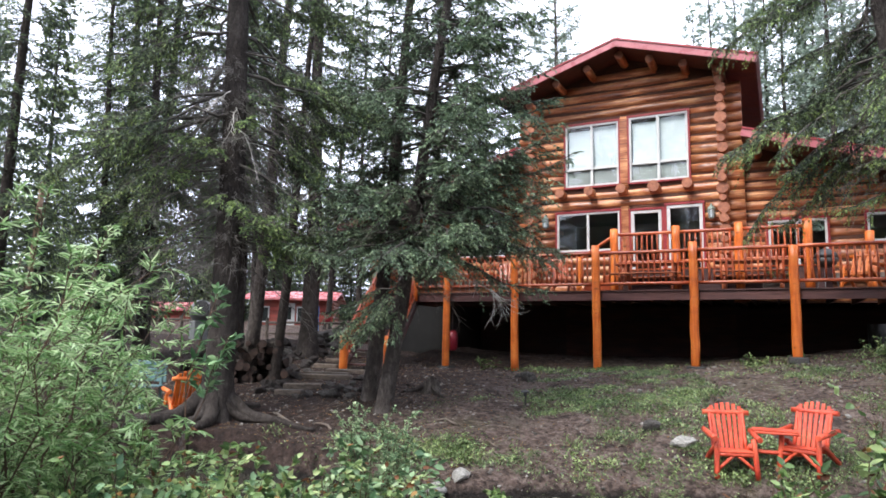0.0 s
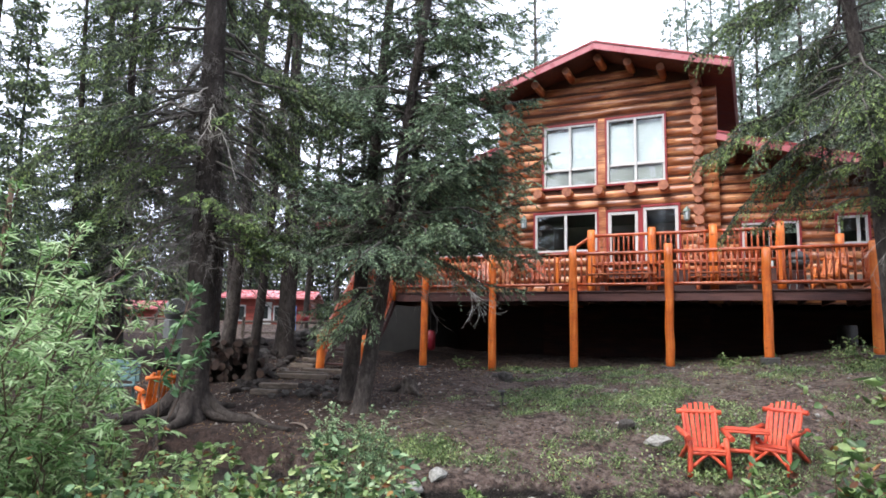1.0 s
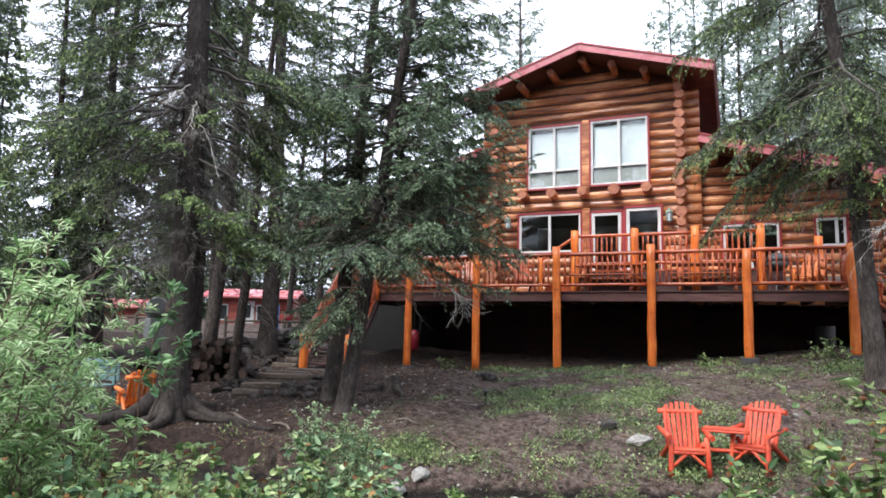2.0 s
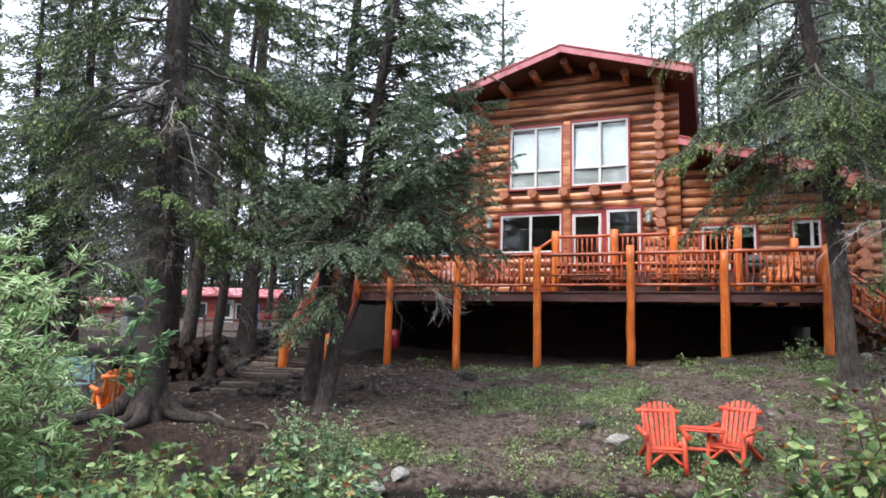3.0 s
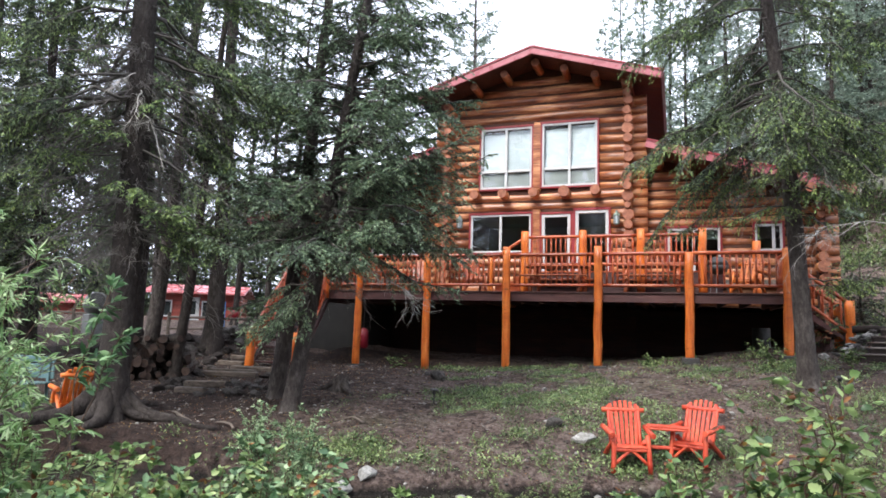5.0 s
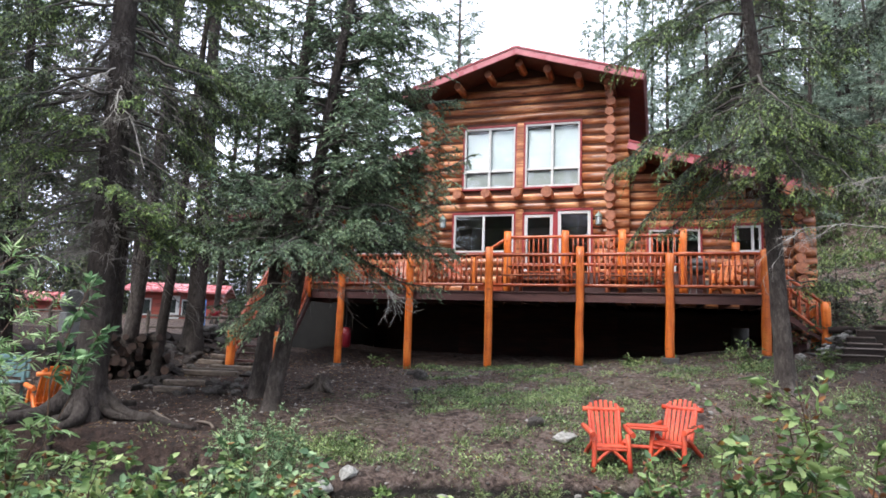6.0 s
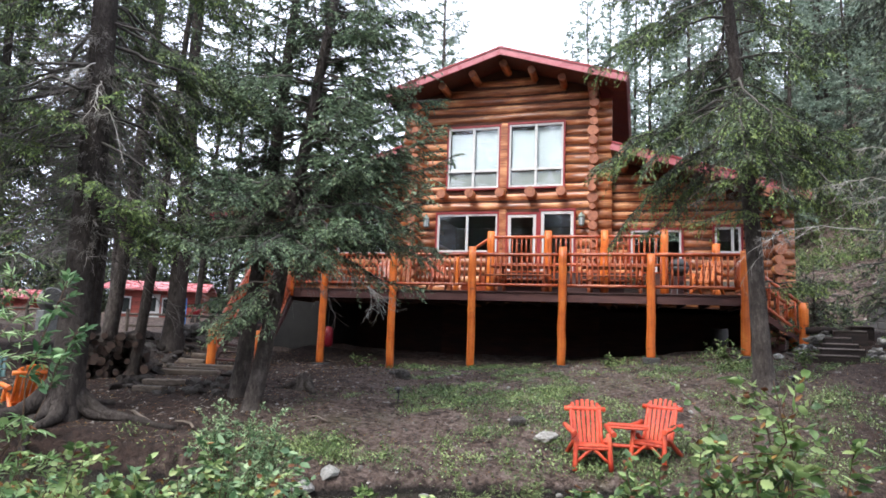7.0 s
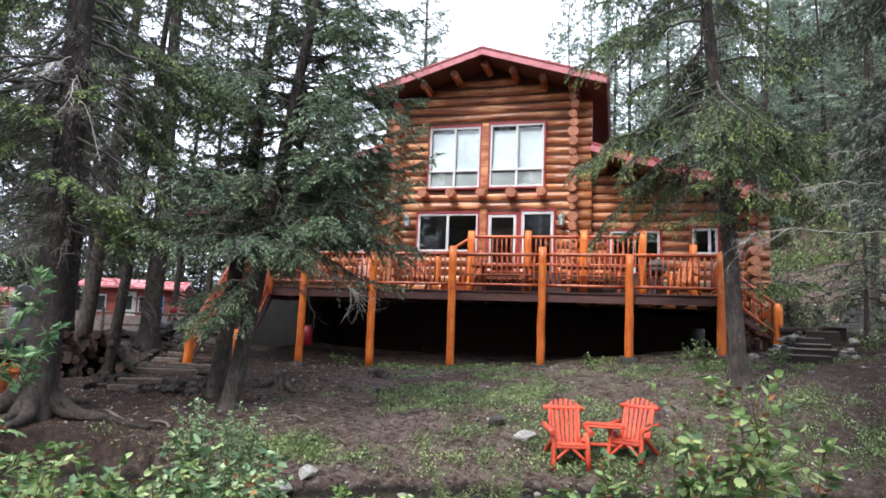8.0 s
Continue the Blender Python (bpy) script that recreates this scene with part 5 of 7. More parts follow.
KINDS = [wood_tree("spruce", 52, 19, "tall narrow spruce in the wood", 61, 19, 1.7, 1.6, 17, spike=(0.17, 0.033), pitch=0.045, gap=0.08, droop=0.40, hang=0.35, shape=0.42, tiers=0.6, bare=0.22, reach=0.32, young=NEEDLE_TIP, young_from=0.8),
         wood_tree("spruce", 44.5, 24, "tall dark spruce bare near the ground", 62, 21, 4.2, 1.6, 12, spike=(0.20, 0.06), pitch=0.08, gap=0.11, droop=0.42, hang=0.4, shape=0.6, dead_from=3.4, dead_to=6, dead_n=12, tiers=0.6, reach=0.3),
         wood_tree("pine", 17.2, 37, "slim pine behind the lodge roof, paled by painted haze", 63, 19, 2.0, 1.8, 13, spike=(0.26, 0.095), pitch=0.10, gap=0.15, needle=NEEDLE_HAZE, droop=0.15, lift=0.2, hang=0.2, tiers=0.6, bare=0.35, reach=0.3),
         wood_tree("spruce", 63, 44, "spruce deep in the wood", 64, 18, 1.2, 2.0, 17, spike=(0.42, 0.18), pitch=0.20, gap=0.28, droop=0.35, hang=0.4, tiers=0.7, reach=0.3)]
q = random.Random(8)
spots = [(61.7, 18, 0), (55.0, 20, 0), (53.3, 21.5, 0), (51.6, 23, 1), (46.4, 27, 1), (64.0, 26, 0), (66, 33, 3), (52.9, 33, 1), (59.0, 36, 3),
         (34.6, 33, 1), (33.2, 38, 1), (37.2, 36, 1), (43.4, 33, 1), (45.3, 24, 1),
         (-24, 30, 1), (-18.5, 26, 1)]
# pines on the hillside behind the lodge, in the haze-paled needles
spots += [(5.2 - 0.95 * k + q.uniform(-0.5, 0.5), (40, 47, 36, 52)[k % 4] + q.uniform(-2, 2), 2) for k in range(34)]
spots += [(31, 44, 3), (28, 46, 3), (24, 50, 3), (21, 48, 3), (-27, 36, 3)] + [(q.uniform(33, 70), q.uniform(46, 80), 3) for _ in range(5)] + [(q.uniform(-30, -2), q.uniform(44, 75), 3) for _ in range(12)]
for yaw, dist, kind in spots:
    x, y = polar(yaw, dist)
    s = q.uniform(0.85, 1.12)
    copy_thing(KINDS[kind], pose(x, y, float(land(x, y)) - 0.1, q.uniform(-2, 2), q.uniform(-2, 2), q.uniform(0, 360)) @ Matrix.Diagonal((s, s, s * q.uniform(0.9, 1.1), 1)))
for k in range(26):
    x, y = polar(34.5 + 1.05 * k + q.uniform(-0.4, 0.4), q.uniform(44, 62))
    s = q.uniform(0.42, 0.62)
    copy_thing(KINDS[3], pose(x, y, float(land(x, y)) - 0.6, 0, 0, q.uniform(0, 360)) @ Matrix.Diagonal((s * 1.4, s * 1.4, s, 1)))
for yaw, dist, wide, tall in ((4.3, 40, 0.9, 1.32), (2.4, 41, 0.9, 1.2), (0.2, 38, 1.0, 1.15)):
    copy_thing(KINDS[2], pose(*ground_at(*polar(yaw, dist)), 0, 0, 40 * yaw) @ Matrix.Diagonal((wide, wide, tall, 1)))
# unseen wood on the near bank, behind the camera, added to darken window reflections
for yaw, dist in ((178, 9), (150, 12), (206, 13), (128, 15), (232, 14), (165, 19), (195, 20), (110, 18), (250, 18), (140, 24), (220, 25), (172, 27), (186, 31), (157, 30), (203, 29), (147, 33), (213, 35), (180, 22), (162, 36), (194, 38), (125, 27), (235, 28)):
    x, y = polar(yaw, dist)
    copy_thing(KINDS[3], pose(x, y, float(land(x, y)) - 0.1, 0, 0, q.uniform(0, 360)))
# ---- the yard ----
def rock_data(seed, flat=0.7, sub=2):
    q = random.Random(seed)
    bm = bmesh.new()
    bmesh.ops.create_icosphere(bm, subdivisions=sub, radius=1)
    o = Vector((q.uniform(-50, 50), q.uniform(-50, 50), q.uniform(-50, 50)))
    cuts = [(Vector((q.gauss(0, 1), q.gauss(0, 1), q.gauss(0, 1))).normalized(), q.uniform(0.4, 0.8)) for _ in range(11)]
    for v in bm.verts:
        d = v.co.normalized()
        r = 1 + 0.28 * noise.noise(d * 1.3 + o) + 0.10 * noise.noise(d * 3.7 + o)
        p = d * r
        for nrm, lim in cuts:
            over = p.dot(nrm) - lim
            if over > 0:
                p -= nrm * over * 0.97
        v.co = (p.x, p.y, p.z * flat)
    me = bpy.data.meshes.new("rock")
    bm.to_mesh(me)
    bm.free()
    return me


ROCKS = {}
for mat, key in ((STONE, "grey"), (PALE_STONE, "pale"), (BROWN_STONE, "brown")):
    ROCKS[key] = [rock_data(s, f) for s, f in ((1, 0.75), (2, 0.6), (3, 0.8), (4, 0.55), (5, 0.7))]
    for me in ROCKS[key]:
        me.materials.append(mat)


def rock(x, y, size, key="grey", label="", sink=0.3, z=None, group="", stretch=1.0):
    q = random.Random(int(x * 977 + y * 313))
    z = float(land(x, y)) if z is None else z
    me = ROCKS[key][q.randrange(5)]
    ob = part("rock", me, [], at=Matrix.Translation((x, y, z + size * (0.55 - sink))) @ Euler((q.uniform(-0.3, 0.3), q.uniform(-0.3, 0.3), q.uniform(0, 6.3))).to_matrix().to_4x4() @ Matrix.Diagonal((size * stretch, size, size, 1)))
    return tagged(ob, label or {"grey": "weathered grey rock on the bare soil", "pale": "pale rough boulder on the bare soil", "brown": "dark brown rock in the rubble bank"}[key], "rock", group)


rock(-1.36, 10.72, 0.19, "pale", "pale grey boulder beside the garden chairs", 0.36, stretch=1.35)
rock(-1.95, 11.15, 0.18, "grey", stretch=1.3)
rock(-5.05, 14.0, 0.24, "grey")
rock(-5.45, 14.5, 0.12, "grey")
rock(-4.02, 8.34, 0.20, "pale", "round pale stone at the edge of the bank", z=-0.30)
rock(-4.20, 8.02, 0.19, "pale", "pale stone at the edge of the bank", z=-0.44)
rock(-4.55, 7.9, 0.15, "grey", "grey stone at the edge of the bank", z=-0.46)
rock(-2.75, 8.75, 0.14, "pale", "pale stone at the edge of the bank", -0.2)
rock(-1.05, 9.5, 0.07, "pale")
rock(-2.5, 13.2, 0.07, "pale")
rock(0.9, 12.6, 0.06, "pale")

# rubble along the path on the left
q = random.Random(17)
for i in range(66):
    s = i / 65
    x = -9.75 - 3.6 * s + q.uniform(-0.55, 0.45)
    y = 10.9 + 6.4 * s + q.uniform(-0.6, 0.6)
    rock(x, y, q.uniform(0.06, 0.19), q.choice(("grey", "brown", "brown", "brown")), group="rubble along the path", stretch=q.uniform(1, 1.5))
for i in range(34):
    rock(-10.9 - q.uniform(0, 3.2), 11.6 + q.uniform(0, 3.0), q.uniform(0.15, 0.34), q.choice(("brown", "brown", "brown", "grey")), group="rubble along the path", sink=q.uniform(-0.6, 0.3), stretch=q.uniform(1, 1.6))
for i in range(16):
    rock(-8.15 + q.uniform(-0.5, 0.5), 11.5 + q.uniform(-0.6, 1.0), q.uniform(0.06, 0.14), q.choice(("brown", "grey")), group="rubble along the path", stretch=q.uniform(1, 1.6))
for i in range(26):
    rock(-15.6 + q.uniform(0, 2.2), 19.6 + q.uniform(-0.4, 0.5), q.uniform(0.15, 0.3), q.choice(("grey", "brown", "grey")), group="stones of a dry wall", z=float(land(-14.5, 19.6)) + 0.18 * (i % 3), stretch=q.uniform(1, 1.5))
for i in range(44):
    rock(-12.2 - q.uniform(0, 2.8), 13.6 + q.uniform(0, 2.4), q.uniform(0.12, 0.27), q.choice(("brown", "brown", "brown", "grey")), group="rubble along the path", z=None, stretch=q.uniform(1, 1.7))

for i in range(26):
    k = i % 5
    x, y = (-8.45, -8.6, -8.7, -9.7, -10.05)[k], (10.85, 11.6, 12.9, 10.6, 11.3)[k]
    rock(x + q.uniform(-0.3, 0.3), y + q.uniform(-0.35, 0.3), q.uniform(0.07, 0.16), q.choice(("brown", "brown", "grey")), group="rubble along the path", stretch=q.uniform(1, 1.5))


def beam(a, b, r, name="timber_step", label="weathered timber step edging in the soil path", group="timber steps"):
    a, b = Vector(a), Vector(b)
    d = b - a
    t = thing(name, a, label, "step", group)
    turn = d.to_track_quat("X", "Z").to_matrix().to_4x4()
    part("beam", Geo().box((0, -r * 1.3, -r * 0.9), (d.length, r * 1.3, r * 0.55), 0.02, turn=turn), PLANK, t)
    return t


flight = [(-9.27, 10.59, -8.71, 10.75), (-9.61, 11.22, -8.83, 11.55), (-10.30, 12.55, -9.03, 12.90), (-10.38, 12.95, -9.3, 13.2), (-10.32, 13.66, -9.30, 13.88), (-11.22, 14.3, -10.6, 14.5), (-11.62, 15.3, -11.2, 15.57), (-12.3, 16.4, -11.6, 16.9), (-12.9, 17.6, -12.1, 18.1)]
for x0, y0, x1, y1 in flight:
    beam((x0, y0, float(land(x0, y0)) + 0.06), (x1, y1, float(land(x1, y1)) + 0.06), 0.085)


def stump(x, y):
    s = thing("tree_stump", ground_at(x, y), "rotten dark tree stump with a jagged top", "stump")
    qn = np.random.default_rng(3)
    sides = 18
    a = np.arange(sides) * 2 * np.pi / sides
    top = 0.26 + 0.10 * qn.uniform(-1, 1, sides)
    rings = [(-0.1, 0.25), (0.02, 0.20), (0.12, 0.165), (None, 0.15), (None, 0.09)]
    V = []
    for k, (h, r) in enumerate(rings):
        hh = top - (0.10 if k == 4 else 0) if h is None else np.full(sides, h)
        rr = r * (1 + 0.22 * np.cos(a * 5 + 1) * (k < 3) + 0.08 * qn.uniform(-1, 1, sides))
        V.append(np.stack([rr * np.cos(a), rr * np.sin(a), hh], -1))
    V = np.concatenate(V)
    i = np.arange(len(rings) * sides).reshape(len(rings), sides)
    j = np.roll(i, -1, 1)
    part("stump_wood", fast_mesh("stump_wood", V, np.stack([i[:-1], j[:-1], j[1:], i[1:]], -1).reshape(-1, 4), BARK), BARK, s)
    for yaw in (200, 320):
        c, sn = math.cos(radians(yaw)), math.sin(radians(yaw))
        part("root", Geo().tube([(0.15 * c, 0.15 * sn, 0.12), (0.35 * c, 0.35 * sn, 0.03), (0.6 * c, 0.6 * sn, -0.03)], [0.07, 0.05, 0.02], 7), BARK, s)


stump(-6.45, 12.1)


# ---- log garden chairs ----
def garden_chair(at, mat, label):
    """A log Adirondack chair facing -y: pole legs and arms, slatted seat and fanned slat back."""
    c = thing("garden_chair", at, label, "chair", "log garden chairs")

    def pole(name, a, b, r, seed):
        return part(name, round_bar(a, b, r, 0.95, 9, seed, 4), mat, c, "", True)
    for s in (-1, 1):
        pole("front_leg", (s * 0.31, -0.36, -0.02), (s * 0.28, -0.22, 0.58), 0.043, 1 + s)
        pole("rear_leg", (s * 0.30, 0.52, -0.02), (s * 0.27, -0.10, 0.44), 0.042, 4 + s)
        pole("arm", (s * 0.335, -0.36, 0.60), (s * 0.37, 0.34, 0.575), 0.046, 7 + s)
        pole("brace", (s * 0.02, -0.27, 0.33), (s * 0.27, -0.30, 0.12), 0.028, 10 + s)
        pole("back_post", (s * 0.255, 0.10, 0.28), (s * 0.265, 0.44, 0.90), 0.03, 13 + s)
    pole("front_stretcher", (-0.30, -0.27, 0.335), (0.30, -0.27, 0.335), 0.035, 20)
    pole("rear_stretcher", (-0.29, 0.12, 0.28), (0.29, 0.12, 0.28), 0.035, 21)
    pole("crest_pole", (-0.37, 0.42, 0.84), (0.37, 0.42, 0.84), 0.043, 22)
    for i in range(6):
        y = -0.30 + 0.083 * i
        part("seat_slat", Geo().box((-0.265, y, 0.37 - 0.016 * i), (0.265, y + 0.074, 0.392 - 0.016 * i), 0.008), mat, c)
    for i in range(6):
        u = (i - 2.5) / 2.5
        tall = 0.80 - 0.055 * u * u
        turn = Matrix.Translation((u * 0.185, 0.115, 0.28)) @ Matrix.Rotation(radians(-27), 4, "X") @ Matrix.Rotation(radians(3.2 * u), 4, "Y")
        part("back_slat", Geo().box((-0.030, -0.012, 0), (0.030, 0.012, tall), 0.01, turn=turn), mat, c)
    return c


CH1, CH2 = (-0.68, 9.92), (0.24, 10.60)
CZ = float(land(-0.3, 10.4)) - 0.03
SMALL = Matrix.Diagonal((0.85, 0.86, 0.87, 1))
garden_chair(pose(CH1[0] - 0.02, CH1[1] + 0.36, float(land(CH1[0] - 0.1, CH1[1] + 0.33)) - 0.03, 7, 0, 17) @ SMALL, CHAIR, "coral-red painted log chair with slatted back on bare soil")
garden_chair(pose(CH2[0] + 0.02, CH2[1] + 0.10, float(land(CH2[0], CH2[1] + 0.1)) - 0.02, 6, 0, -24) @ SMALL, CHAIR, "coral-red painted log chair half hidden by saplings")
table = thing("side_table", (-0.14, 10.52, CZ), "small coral-red slatted table joining two log chairs", "table")
for i in range(3):
    part("top_slat", Geo().box((-0.30, -0.13 + 0.092 * i, 0.56), (0.30, -0.045 + 0.092 * i, 0.582), 0.008), CHAIR, table)
part("stretcher", round_bar((-0.38, 0.0, 0.26), (0.42, 0.06, 0.26), 0.03, 1, 8, 31), CHAIR, table, "", True)
part("rail", round_bar((-0.3, -0.12, 0.54), (0.3, -0.12, 0.54), 0.018, 1, 8, 32), CHAIR, table, "", True)
part("rail", round_bar((-0.3, 0.14, 0.54), (0.3, 0.14, 0.54), 0.018, 1, 8, 33), CHAIR, table, "", True)
garden_chair(pose(*ground_at(-9.40, 8.36, -0.10), 0, 0, -116) @ Matrix.Diagonal((0.84, 0.84, 0.88, 1)), POST, "orange-stained log chair beside the big spruce")
plank = part("red_plank", Geo().box((-0.35, -0.13, 0.0), (0.35, 0.13, 0.045), 0.01), CHAIR, at=pose(*ground_at(-9.42, 7.98, 0.01), 0, 0, 40))
tagged(plank, "short faded red board lying on the soil", "board")


def firewood(x, y, yaw, rows, across):
    """A heap of split logs, ends towards the path."""
    q = random.Random(12)
    turn = pose(x, y, float(land(x, y)), 0, 0, yaw)
    for r in range(rows):
        for c in range(across - r // 2):
            rad = q.uniform(0.055, 0.10)
            p = turn @ Vector((0.17 * (c - across / 2) + 0.085 * (r % 2) + 0.04 * r + q.uniform(-0.03, 0.03), q.uniform(-0.14, 0.14), 0.07 + 0.125 * r + q.uniform(-0.03, 0.03)))
            d = Matrix.Rotation(radians(yaw + q.uniform(-32, 32)), 3, "Z") @ Vector((0, 0.42, q.uniform(-0.03, 0.03)))
            g = Geo().tube([p - d, p - d * 0.3, p + d * 0.4, p + d], [rad * q.uniform(0.9, 1.1) for _ in range(4)], 7, 0, 1, 0.14, q)
            tagged(part("firewood_log", g, [BARK_RED, FIREWOOD_END]), "dark weathered split firewood log in a heap", "firewood", "firewood heap")


FIREWOOD_END = endgrain("weathered_firewood_end", (0.014, 0.008, 0.006), (0.075, 0.042, 0.030))
firewood(-11.0, 11.8, 46, 7, 9)


def path_light(x, y):
    p = thing("path_light", ground_at(x, y, -0.02), "small black solar path light on a stake", "lamp", "path lights")
    part("stake", Geo().tube([(0, 0, 0), (0, 0, 0.22)], 0.012, 6), BLACK, p)
    part("lens", Geo().tube([(0, 0, 0.2), (0, 0, 0.27)], 0.035, 10), BLACK, p)
    part("cap", Geo().tube([(0, 0, 0.27), (0, 0, 0.29), (0, 0, 0.31)], [0.09, 0.08, 0.025], 10), BLACK, p)


METAL = plain("dull_grey_steel", (0.13, 0.135, 0.135), (0.22, 0.225, 0.225), 0.5, 4, metal=0.5)
BLACK = plain("black_plastic", (0.012, 0.012, 0.012), (0.03, 0.03, 0.03), 0.5)
path_light(-4.24, 11.6)
path_light(2.85, 14.1)

# under the deck
RED_PLASTIC = plain("red_plastic", (0.17, 0.007, 0.016), (0.25, 0.012, 0.025), 0.4)
bag = thing("hanging_bag", (-9.02, 18.2, 1.12), "red fabric bag hanging under the deck", "bag")
part("bag_body", Geo().tube([(0, 0, 0), (0, 0, 0.06), (0, 0, 0.35), (0, 0, 0.56), (0, 0, 0.62)], [0.10, 0.155, 0.16, 0.15, 0.06], 12), RED_PLASTIC, bag, "", True)
part("cord", Geo().tube([(0, 0, 0.6), (0, 0, 1.42)], 0.012, 5), BLACK, bag)
pipe = thing("concrete_pipe", (2.25, 20.5, 1.75), "grey concrete ring standing under the deck", "pipe")
part("ring", Geo().tube([(0, 0, -0.7), (0, 0, 0.32)], 0.24, 16), DARK_CONCRETE, pipe, "", True)

# timber steps and rubble on the right, low block wall
SLEEPER = wood("dark_sleeper_wood", (0.006, 0.004, 0.003), (0.015, 0.009, 0.007), (0.03, 0.019, 0.016), 0.95)
WORN_TREAD = wood("worn_grey_tread", (0.10, 0.078, 0.066), (0.19, 0.155, 0.135), (0.30, 0.26, 0.235), 0.9)
for x0, x1, y, z, tall in ((3.66, 4.58, 16.2, 1.50, 0.34), (3.91, 4.80, 16.6, 1.645, 0.28), (4.08, 4.79, 17.0, 1.76, 0.28), (4.18, 4.76, 17.4, 1.90, 0.32), (4.48, 5.20, 17.8, 2.07, 0.40), (4.95, 5.46, 18.2, 2.20, 0.40)):
    st = thing("timber_step", (x0, y, z), "dark weathered sleeper step in the slope", "step", "sleeper steps")
    w = x1 - x0
    part("sleeper", Geo().box((0, -0.07, -tall), (w, 0.07, -0.028), 0.015), SLEEPER, st)
    part("tread", Geo().box((0.02, -0.085, -0.026), (w - 0.03, 0.36, 0), 0.008), WORN_TREAD, st, "trodden grey top of the step")
log_edge = part("retaining_log", Geo().tube([(3.95, 18.05, 2.04), (4.3, 18.0, 2.06), (4.7, 18.05, 2.05)], [0.085, 0.09, 0.085], 10), SLEEPER, smooth=True)
tagged(log_edge, "dark log holding back the soil beside the steps", "log")
for i in range(46):
    f = q.uniform(0, 1)
    side = -0.22 - abs(q.gauss(0, 0.22)) if i % 3 else 0.16 + abs(q.gauss(0, 0.16))
    x, y = (3.85 + 0.75 * f if side < 0 else 4.62 + 0.75 * f) + side, 16.35 + 1.5 * f + q.uniform(-0.1, 0.2)
    rock(x, y, q.uniform(0.05, 0.13), q.choice(("pale", "grey", "grey", "pale")), group="rubble by the sleeper steps", stretch=1.5, z=max(float(land(x, y)), 1.38 + 0.60 * f * (1.1 - 0.5 * abs(side))) + q.uniform(-0.02, 0.06), sink=0.5)
BLOCK = plain("weathered_concrete_block", (0.055, 0.050, 0.046), (0.12, 0.112, 0.104), 0.95, 3, 0.006)
wall = thing("block_wall", (5.8, 20.3, 1.78), "low grey concrete block retaining wall", "wall")
blk = Geo().box((0, 0, 0), (0.39, 0.19, 0.19), 0.012).mesh("block", [BLOCK])
for r in range(5):
    for cidx in range(9):
        part("block", blk, BLOCK, wall, at=(cidx * 0.40 + (0.2 if r % 2 else 0), 0.012 * r, r * 0.20))


# ---- the small red cabins beyond the path ----
RED_BOARD = wood("red_brown_siding", (0.16, 0.03, 0.022), (0.26, 0.05, 0.036), (0.34, 0.08, 0.055), 0.6)


def cabin(x, y, yaw, width, depth, z, eave, label, door=True):
    c = thing("cabin", pose(x, y, z, 0, 0, yaw), label, "house", "cabins")
    part("wall", Geo().box((0, 0, -0.6), (width, depth, eave)), RED_BOARD, c)
    for k in range(int(eave / 0.22)):
        part("siding", Geo().box((0.0, -0.03, 0.05 + 0.22 * k), (width, 0.0, 0.25 + 0.22 * k), 0.012), RED_BOARD, c)
        part("log", round_bar((width + 0.02, -0.1, 0.12 + 0.22 * k), (width + 0.02, depth, 0.12 + 0.22 * k), 0.11, 1, 8, k, 2), RAIL, c, "", True)
    rise = 0.4
    for s in (0, 1):
        y0, y1 = (-0.6, depth / 2) if s == 0 else (depth + 0.6, depth / 2)
        z0, z1 = eave - 0.15, eave + rise
        g = Geo().add([(-0.5, y0, z0), (width + 0.5, y0, z0), (width + 0.5, y1, z1), (-0.5, y1, z1), (-0.5, y0, z0 + 0.1), (width + 0.5, y0, z0 + 0.1), (width + 0.5, y1, z1 + 0.1), (-0.5, y1, z1 + 0.1)],
                      [(3, 2, 1, 0), (4, 5, 6, 7), (0, 1, 5, 4), (1, 2, 6, 5), (2, 3, 7, 6), (3, 0, 4, 7)])
        rf = part("roof", g, RED_ROOF, c, "red metal roof")
        for k in range(int(width / 0.4)):
            xx = -0.4 + 0.45 * k
            part("seam", Geo().add([(xx, y0, z0 + 0.1), (xx + 0.03, y0, z0 + 0.1), (xx + 0.03, y1, z1 + 0.1), (xx, y1, z1 + 0.1), (xx, y0, z0 + 0.135), (xx + 0.03, y0, z0 + 0.135), (xx + 0.03, y1, z1 + 0.135), (xx, y1, z1 + 0.135)],
                                   [(4, 5, 6, 7), (0, 1, 5, 4), (1, 2, 6, 5), (3, 0, 4, 7)]), RED_ROOF, rf)
    part("gable", Geo().add([(width, 0, eave), (width, depth, eave), (width, depth / 2, eave + rise - 0.03)], [(0, 1, 2)]), RED_BOARD, c)

    def opening(name, x0, x1, z0, z1, mat):
        w = part(name, Geo().box((x0, -0.06, z0), (x1, -0.03, z1)), mat, c)
        part("frame", Geo().box((x0 - 0.07, -0.09, z1), (x1 + 0.07, -0.031, z1 + 0.08)).box((x0 - 0.07, -0.09, z0), (x0, -0.031, z1)).box((x1, -0.09, z0), (x1 + 0.07, -0.031, z1)).box((x0 - 0.07, -0.09, z0 - 0.07), (x1 + 0.07, -0.031, z0)), WHITE, w)
        return w
    opening("window", 0.45, 1.0, 0.95, 1.75, GLASS_DARK)
    opening("window", 2.75, 3.25, 0.95, 1.75, GLASS_DARK)
    if door:
        d = opening("door", 1.75, 2.5, 0.05, 1.95, WHITE)
        part("door_glass", Geo().box((1.88, -0.075, 1.05), (2.37, -0.062, 1.8)), GLASS_DARK, d)
    return c


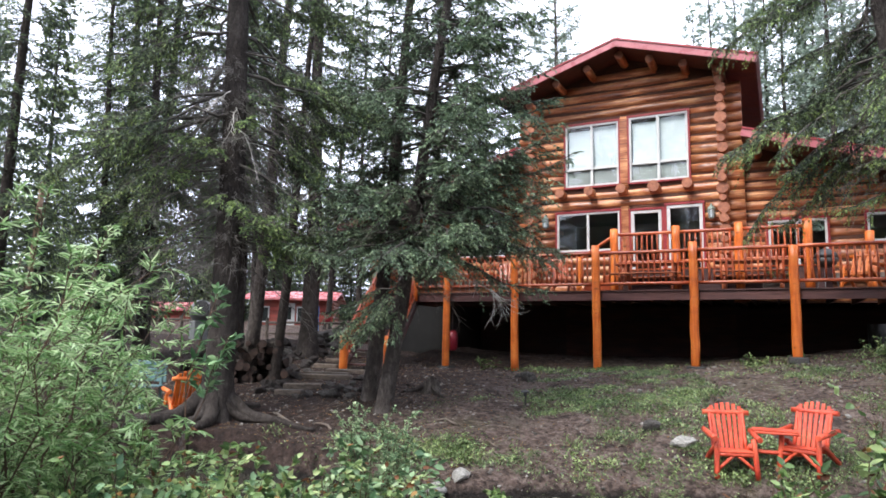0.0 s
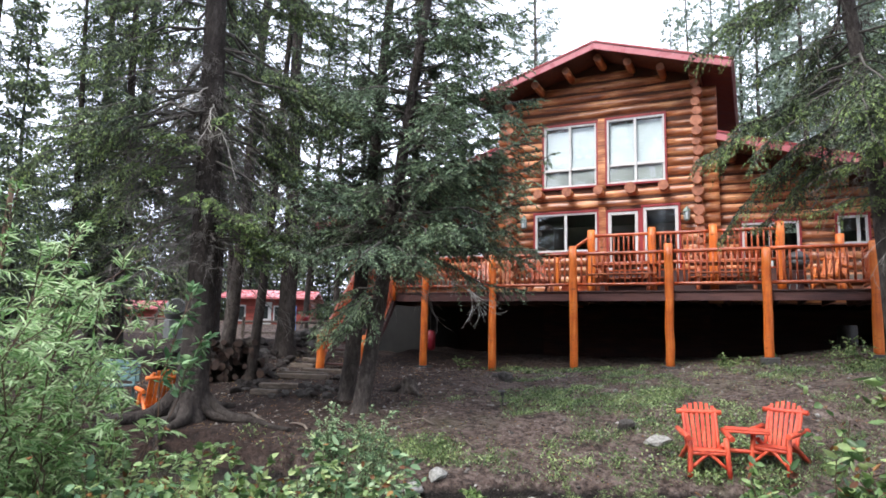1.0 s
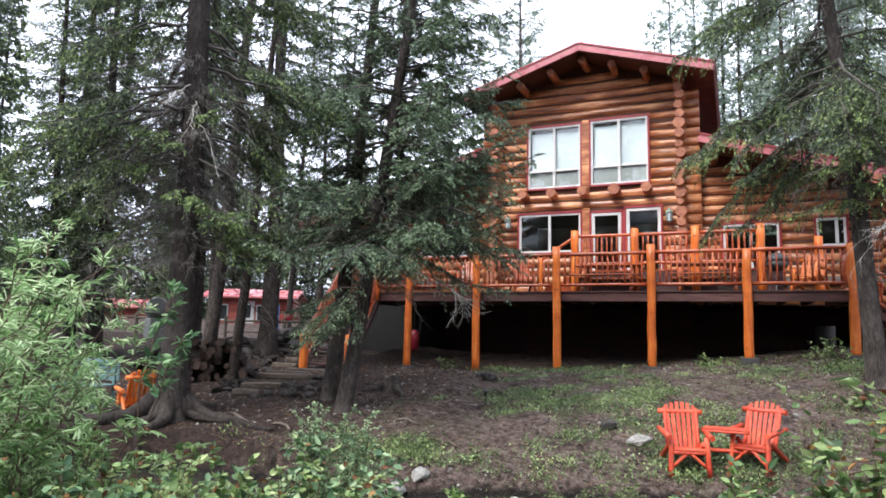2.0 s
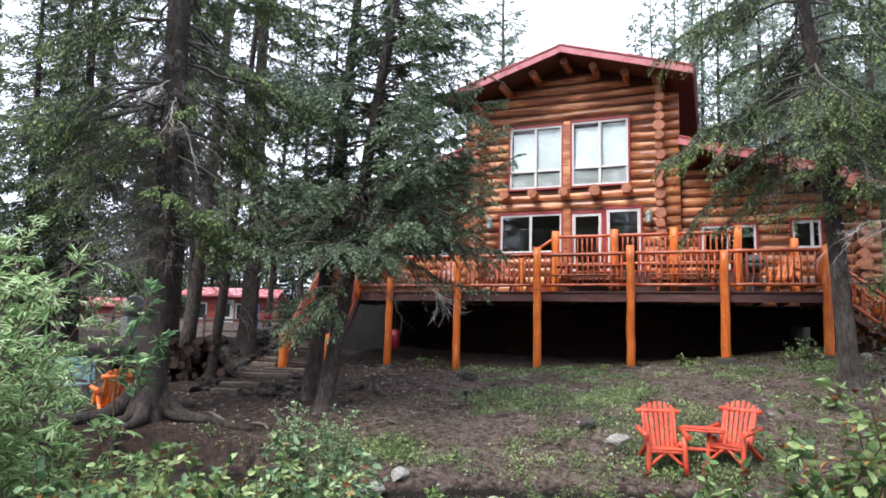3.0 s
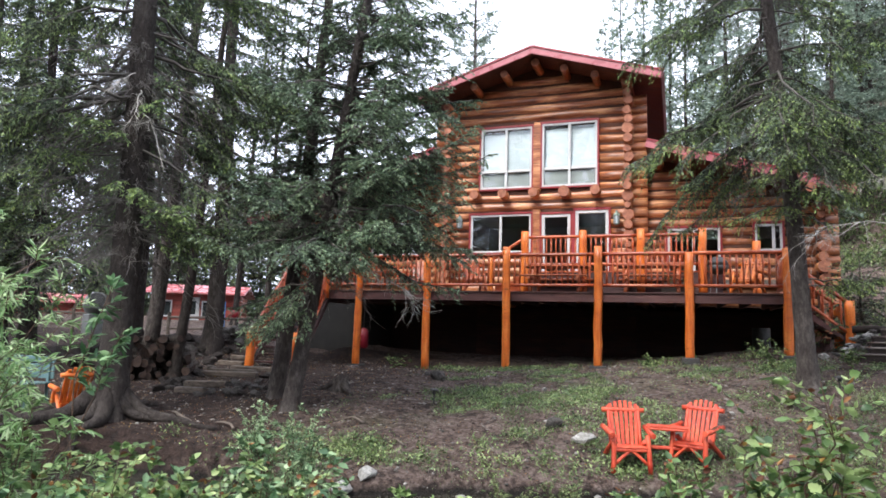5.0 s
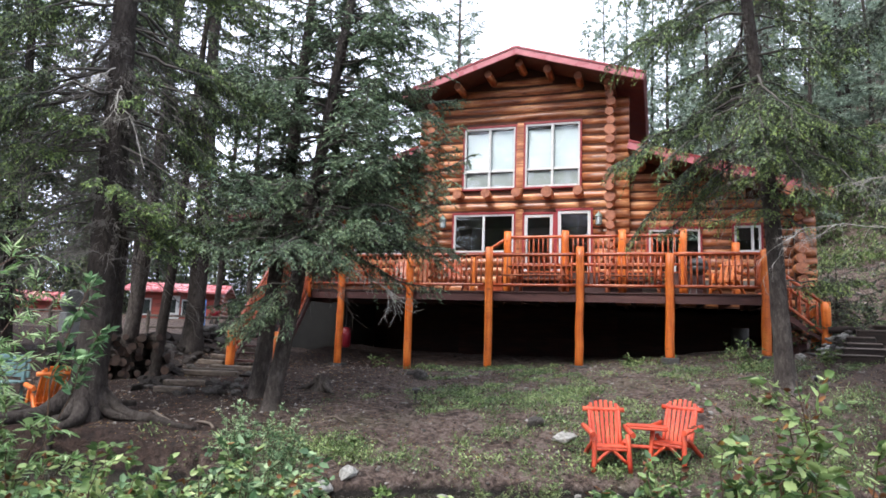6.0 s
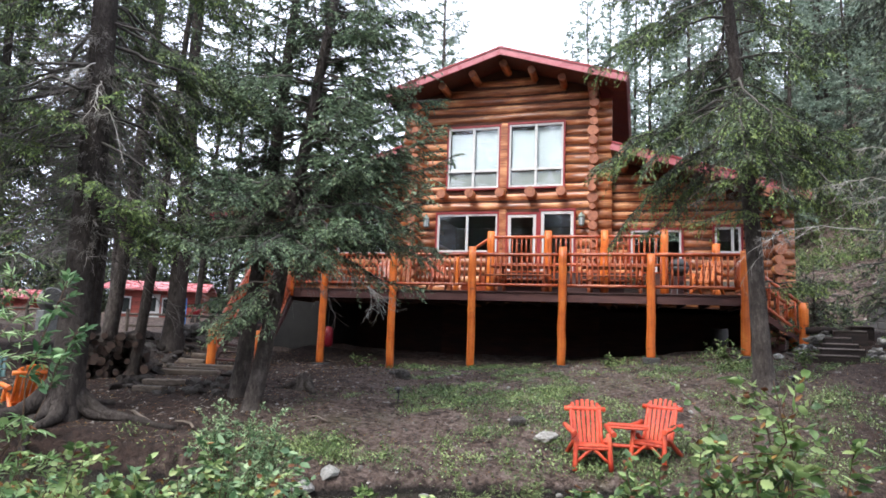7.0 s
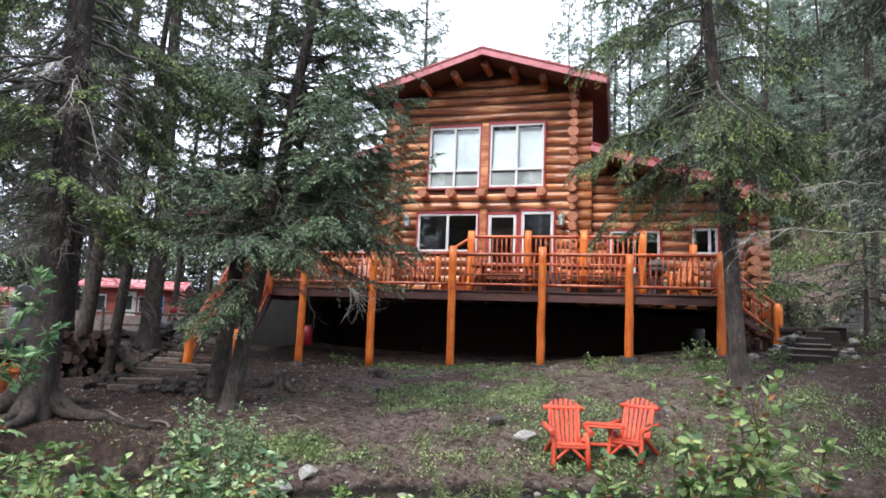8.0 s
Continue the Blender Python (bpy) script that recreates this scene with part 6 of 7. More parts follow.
GLASS_DARK = plain("dark_window_glass", (0.02, 0.025, 0.025), (0.04, 0.045, 0.045), 0.08)
cabin(-28.1, 29.6, 30, 4.6, 4.5, 1.2, 2.35, "small red-brown cabin with a red metal roof")
cabin(-39.5, 27.5, 32, 6.5, 4.5, 0.9, 2.0, "red-roofed shed beyond the fence", False)
sign = thing("sign_board", (-21.29, 27.0, 1.36), "blue and white notice board beside the cabin", "sign")
part("board", Geo().box((-0.25, -0.02, 0.2), (0.25, 0.02, 1.5), 0.01), plain("blue_sign", (0.05, 0.16, 0.42), (0.08, 0.22, 0.5), 0.5), sign)
part("text_bars", Geo().box((-0.15, -0.03, 0.9), (0.15, -0.021, 1.3)), WHITE, sign, "white panel of unreadable writing")
part("sign_post", Geo().box((-0.04, 0.021, -0.4), (0.04, 0.08, 1.4)), PLANK, sign)
buoy = thing("red_ball", (-20.49, 27.0, 1.74), "round red plastic ball on a short post", "ball")
part("ball", Geo().tube([(0, 0, 0.5 + 0.2 * math.cos(k * math.pi / 8)) for k in range(8, -1, -1)], [0.2 * math.sin(k * math.pi / 8) + 0.004 for k in range(8, -1, -1)], 14), RED_PLASTIC, buoy, "", True)
part("stake", Geo().tube([(0, 0, -0.9), (0, 0, 0.31)], 0.05, 8), PLANK, buoy)
drum = thing("mixer_drum", pose(-21.42, 19.62, 1.55, 0, 0, -27), "grey steel drum on a stand, black disc for its shaded mouth", "drum")
part("drum_body", Geo().tube([(-0.7, 0.2, 0.75), (-0.5, 0.1, 0.78), (0.1, 0, 0.85), (0.5, -0.1, 0.95)], [0.30, 0.42, 0.45, 0.33], 16), METAL, drum, "", True)
# solid black disc stands in for the shade inside the drum
part("mouth", Geo().tube([(0.47, -0.09, 0.945), (0.53, -0.11, 0.96)], 0.29, 14), BLACK, drum)
part("stand", Geo().box((-0.5, -0.3, -0.4), (0.3, 0.3, 0.42), 0.03), METAL, drum)


def rail_fence(a, b, n, z, label="weathered split-rail fence beside the path"):
    a, b = Vector((*a, z)), Vector((*b, z))
    d = b - a
    f = thing("rail_fence", a, label, "fence", "rail fences")
    for i in range(n + 1):
        p = d * (i / n)
        part("fence_post", round_bar(p + Vector((0, 0, -0.4)), p + Vector((0, 0, 1.0)), 0.075, 0.9, 8, i, 3), PLANK, f)
    for i in range(n):
        for h in (0.35, 0.8):
            part("rail", round_bar(d * (i / n) + Vector((0, 0, h)), d * ((i + 1) / n) + Vector((0, 0, h + 0.03)), 0.05, 0.9, 8, i * 3, 3), PLANK, f)


rail_fence((-27.5, 18.0), (-20.2, 20.6), 3, 1.2)
rail_fence((-19.4, 21.4), (-15.3, 22.6), 2, 1.15)
pole_x, pole_y = polar(60.0, 18)
up = thing("utility_pole", ground_at(pole_x, pole_y, -0.3), "leaning bare wooden pole among the trees", "pole")
part("shaft", round_bar((0, 0, 0), (0.22, 0.1, 4.9), 0.07, 0.9, 10, 2, 7), wood("bare_pole_wood", (0.10, 0.06, 0.04), (0.20, 0.125, 0.085), (0.30, 0.21, 0.15), 0.7, (9, 9, 0.6)), up, "", True)
teal = thing("garden_bench", ground_at(-10.6, 8.2, -0.05), "faded teal painted bench beside the orange chair", "bench")
TEAL = plain("faded_teal_paint", (0.06, 0.12, 0.125), (0.10, 0.175, 0.175), 0.6)
for i in range(3):
    part("back_slat", Geo().box((-0.6, 0.25, 0.5 + 0.13 * i), (0.6, 0.28, 0.61 + 0.13 * i), 0.008), TEAL, teal)
    part("seat_slat", Geo().box((-0.6, -0.2 + 0.15 * i, 0.42), (0.6, -0.07 + 0.15 * i, 0.45), 0.008), TEAL, teal)
for sx in (-0.5, 0.5):
    part("leg", Geo().box((sx - 0.03, -0.18, 0), (sx + 0.03, -0.12, 0.42), 0.006), TEAL, teal)
    part("leg", Geo().box((sx - 0.03, 0.22, 0), (sx + 0.03, 0.25, 0.88), 0.006), TEAL, teal)

# ---- furniture on the deck ----
def deck_table(x, y, yaw):
    t = thing("picnic_table", pose(x, y, DECK + 0.012, 0, 0, yaw), "orange-red stained log picnic table with benches", "table", "deck tables")
    for i in range(5):
        part("top_plank", Geo().box((-0.9, -0.37 + 0.15 * i, 0.72), (0.9, -0.23 + 0.15 * i, 0.76), 0.01), BENCH, t)
    for s in (-1, 1):
        for k in (0, 1):
            part("bench_plank", Geo().box((-0.9, s * 0.72 - 0.13 + 0.135 * k, 0.42), (0.9, s * 0.72 - 0.005 + 0.135 * k, 0.46), 0.01), BENCH, t)
        for e in (-0.65, 0.65):
            part("leg", round_bar((e, s * 0.62, 0), (e, s * 0.22, 0.72), 0.05, 1, 8, 3), BENCH, t, "", True)
    for e in (-0.65, 0.65):
        part("cross_beam", round_bar((e, -0.85, 0.38), (e, 0.85, 0.38), 0.045, 1, 8, 5), BENCH, t, "", True)


deck_table(-3.1, 18.25, 0)
deck_table(-0.6, 18.3, 2)
garden_chair(pose(-5.6, 18.3, DECK + 0.012, 0, 0, 30), RAIL, "red-orange log chair on the deck")
garden_chair(pose(1.75, 18.4, DECK + 0.012, 0, 0, -25), POST, "orange log chair at the corner of the deck")
garden_chair(pose(-7.4, 18.5, DECK + 0.012, 0, 0, 10), RAIL, "red-orange log chair on the deck")
planter = thing("planter_box", (0.05, 18.1, DECK + 0.012), "weathered planter box with yellow flowers on the deck", "planter")
part("box", Geo().box((-0.4, -0.16, 0), (0.4, 0.16, 0.3), 0.012), PLANK, planter)
grill = thing("kettle_grill", (1.05, 18.5, DECK + 0.012), "black kettle grill on thin legs", "grill")
part("bowl", Geo().tube([(0, 0, 0.55), (0, 0, 0.62), (0, 0, 0.78)], [0.10, 0.22, 0.28], 16), BLACK, grill, "", True)
part("lid", Geo().tube([(0, 0, 0.785), (0, 0, 0.9), (0, 0, 1.0), (0, 0, 1.03)], [0.28, 0.24, 0.12, 0.03], 16), BLACK, grill, "", True)
for a in (0.3, 2.4, 4.5):
    part("leg", Geo().tube([(0.14 * math.cos(a), 0.14 * math.sin(a), 0.6), (0.28 * math.cos(a), 0.28 * math.sin(a), 0)], 0.012, 6), METAL, grill)

# ---- shrubs, saplings and ground cover ----
PLAIN_RIM = ((0.22, 0.40, 0), (0.60, 0.42, 0.03))
TOOTHED_RIM = ((0.12, 0.22, 0), (0.30, 0.46, 0), (0.38, 0.36, 0.01), (0.55, 0.48, 0.03), (0.62, 0.33, 0.04), (0.80, 0.27, 0.08))


def leaves(base, way, face, length, width, fold=0.3, half=PLAIN_RIM):
    """Pointed leaves, folded along the midrib; half: the rim of one side as (along, across, drop)."""
    way = unit(way)
    side = unit(np.cross(way, face))
    nrm = np.cross(side, way)
    L, W = length[:, None], width[:, None]
    m = base + way * L * 0.45 - nrm * W * fold
    tip = base + way * L - nrm * L * 0.16
    rim = [base + way * L * a + side * W * b - nrm * L * c for a, b, c in (*half, *[(a, -b, c) for a, b, c in half[::-1]])]
    k = len(half)
    V = np.stack([base, *rim[:k], tip, *rim[k:], m], 1).reshape(-1, 3)
    n = 2 * k + 2
    i = np.arange(len(base))[:, None] * (n + 1)
    F = np.concatenate([i + np.array([[j, (j + 1) % n, n]]) for j in range(n)])
    return V, F


def shrub(name, at, label, seed, stems, height, spread, leaf, wide, per_shoot, mat, shoots=7, droop=0.25, stem_r=0.006, dry=0.0, category="shrub", lean=(0, 0), base_r=0.12, shoot_len=0.38, low=0.25, up=0.25, leaf_drop=-0.15, half=PLAIN_RIM, least=0.6):
    """Stems from one root, side shoots along them, leaves along the shoots; least: the shortest stem's share of the height."""
    q = np.random.default_rng(seed)
    s = thing(name, at, label, category)
    yaw = q.uniform(0, 6.283, stems)
    b = np.stack([np.cos(yaw) * base_r * q.uniform(0, 1, stems), np.sin(yaw) * base_r * q.uniform(0, 1, stems), np.full(stems, -0.05)], -1)
    out = spread * q.uniform(0.1, 1, stems) ** 0.6
    hgt = height / (1 - 0.35 * droop) * q.uniform(least, 1.03, stems) * (1 - 0.25 * (out / spread) ** 2)
    f = np.linspace(0, 1, 8)
    P = b[:, None] + np.stack([np.cos(yaw)[:, None] * out[:, None] * f ** 1.5 + lean[0] * f, np.sin(yaw)[:, None] * out[:, None] * f ** 1.5 + lean[1] * f, hgt[:, None] * (f - droop * 0.35 * f ** 3)], -1)
    P[:, 1:] += q.normal(0, 0.018 * height, P[:, 1:].shape)
    V1, F1 = tubes(P, stem_r * np.linspace(1.5, 0.4, 8)[None].repeat(stems, 0), 5)
    S0, SD = along(P, low + (0.99 - low) * (np.arange(shoots) + q.uniform(0, 1, (stems, shoots))) / shoots)
    sl = shoot_len * height * q.uniform(0.35, 1.0, (stems, shoots)) * 0.5
    w = unit(SD * 0.7 + q.normal(0, 0.6, SD.shape) + np.array([0, 0, up]))
    SP = np.stack([S0, S0 + w * (sl * 0.5)[..., None], S0 + w * sl[..., None] + np.array([0, 0, -droop]) * sl[..., None]], 2).reshape(-1, 3, 3)
    V2, F2 = tubes(SP, np.full((len(SP), 3), stem_r * 0.55) * np.array([1, 0.7, 0.35]), 3)
    stuff(part("stem_wood", fast_mesh("stem_wood", np.concatenate([V1, V2]), np.concatenate([F1, F2 + len(V1)]), STEM), STEM, s))
    n = len(SP)
    t = np.clip((np.arange(per_shoot) + q.uniform(0.2, 0.8, (n, per_shoot))) / per_shoot, 0, 1)
    base, D = along(SP, t)
    sgn = np.where((np.arange(per_shoot) % 2)[None, :, None], 1.0, -1.0)
    sd = unit(np.cross(D, np.array([0, 0, 1.0]) + q.normal(0, 0.3, D.shape))) * sgn
    way = unit(D * q.uniform(0.4, 1.1, (*t.shape, 1)) + sd * 0.85 + np.array([0, 0, leaf_drop]) + q.normal(0, 0.25, D.shape))
    face = unit(np.array([0, 0, 1.0]) + q.normal(0, 0.55, D.shape))
    base, way, face = (a.reshape(-1, 3) for a in (base, way, face))
    ln, wd = leaf * q.uniform(0.55, 1.25, len(base)), wide * q.uniform(0.7, 1.2, len(base))
    pick = q.uniform(0, 1, len(base)) < dry
    V, F = leaves(base[~pick], way[~pick], face[~pick], ln[~pick], wd[~pick], half=half)
    stuff(part("foliage", fast_mesh("foliage", V, F, mat), mat, s))
    if pick.any():
        V, F = leaves(base[pick], way[pick], face[pick], ln[pick] * 0.8, wd[pick] * 0.7, 0.4)
        part("dry_foliage", fast_mesh("dry_foliage", V, F, DRY_LEAF), DRY_LEAF, s, "withered brown leaves")
    return s


def bank(yaw, dist, dz=0.0):
    x, y = polar(yaw, dist)
    return (x, y, float(land(x, y)) + dz)


# willow on the near bank, three clumps
shrub("willow_shrub", bank(62.5, 5.0), "lush willow shrub with narrow bright green leaves", 1, 60, 2.65, 1.1, 0.082, 0.0145, 19, WILLOW, shoots=19, droop=0.3, shoot_len=0.24, base_r=0.5, stem_r=0.006, low=0.12)
shrub("willow_shrub", bank(69, 4.6), "lush willow shrub with narrow bright green leaves", 2, 46, 2.6, 1.1, 0.082, 0.0145, 19, WILLOW, shoots=19, droop=0.3, shoot_len=0.24, base_r=0.5, stem_r=0.006, low=0.12)
shrub("willow_shrub", bank(57.5, 5.3), "willow shrub with narrow leaves at the water's edge", 3, 32, 1.62, 0.62, 0.08, 0.0145, 18, WILLOW, shoots=15, droop=0.3, shoot_len=0.26, base_r=0.3, stem_r=0.006, low=0.12)
shrub("willow_shrub", bank(53.0, 4.4), "willow shrub with narrow leaves at the water's edge", 5, 22, 1.3, 0.6, 0.08, 0.0145, 16, WILLOW, shoots=12, droop=0.3, shoot_len=0.28, base_r=0.3, stem_r=0.005, low=0.12)
shrub("willow_shoot", bank(52.4, 4.6), "single arching willow shoot with oval leaves", 4, 2, 2.15, 0.10, 0.085, 0.034, 8, BROAD_BLUE, shoots=10, droop=0.1, shoot_len=0.16, base_r=0.06, lean=(0.38, 0.40), low=0.7, least=0.9)
# broad-leaved plants low on the left
q = random.Random(77)
for i in range(14):
    yaw, dist = 36.5 + 1.3 * i + q.uniform(-0.6, 0.6), (3.5, 4.1, 3.8)[i % 3] + q.uniform(-0.15, 0.15)
    top = 1.0 if yaw < 40 else 1.1
    shrub("broadleaf_shrub", bank(yaw, dist), "low broad-leaved shrub with light green and a few brown leaves", 20 + i, 10, top * q.uniform(0.88, 1.06), 0.36, 0.062, 0.043, 8, BROAD if i % 3 else BROAD_BLUE, shoots=8, dry=q.choice((0.03, 0.08, 0.14)), shoot_len=0.32, stem_r=0.005)
for i in range(7):
    yaw, dist = 30.6 + 1.0 * i + q.uniform(-0.4, 0.4), (4.0, 3.6, 4.3)[i % 3]
    shrub("broadleaf_shrub", bank(yaw, dist), "low broad-leaved shrub with light green and a few brown leaves", 220 + i, 11, q.uniform(0.98, 1.14), 0.36, 0.058, 0.041, 8, BROAD if i % 2 else BUSH, shoots=8, dry=0.1, shoot_len=0.34, stem_r=0.004)
# small-leaved bushes by the water
shrub("leafy_bush", bank(32.4, 7.7), "dense small-leaved bush on the creek bank", 31, 44, 1.66, 0.34, 0.040, 0.024, 14, BUSH, shoots=15, shoot_len=0.26, base_r=0.26)
shrub("leafy_bush", bank(35.6, 7.1), "low grey-green bush on the creek bank", 32, 22, 0.85, 0.45, 0.05, 0.028, 11, BUSH, shoots=11, shoot_len=0.30, base_r=0.3)
shrub("leafy_bush", bank(39.5, 6.9), "low grey-green bush on the creek bank", 33, 26, 1.05, 0.6, 0.055, 0.028, 11, BROAD_BLUE, shoots=11, shoot_len=0.30, base_r=0.3, dry=0.05)
for i, (yaw, dist, h) in enumerate(((42, 6.4, 0.95), (45, 6.6, 1.05), (48, 6.2, 1.0), (51, 6.6, 1.05), (34, 6.6, 0.9), (38, 6.2, 0.85))):
    shrub("creek_shrub", bank(yaw, dist), "low tangled shrub beside the dark water", 100 + i, 20, h, 0.6, 0.06, 0.034, 9, BROAD_BLUE if i % 2 else BROAD, shoots=9, shoot_len=0.34, base_r=0.3, dry=0.06)
# single leafy weeds at the edge of the bank
for i, (yaw, dist, h) in enumerate(((21.6, 6.6, 0.95), (18.3, 6.5, 0.9), (24.5, 6.8, 0.85), (15.0, 6.7, 0.8), (10.5, 6.3, 0.85))):
    shrub("bank_weed", bank(yaw, dist), "yellow-green broad-leaved weed at the edge of the bank", 140 + i, 5, h, 0.2, 0.10, 0.05, 6, BROAD, shoots=4, shoot_len=0.3, low=0.55, stem_r=0.004)
shrub("feathery_weed", bank(9.6, 8.75), "sparse pale green weed beside the chairs", 35, 16, 0.85, 0.36, 0.045, 0.014, 10, HERB, shoots=9, shoot_len=0.34, stem_r=0.003)
shrub("feathery_weed", bank(13.5, 8.6), "sparse pale green weed on the bank", 36, 12, 0.6, 0.36, 0.045, 0.014, 10, HERB, shoots=9, shoot_len=0.34, stem_r=0.003)
# saplings close to the camera on the right
for i, (yaw, dist, h, st, seed) in enumerate(((-8.9, 2.7, 1.74, 1, 61), (-11.1, 2.75, 1.48, 2, 62), (-13.6, 2.75, 1.12, 1, 63), (-4.4, 2.9, 1.36, 4, 64), (-1.2, 3.0, 1.27, 5, 65), (-17.0, 2.6, 1.18, 3, 66), (-8.4, 2.5, 1.32, 4, 67), (-12.4, 2.5, 1.16, 3, 68), (1.6, 3.1, 1.24, 5, 69), (-6.0, 2.6, 1.38, 4, 75), (-19.5, 2.4, 1.16, 3, 70), (-10.0, 2.9, 1.3, 2, 76))):
    shrub("sapling", bank(yaw, dist), "thin sapling with serrated green leaves, some browned", seed, st + 1, h * (1.25 if st < 3 else 1.12 if yaw < -5 else 1.0), 0.16, 0.052, 0.035, 8, SAPLING, shoots=10, dry=0.16, half=TOOTHED_RIM, shoot_len=0.24, stem_r=0.005, category="sapling", low=0.55, base_r=0.05, leaf_drop=-0.12, droop=0.12, up=0.05, least=0.82)
shrub("broad_weed", ground_at(1.80, 13.1), "pale broad-leaved weed at the foot of the spruce", 79, 7, 0.34, 0.30, 0.17, 0.075, 4, HERB, shoots=2, shoot_len=0.4, stem_r=0.005, base_r=0.05, low=0.3, category="weed")
shrub("yellow_flowers", (0.05, 18.1, DECK + 0.3), "yellow flowers and leaves in the planter", 71, 14, 0.35, 0.3, 0.06, 0.03, 5, HERB, shoots=4, category="flowers", base_r=0.3)
for i, (x, y, h) in enumerate(((-7.3, 16.9, 0.5), (2.0, 15.5, 0.75), (1.75, 16.3, 0.8), (-0.6, 16.6, 0.35), (3.4, 15.8, 0.5), (5.6, 16.9, 0.7), (6.3, 18.2, 0.9))):
    shrub("weed", ground_at(x, y), "leafy weed growing by the deck", 80 + i, 8, h, 0.3, 0.07, 0.04, 6, HERB, shoots=5, shoot_len=0.4, stem_r=0.003)


# ground herbs: small leaves in patches over the yard
def cover(name, n, area, seed, thresh, leaf, mat, label, clump=6, tall=0.05, extra=None, wide=0.55, lift=(0.1, 1.3), spread=0.035):
    q = np.random.default_rng(seed)
    x, y = q.uniform(area[0], area[1], n), q.uniform(area[2], area[3], n)
    m = sum(np.sin(x * a + y * b + c) for a, b, c in ((1.1, 0.7, 1), (-0.8, 1.7, 2), (2.3, 1.1, 3), (0.6, -2.6, 4), (3.9, -1.2, 5), (-2.9, 3.6, 0.5), (5.7, 4.1, 2.2), (-6.3, 5.2, 0.9))) / 6
    keep = m + (extra(x, y) if extra else 0) > thresh + q.uniform(-0.36, 0.36, n)
    keep &= (land(x, y) > -0.32) | (y < 6)
    x, y = x[keep], y[keep]
    c = np.repeat(np.stack([x, y, 0 * x], -1), clump, 0) + q.normal(0, spread, (len(x) * clump, 3)) * np.array([1, 1, 0])
    c[:, 2] = land(c[:, 0], c[:, 1]) + rough_noise(c[:, 0], c[:, 1]) + q.uniform(0, tall, len(c))
    a = q.uniform(0, 6.283, len(c))
    way = np.stack([np.cos(a), np.sin(a), q.uniform(*lift, len(c))], -1)
    face = unit(np.array([0, 0, 1.0]) + q.normal(0, 0.4, c.shape))
    V, F = blades(c, way, face, leaf * q.uniform(0.5, 1.4, len(c)), leaf * wide * q.uniform(0.6, 1.2, len(c)))
    return tagged(part(name, fast_mesh(name, V, F, mat), mat), label, "plants", kind="stuff")


def yard_patches(x, y):
    """More green between the deck and the chairs, a bare track across the middle, bare soil under the spruces."""
    track = np.exp(-((y - (9.95 - 0.12 * (x + 3))) / 0.55) ** 2) * 0.9 * (x < -0.8)
    shade = 1.2 * step01(16.2, 17.2, y) + 0.14 * step01(12.6, 13.4, y) * step01(17.2, 16.6, y)
    mound = 0.55 * np.exp(-((x + 2.2) ** 2 / 5.0 + (y - 11.8) ** 2 / 1.2)) + 0.45 * np.exp(-((x + 3.7) ** 2 / 1.6 + (y - 8.95) ** 2 / 0.14)) + 0.25 * np.exp(-((x + 1.4) ** 2 / 1.2 + (y - 9.4) ** 2 / 0.3))
    return 0.30 - track - 0.85 * step01(-4.2, -5.6, x) * step01(9.3, 9.8, y) - shade + mound + 0.2 * step01(-3.6, -2.0, x) * np.exp(-((y - 16.8) / 0.5) ** 2)


def scatter(name, n, area, seed, lo, hi, mat, label):
    """Small stones and clods: eight-sided lumps half sunk in the soil."""
    q = np.random.default_rng(seed)
    x, y = q.uniform(area[0], area[1], n), q.uniform(area[2], area[3], n)
    z = land(x, y) + rough_noise(x, y)
    r = lo * (hi / lo) ** (q.uniform(0, 1, n) ** 2.2)
    o = np.array([[1, 0, 0], [0, 1, 0], [-1, 0, 0], [0, -1, 0], [0, 0, 0.65], [0, 0, -0.6]])
    a = q.uniform(0, 6.283, n)
    c, s = np.cos(a)[:, None], np.sin(a)[:, None]
    k = o[None] * q.uniform(0.6, 1.3, (n, 6, 1)) + q.normal(0, 0.12, (n, 6, 3))
    V = np.stack([k[..., 0] * c - k[..., 1] * s, k[..., 0] * s + k[..., 1] * c, k[..., 2]], -1) * r[:, None, None] + np.stack([x, y, z + 0.15 * r], -1)[:, None]
    tri = np.array([[0, 1, 4], [1, 2, 4], [2, 3, 4], [3, 0, 4], [1, 0, 5], [2, 1, 5], [3, 2, 5], [0, 3, 5]])
    F = (np.arange(n)[:, None, None] * 6 + tri[None]).reshape(-1, 3)
    return tagged(part(name, fast_mesh(name, V.reshape(-1, 3), F, mat), mat), label, "stones", kind="stuff")


PEBBLE = leafy("mixed_pebbles", (0.06, 0.053, 0.048), (0.14, 0.125, 0.113), (0.30, 0.275, 0.25), 0.85, 0.0)
CLOD = leafy("soil_clods", (0.015, 0.010, 0.008), (0.045, 0.030, 0.024), (0.11, 0.08, 0.066), 0.95, 0.0)
HERB_DARK = leafy("dark_herb_leaves", (0.034, 0.060, 0.024), (0.11, 0.175, 0.068), (0.33, 0.42, 0.19), 0.38, 0.25)
cover("ground_herbs", 15000, (-6, 5.5, 8.8, 18.2), 5, 0.56, 0.046, HERB_DARK, "patches of low dark green herbs on the soil", clump=11, tall=0.05, extra=yard_patches, spread=0.085)
cover("deck_herbs", 750, (-6.9, 2.2, 15.6, 18.2), 26, 0.30, 0.075, HERB, "leafy light green herbs along the foot of the deck", clump=9, tall=0.09, spread=0.11)
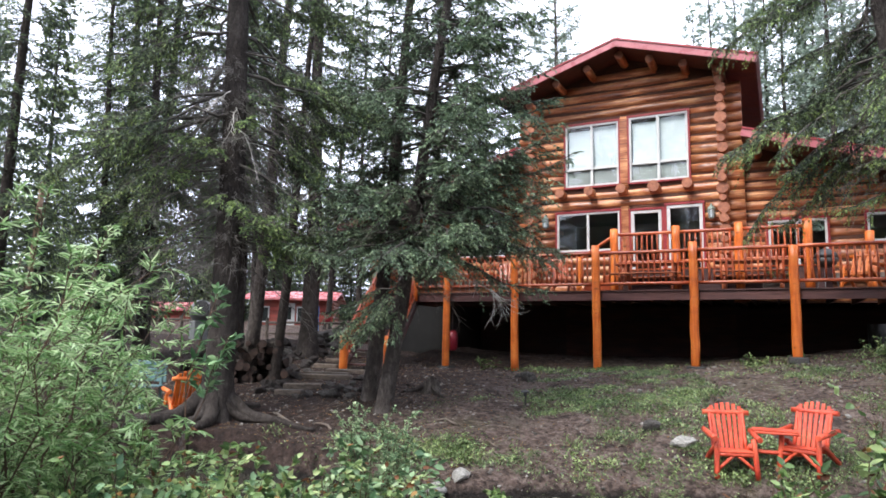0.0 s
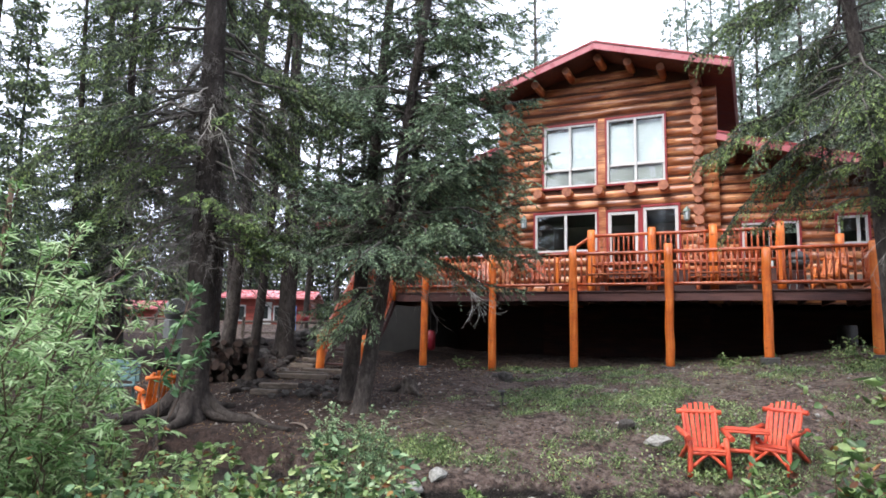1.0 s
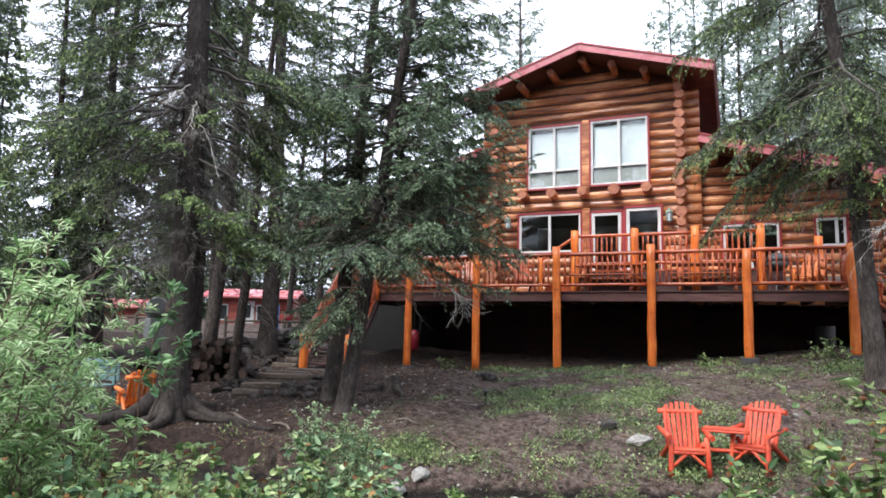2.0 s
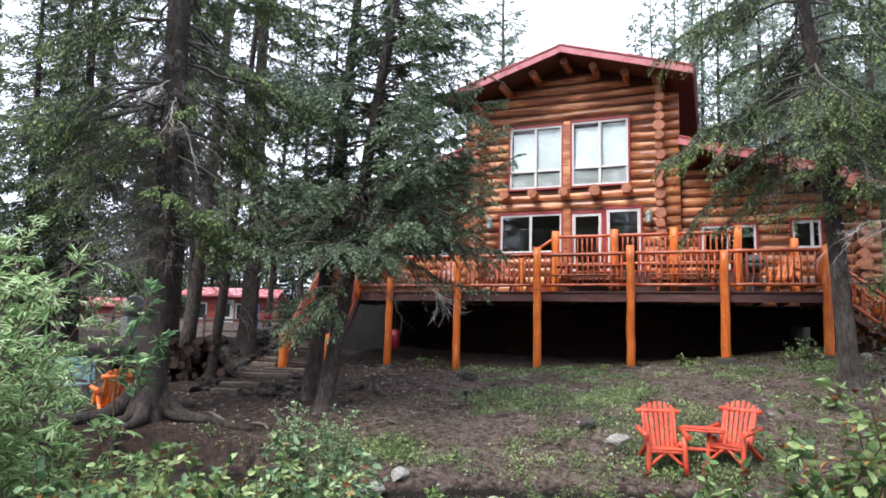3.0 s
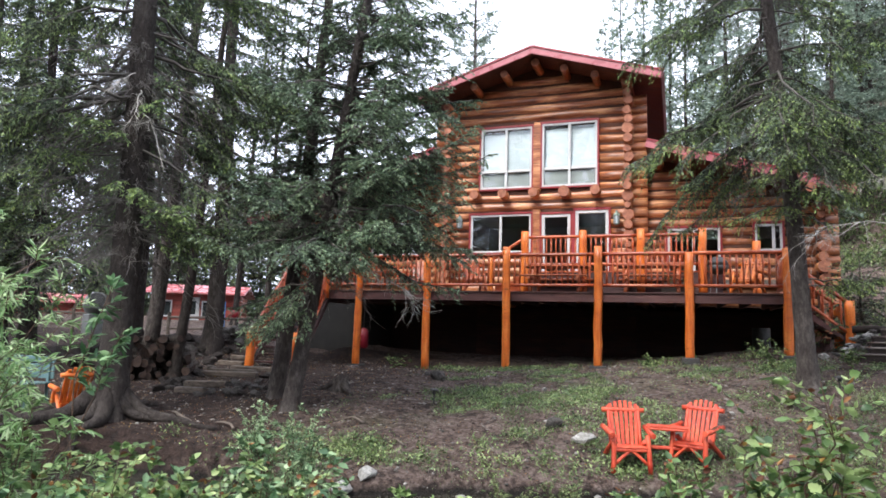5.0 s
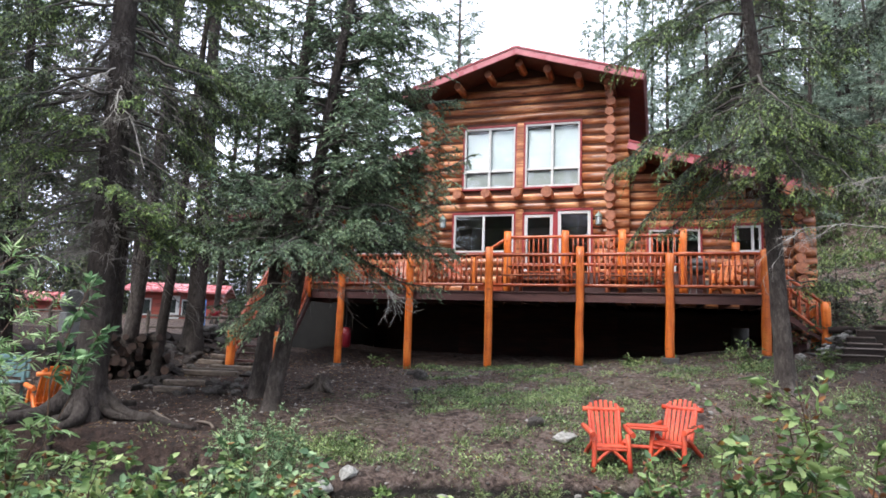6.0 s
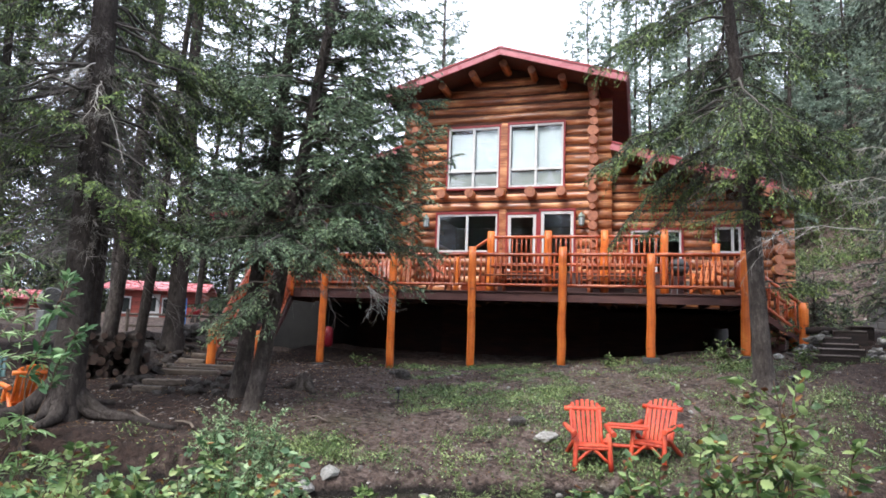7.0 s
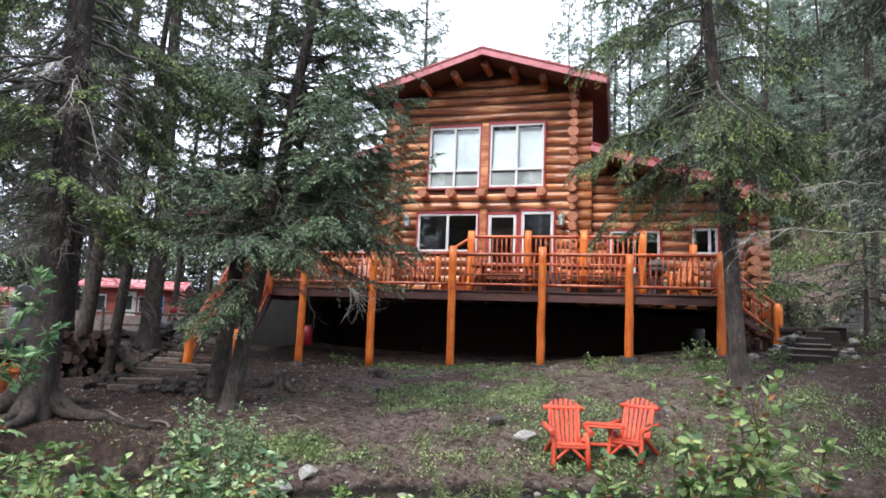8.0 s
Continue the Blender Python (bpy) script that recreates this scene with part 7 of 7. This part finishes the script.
cover("small_herbs", 9000, (-6, 5.5, 8.8, 18.2), 25, 0.36, 0.034, HERB, "tiny light green herbs scattered on the soil", clump=4, tall=0.03, extra=yard_patches, spread=0.06)
cover("grass_tufts", 6500, (-5.5, 5.5, 8.8, 17.2), 15, 0.40, 0.085, GRASS, "thin tufts of short grass on the soil", clump=7, tall=0.01, extra=yard_patches, wide=0.10, lift=(0.8, 3.0), spread=0.025)
cover("bank_herbs", 5000, (-8.5, 4, 7.0, 10.2), 6, 0.25, 0.055, HERB, "low weeds along the edge of the bank", clump=8, tall=0.16, extra=lambda x, y: 0.3 - 0.9 * np.abs(y * CU - x * SU - 9.7))
cover("seedlings", 4500, (-6, 2.6, 8.6, 17.4), 27, 0.12, 0.032, HERB, "single pale green seedlings on the bare soil", clump=3, tall=0.025, spread=0.12)
cover("leaf_litter", 11000, (-13, 6, 8, 19), 7, -0.35, 0.035, DRY_LEAF, "scattered brown leaf litter and chips", clump=2, tall=0.006, lift=(-0.1, 0.3))
cover("bark_chips", 17000, (-13, 6, 8, 18), 8, -0.45, 0.042, CHIP, "pale bark chips and twigs scattered on the soil", clump=2, tall=0.006, wide=0.25, lift=(-0.1, 0.25), spread=0.1)
cover("slope_herbs", 900, (4.8, 14, 19.5, 32), 19, 0.25, 0.11, HERB, "weeds on the bare bank above the sleeper steps", clump=9, tall=0.15, wide=0.4, spread=0.12)
scatter("slope_stones", 700, (4.8, 12, 20.5, 34), 35, 0.03, 0.16, PEBBLE, "stones on the bare bank above the sleeper steps")
cover("slope_grass", 5500, (4.5, 18, 31, 46), 9, -0.5, 0.19, HERB, "rough bright grass and herbs on the slope", clump=7, tall=0.2, wide=0.3)

# pale exposed roots and sticks on the bank
for i, (x, y, yaw, ln, r) in enumerate(((-6.6, 8.9, 160, 0.7, 0.022), (-6.2, 9.2, 60, 0.5, 0.02), (-7.4, 8.8, 150, 1.1, 0.035), (-4.9, 10.1, 165, 0.6, 0.02), (-3.9, 9.5, 175, 0.5, 0.014), (1.6, 9.7, 172, 1.6, 0.02))):
    c, s = math.cos(radians(yaw)), math.sin(radians(yaw))
    pts = [(x + c * ln * k / 5, y + s * ln * k / 5 + 0.05 * math.sin(k * 1.7 + i), float(land(x + c * ln * k / 5, y + s * ln * k / 5)) + r * 0.6 + 0.05 * math.sin(k * 0.9)) for k in range(6)]
    ob = part("fallen_stick", Geo().tube(pts, [r * (1.1 - 0.12 * k) for k in range(6)], 7), PLANK, smooth=True)
    tagged(ob, "pale bare root or stick lying on the soil", "stick", "sticks on the bank")


scatter("pebbles", 6000, (-12.5, 6, 8.4, 18.0), 31, 0.008, 0.05, PEBBLE, "small grey stones scattered on the soil")
scatter("soil_clods", 6000, (-12.5, 6, 8.2, 18.0), 32, 0.010, 0.04, CLOD, "dark crumbs and clods of soil")
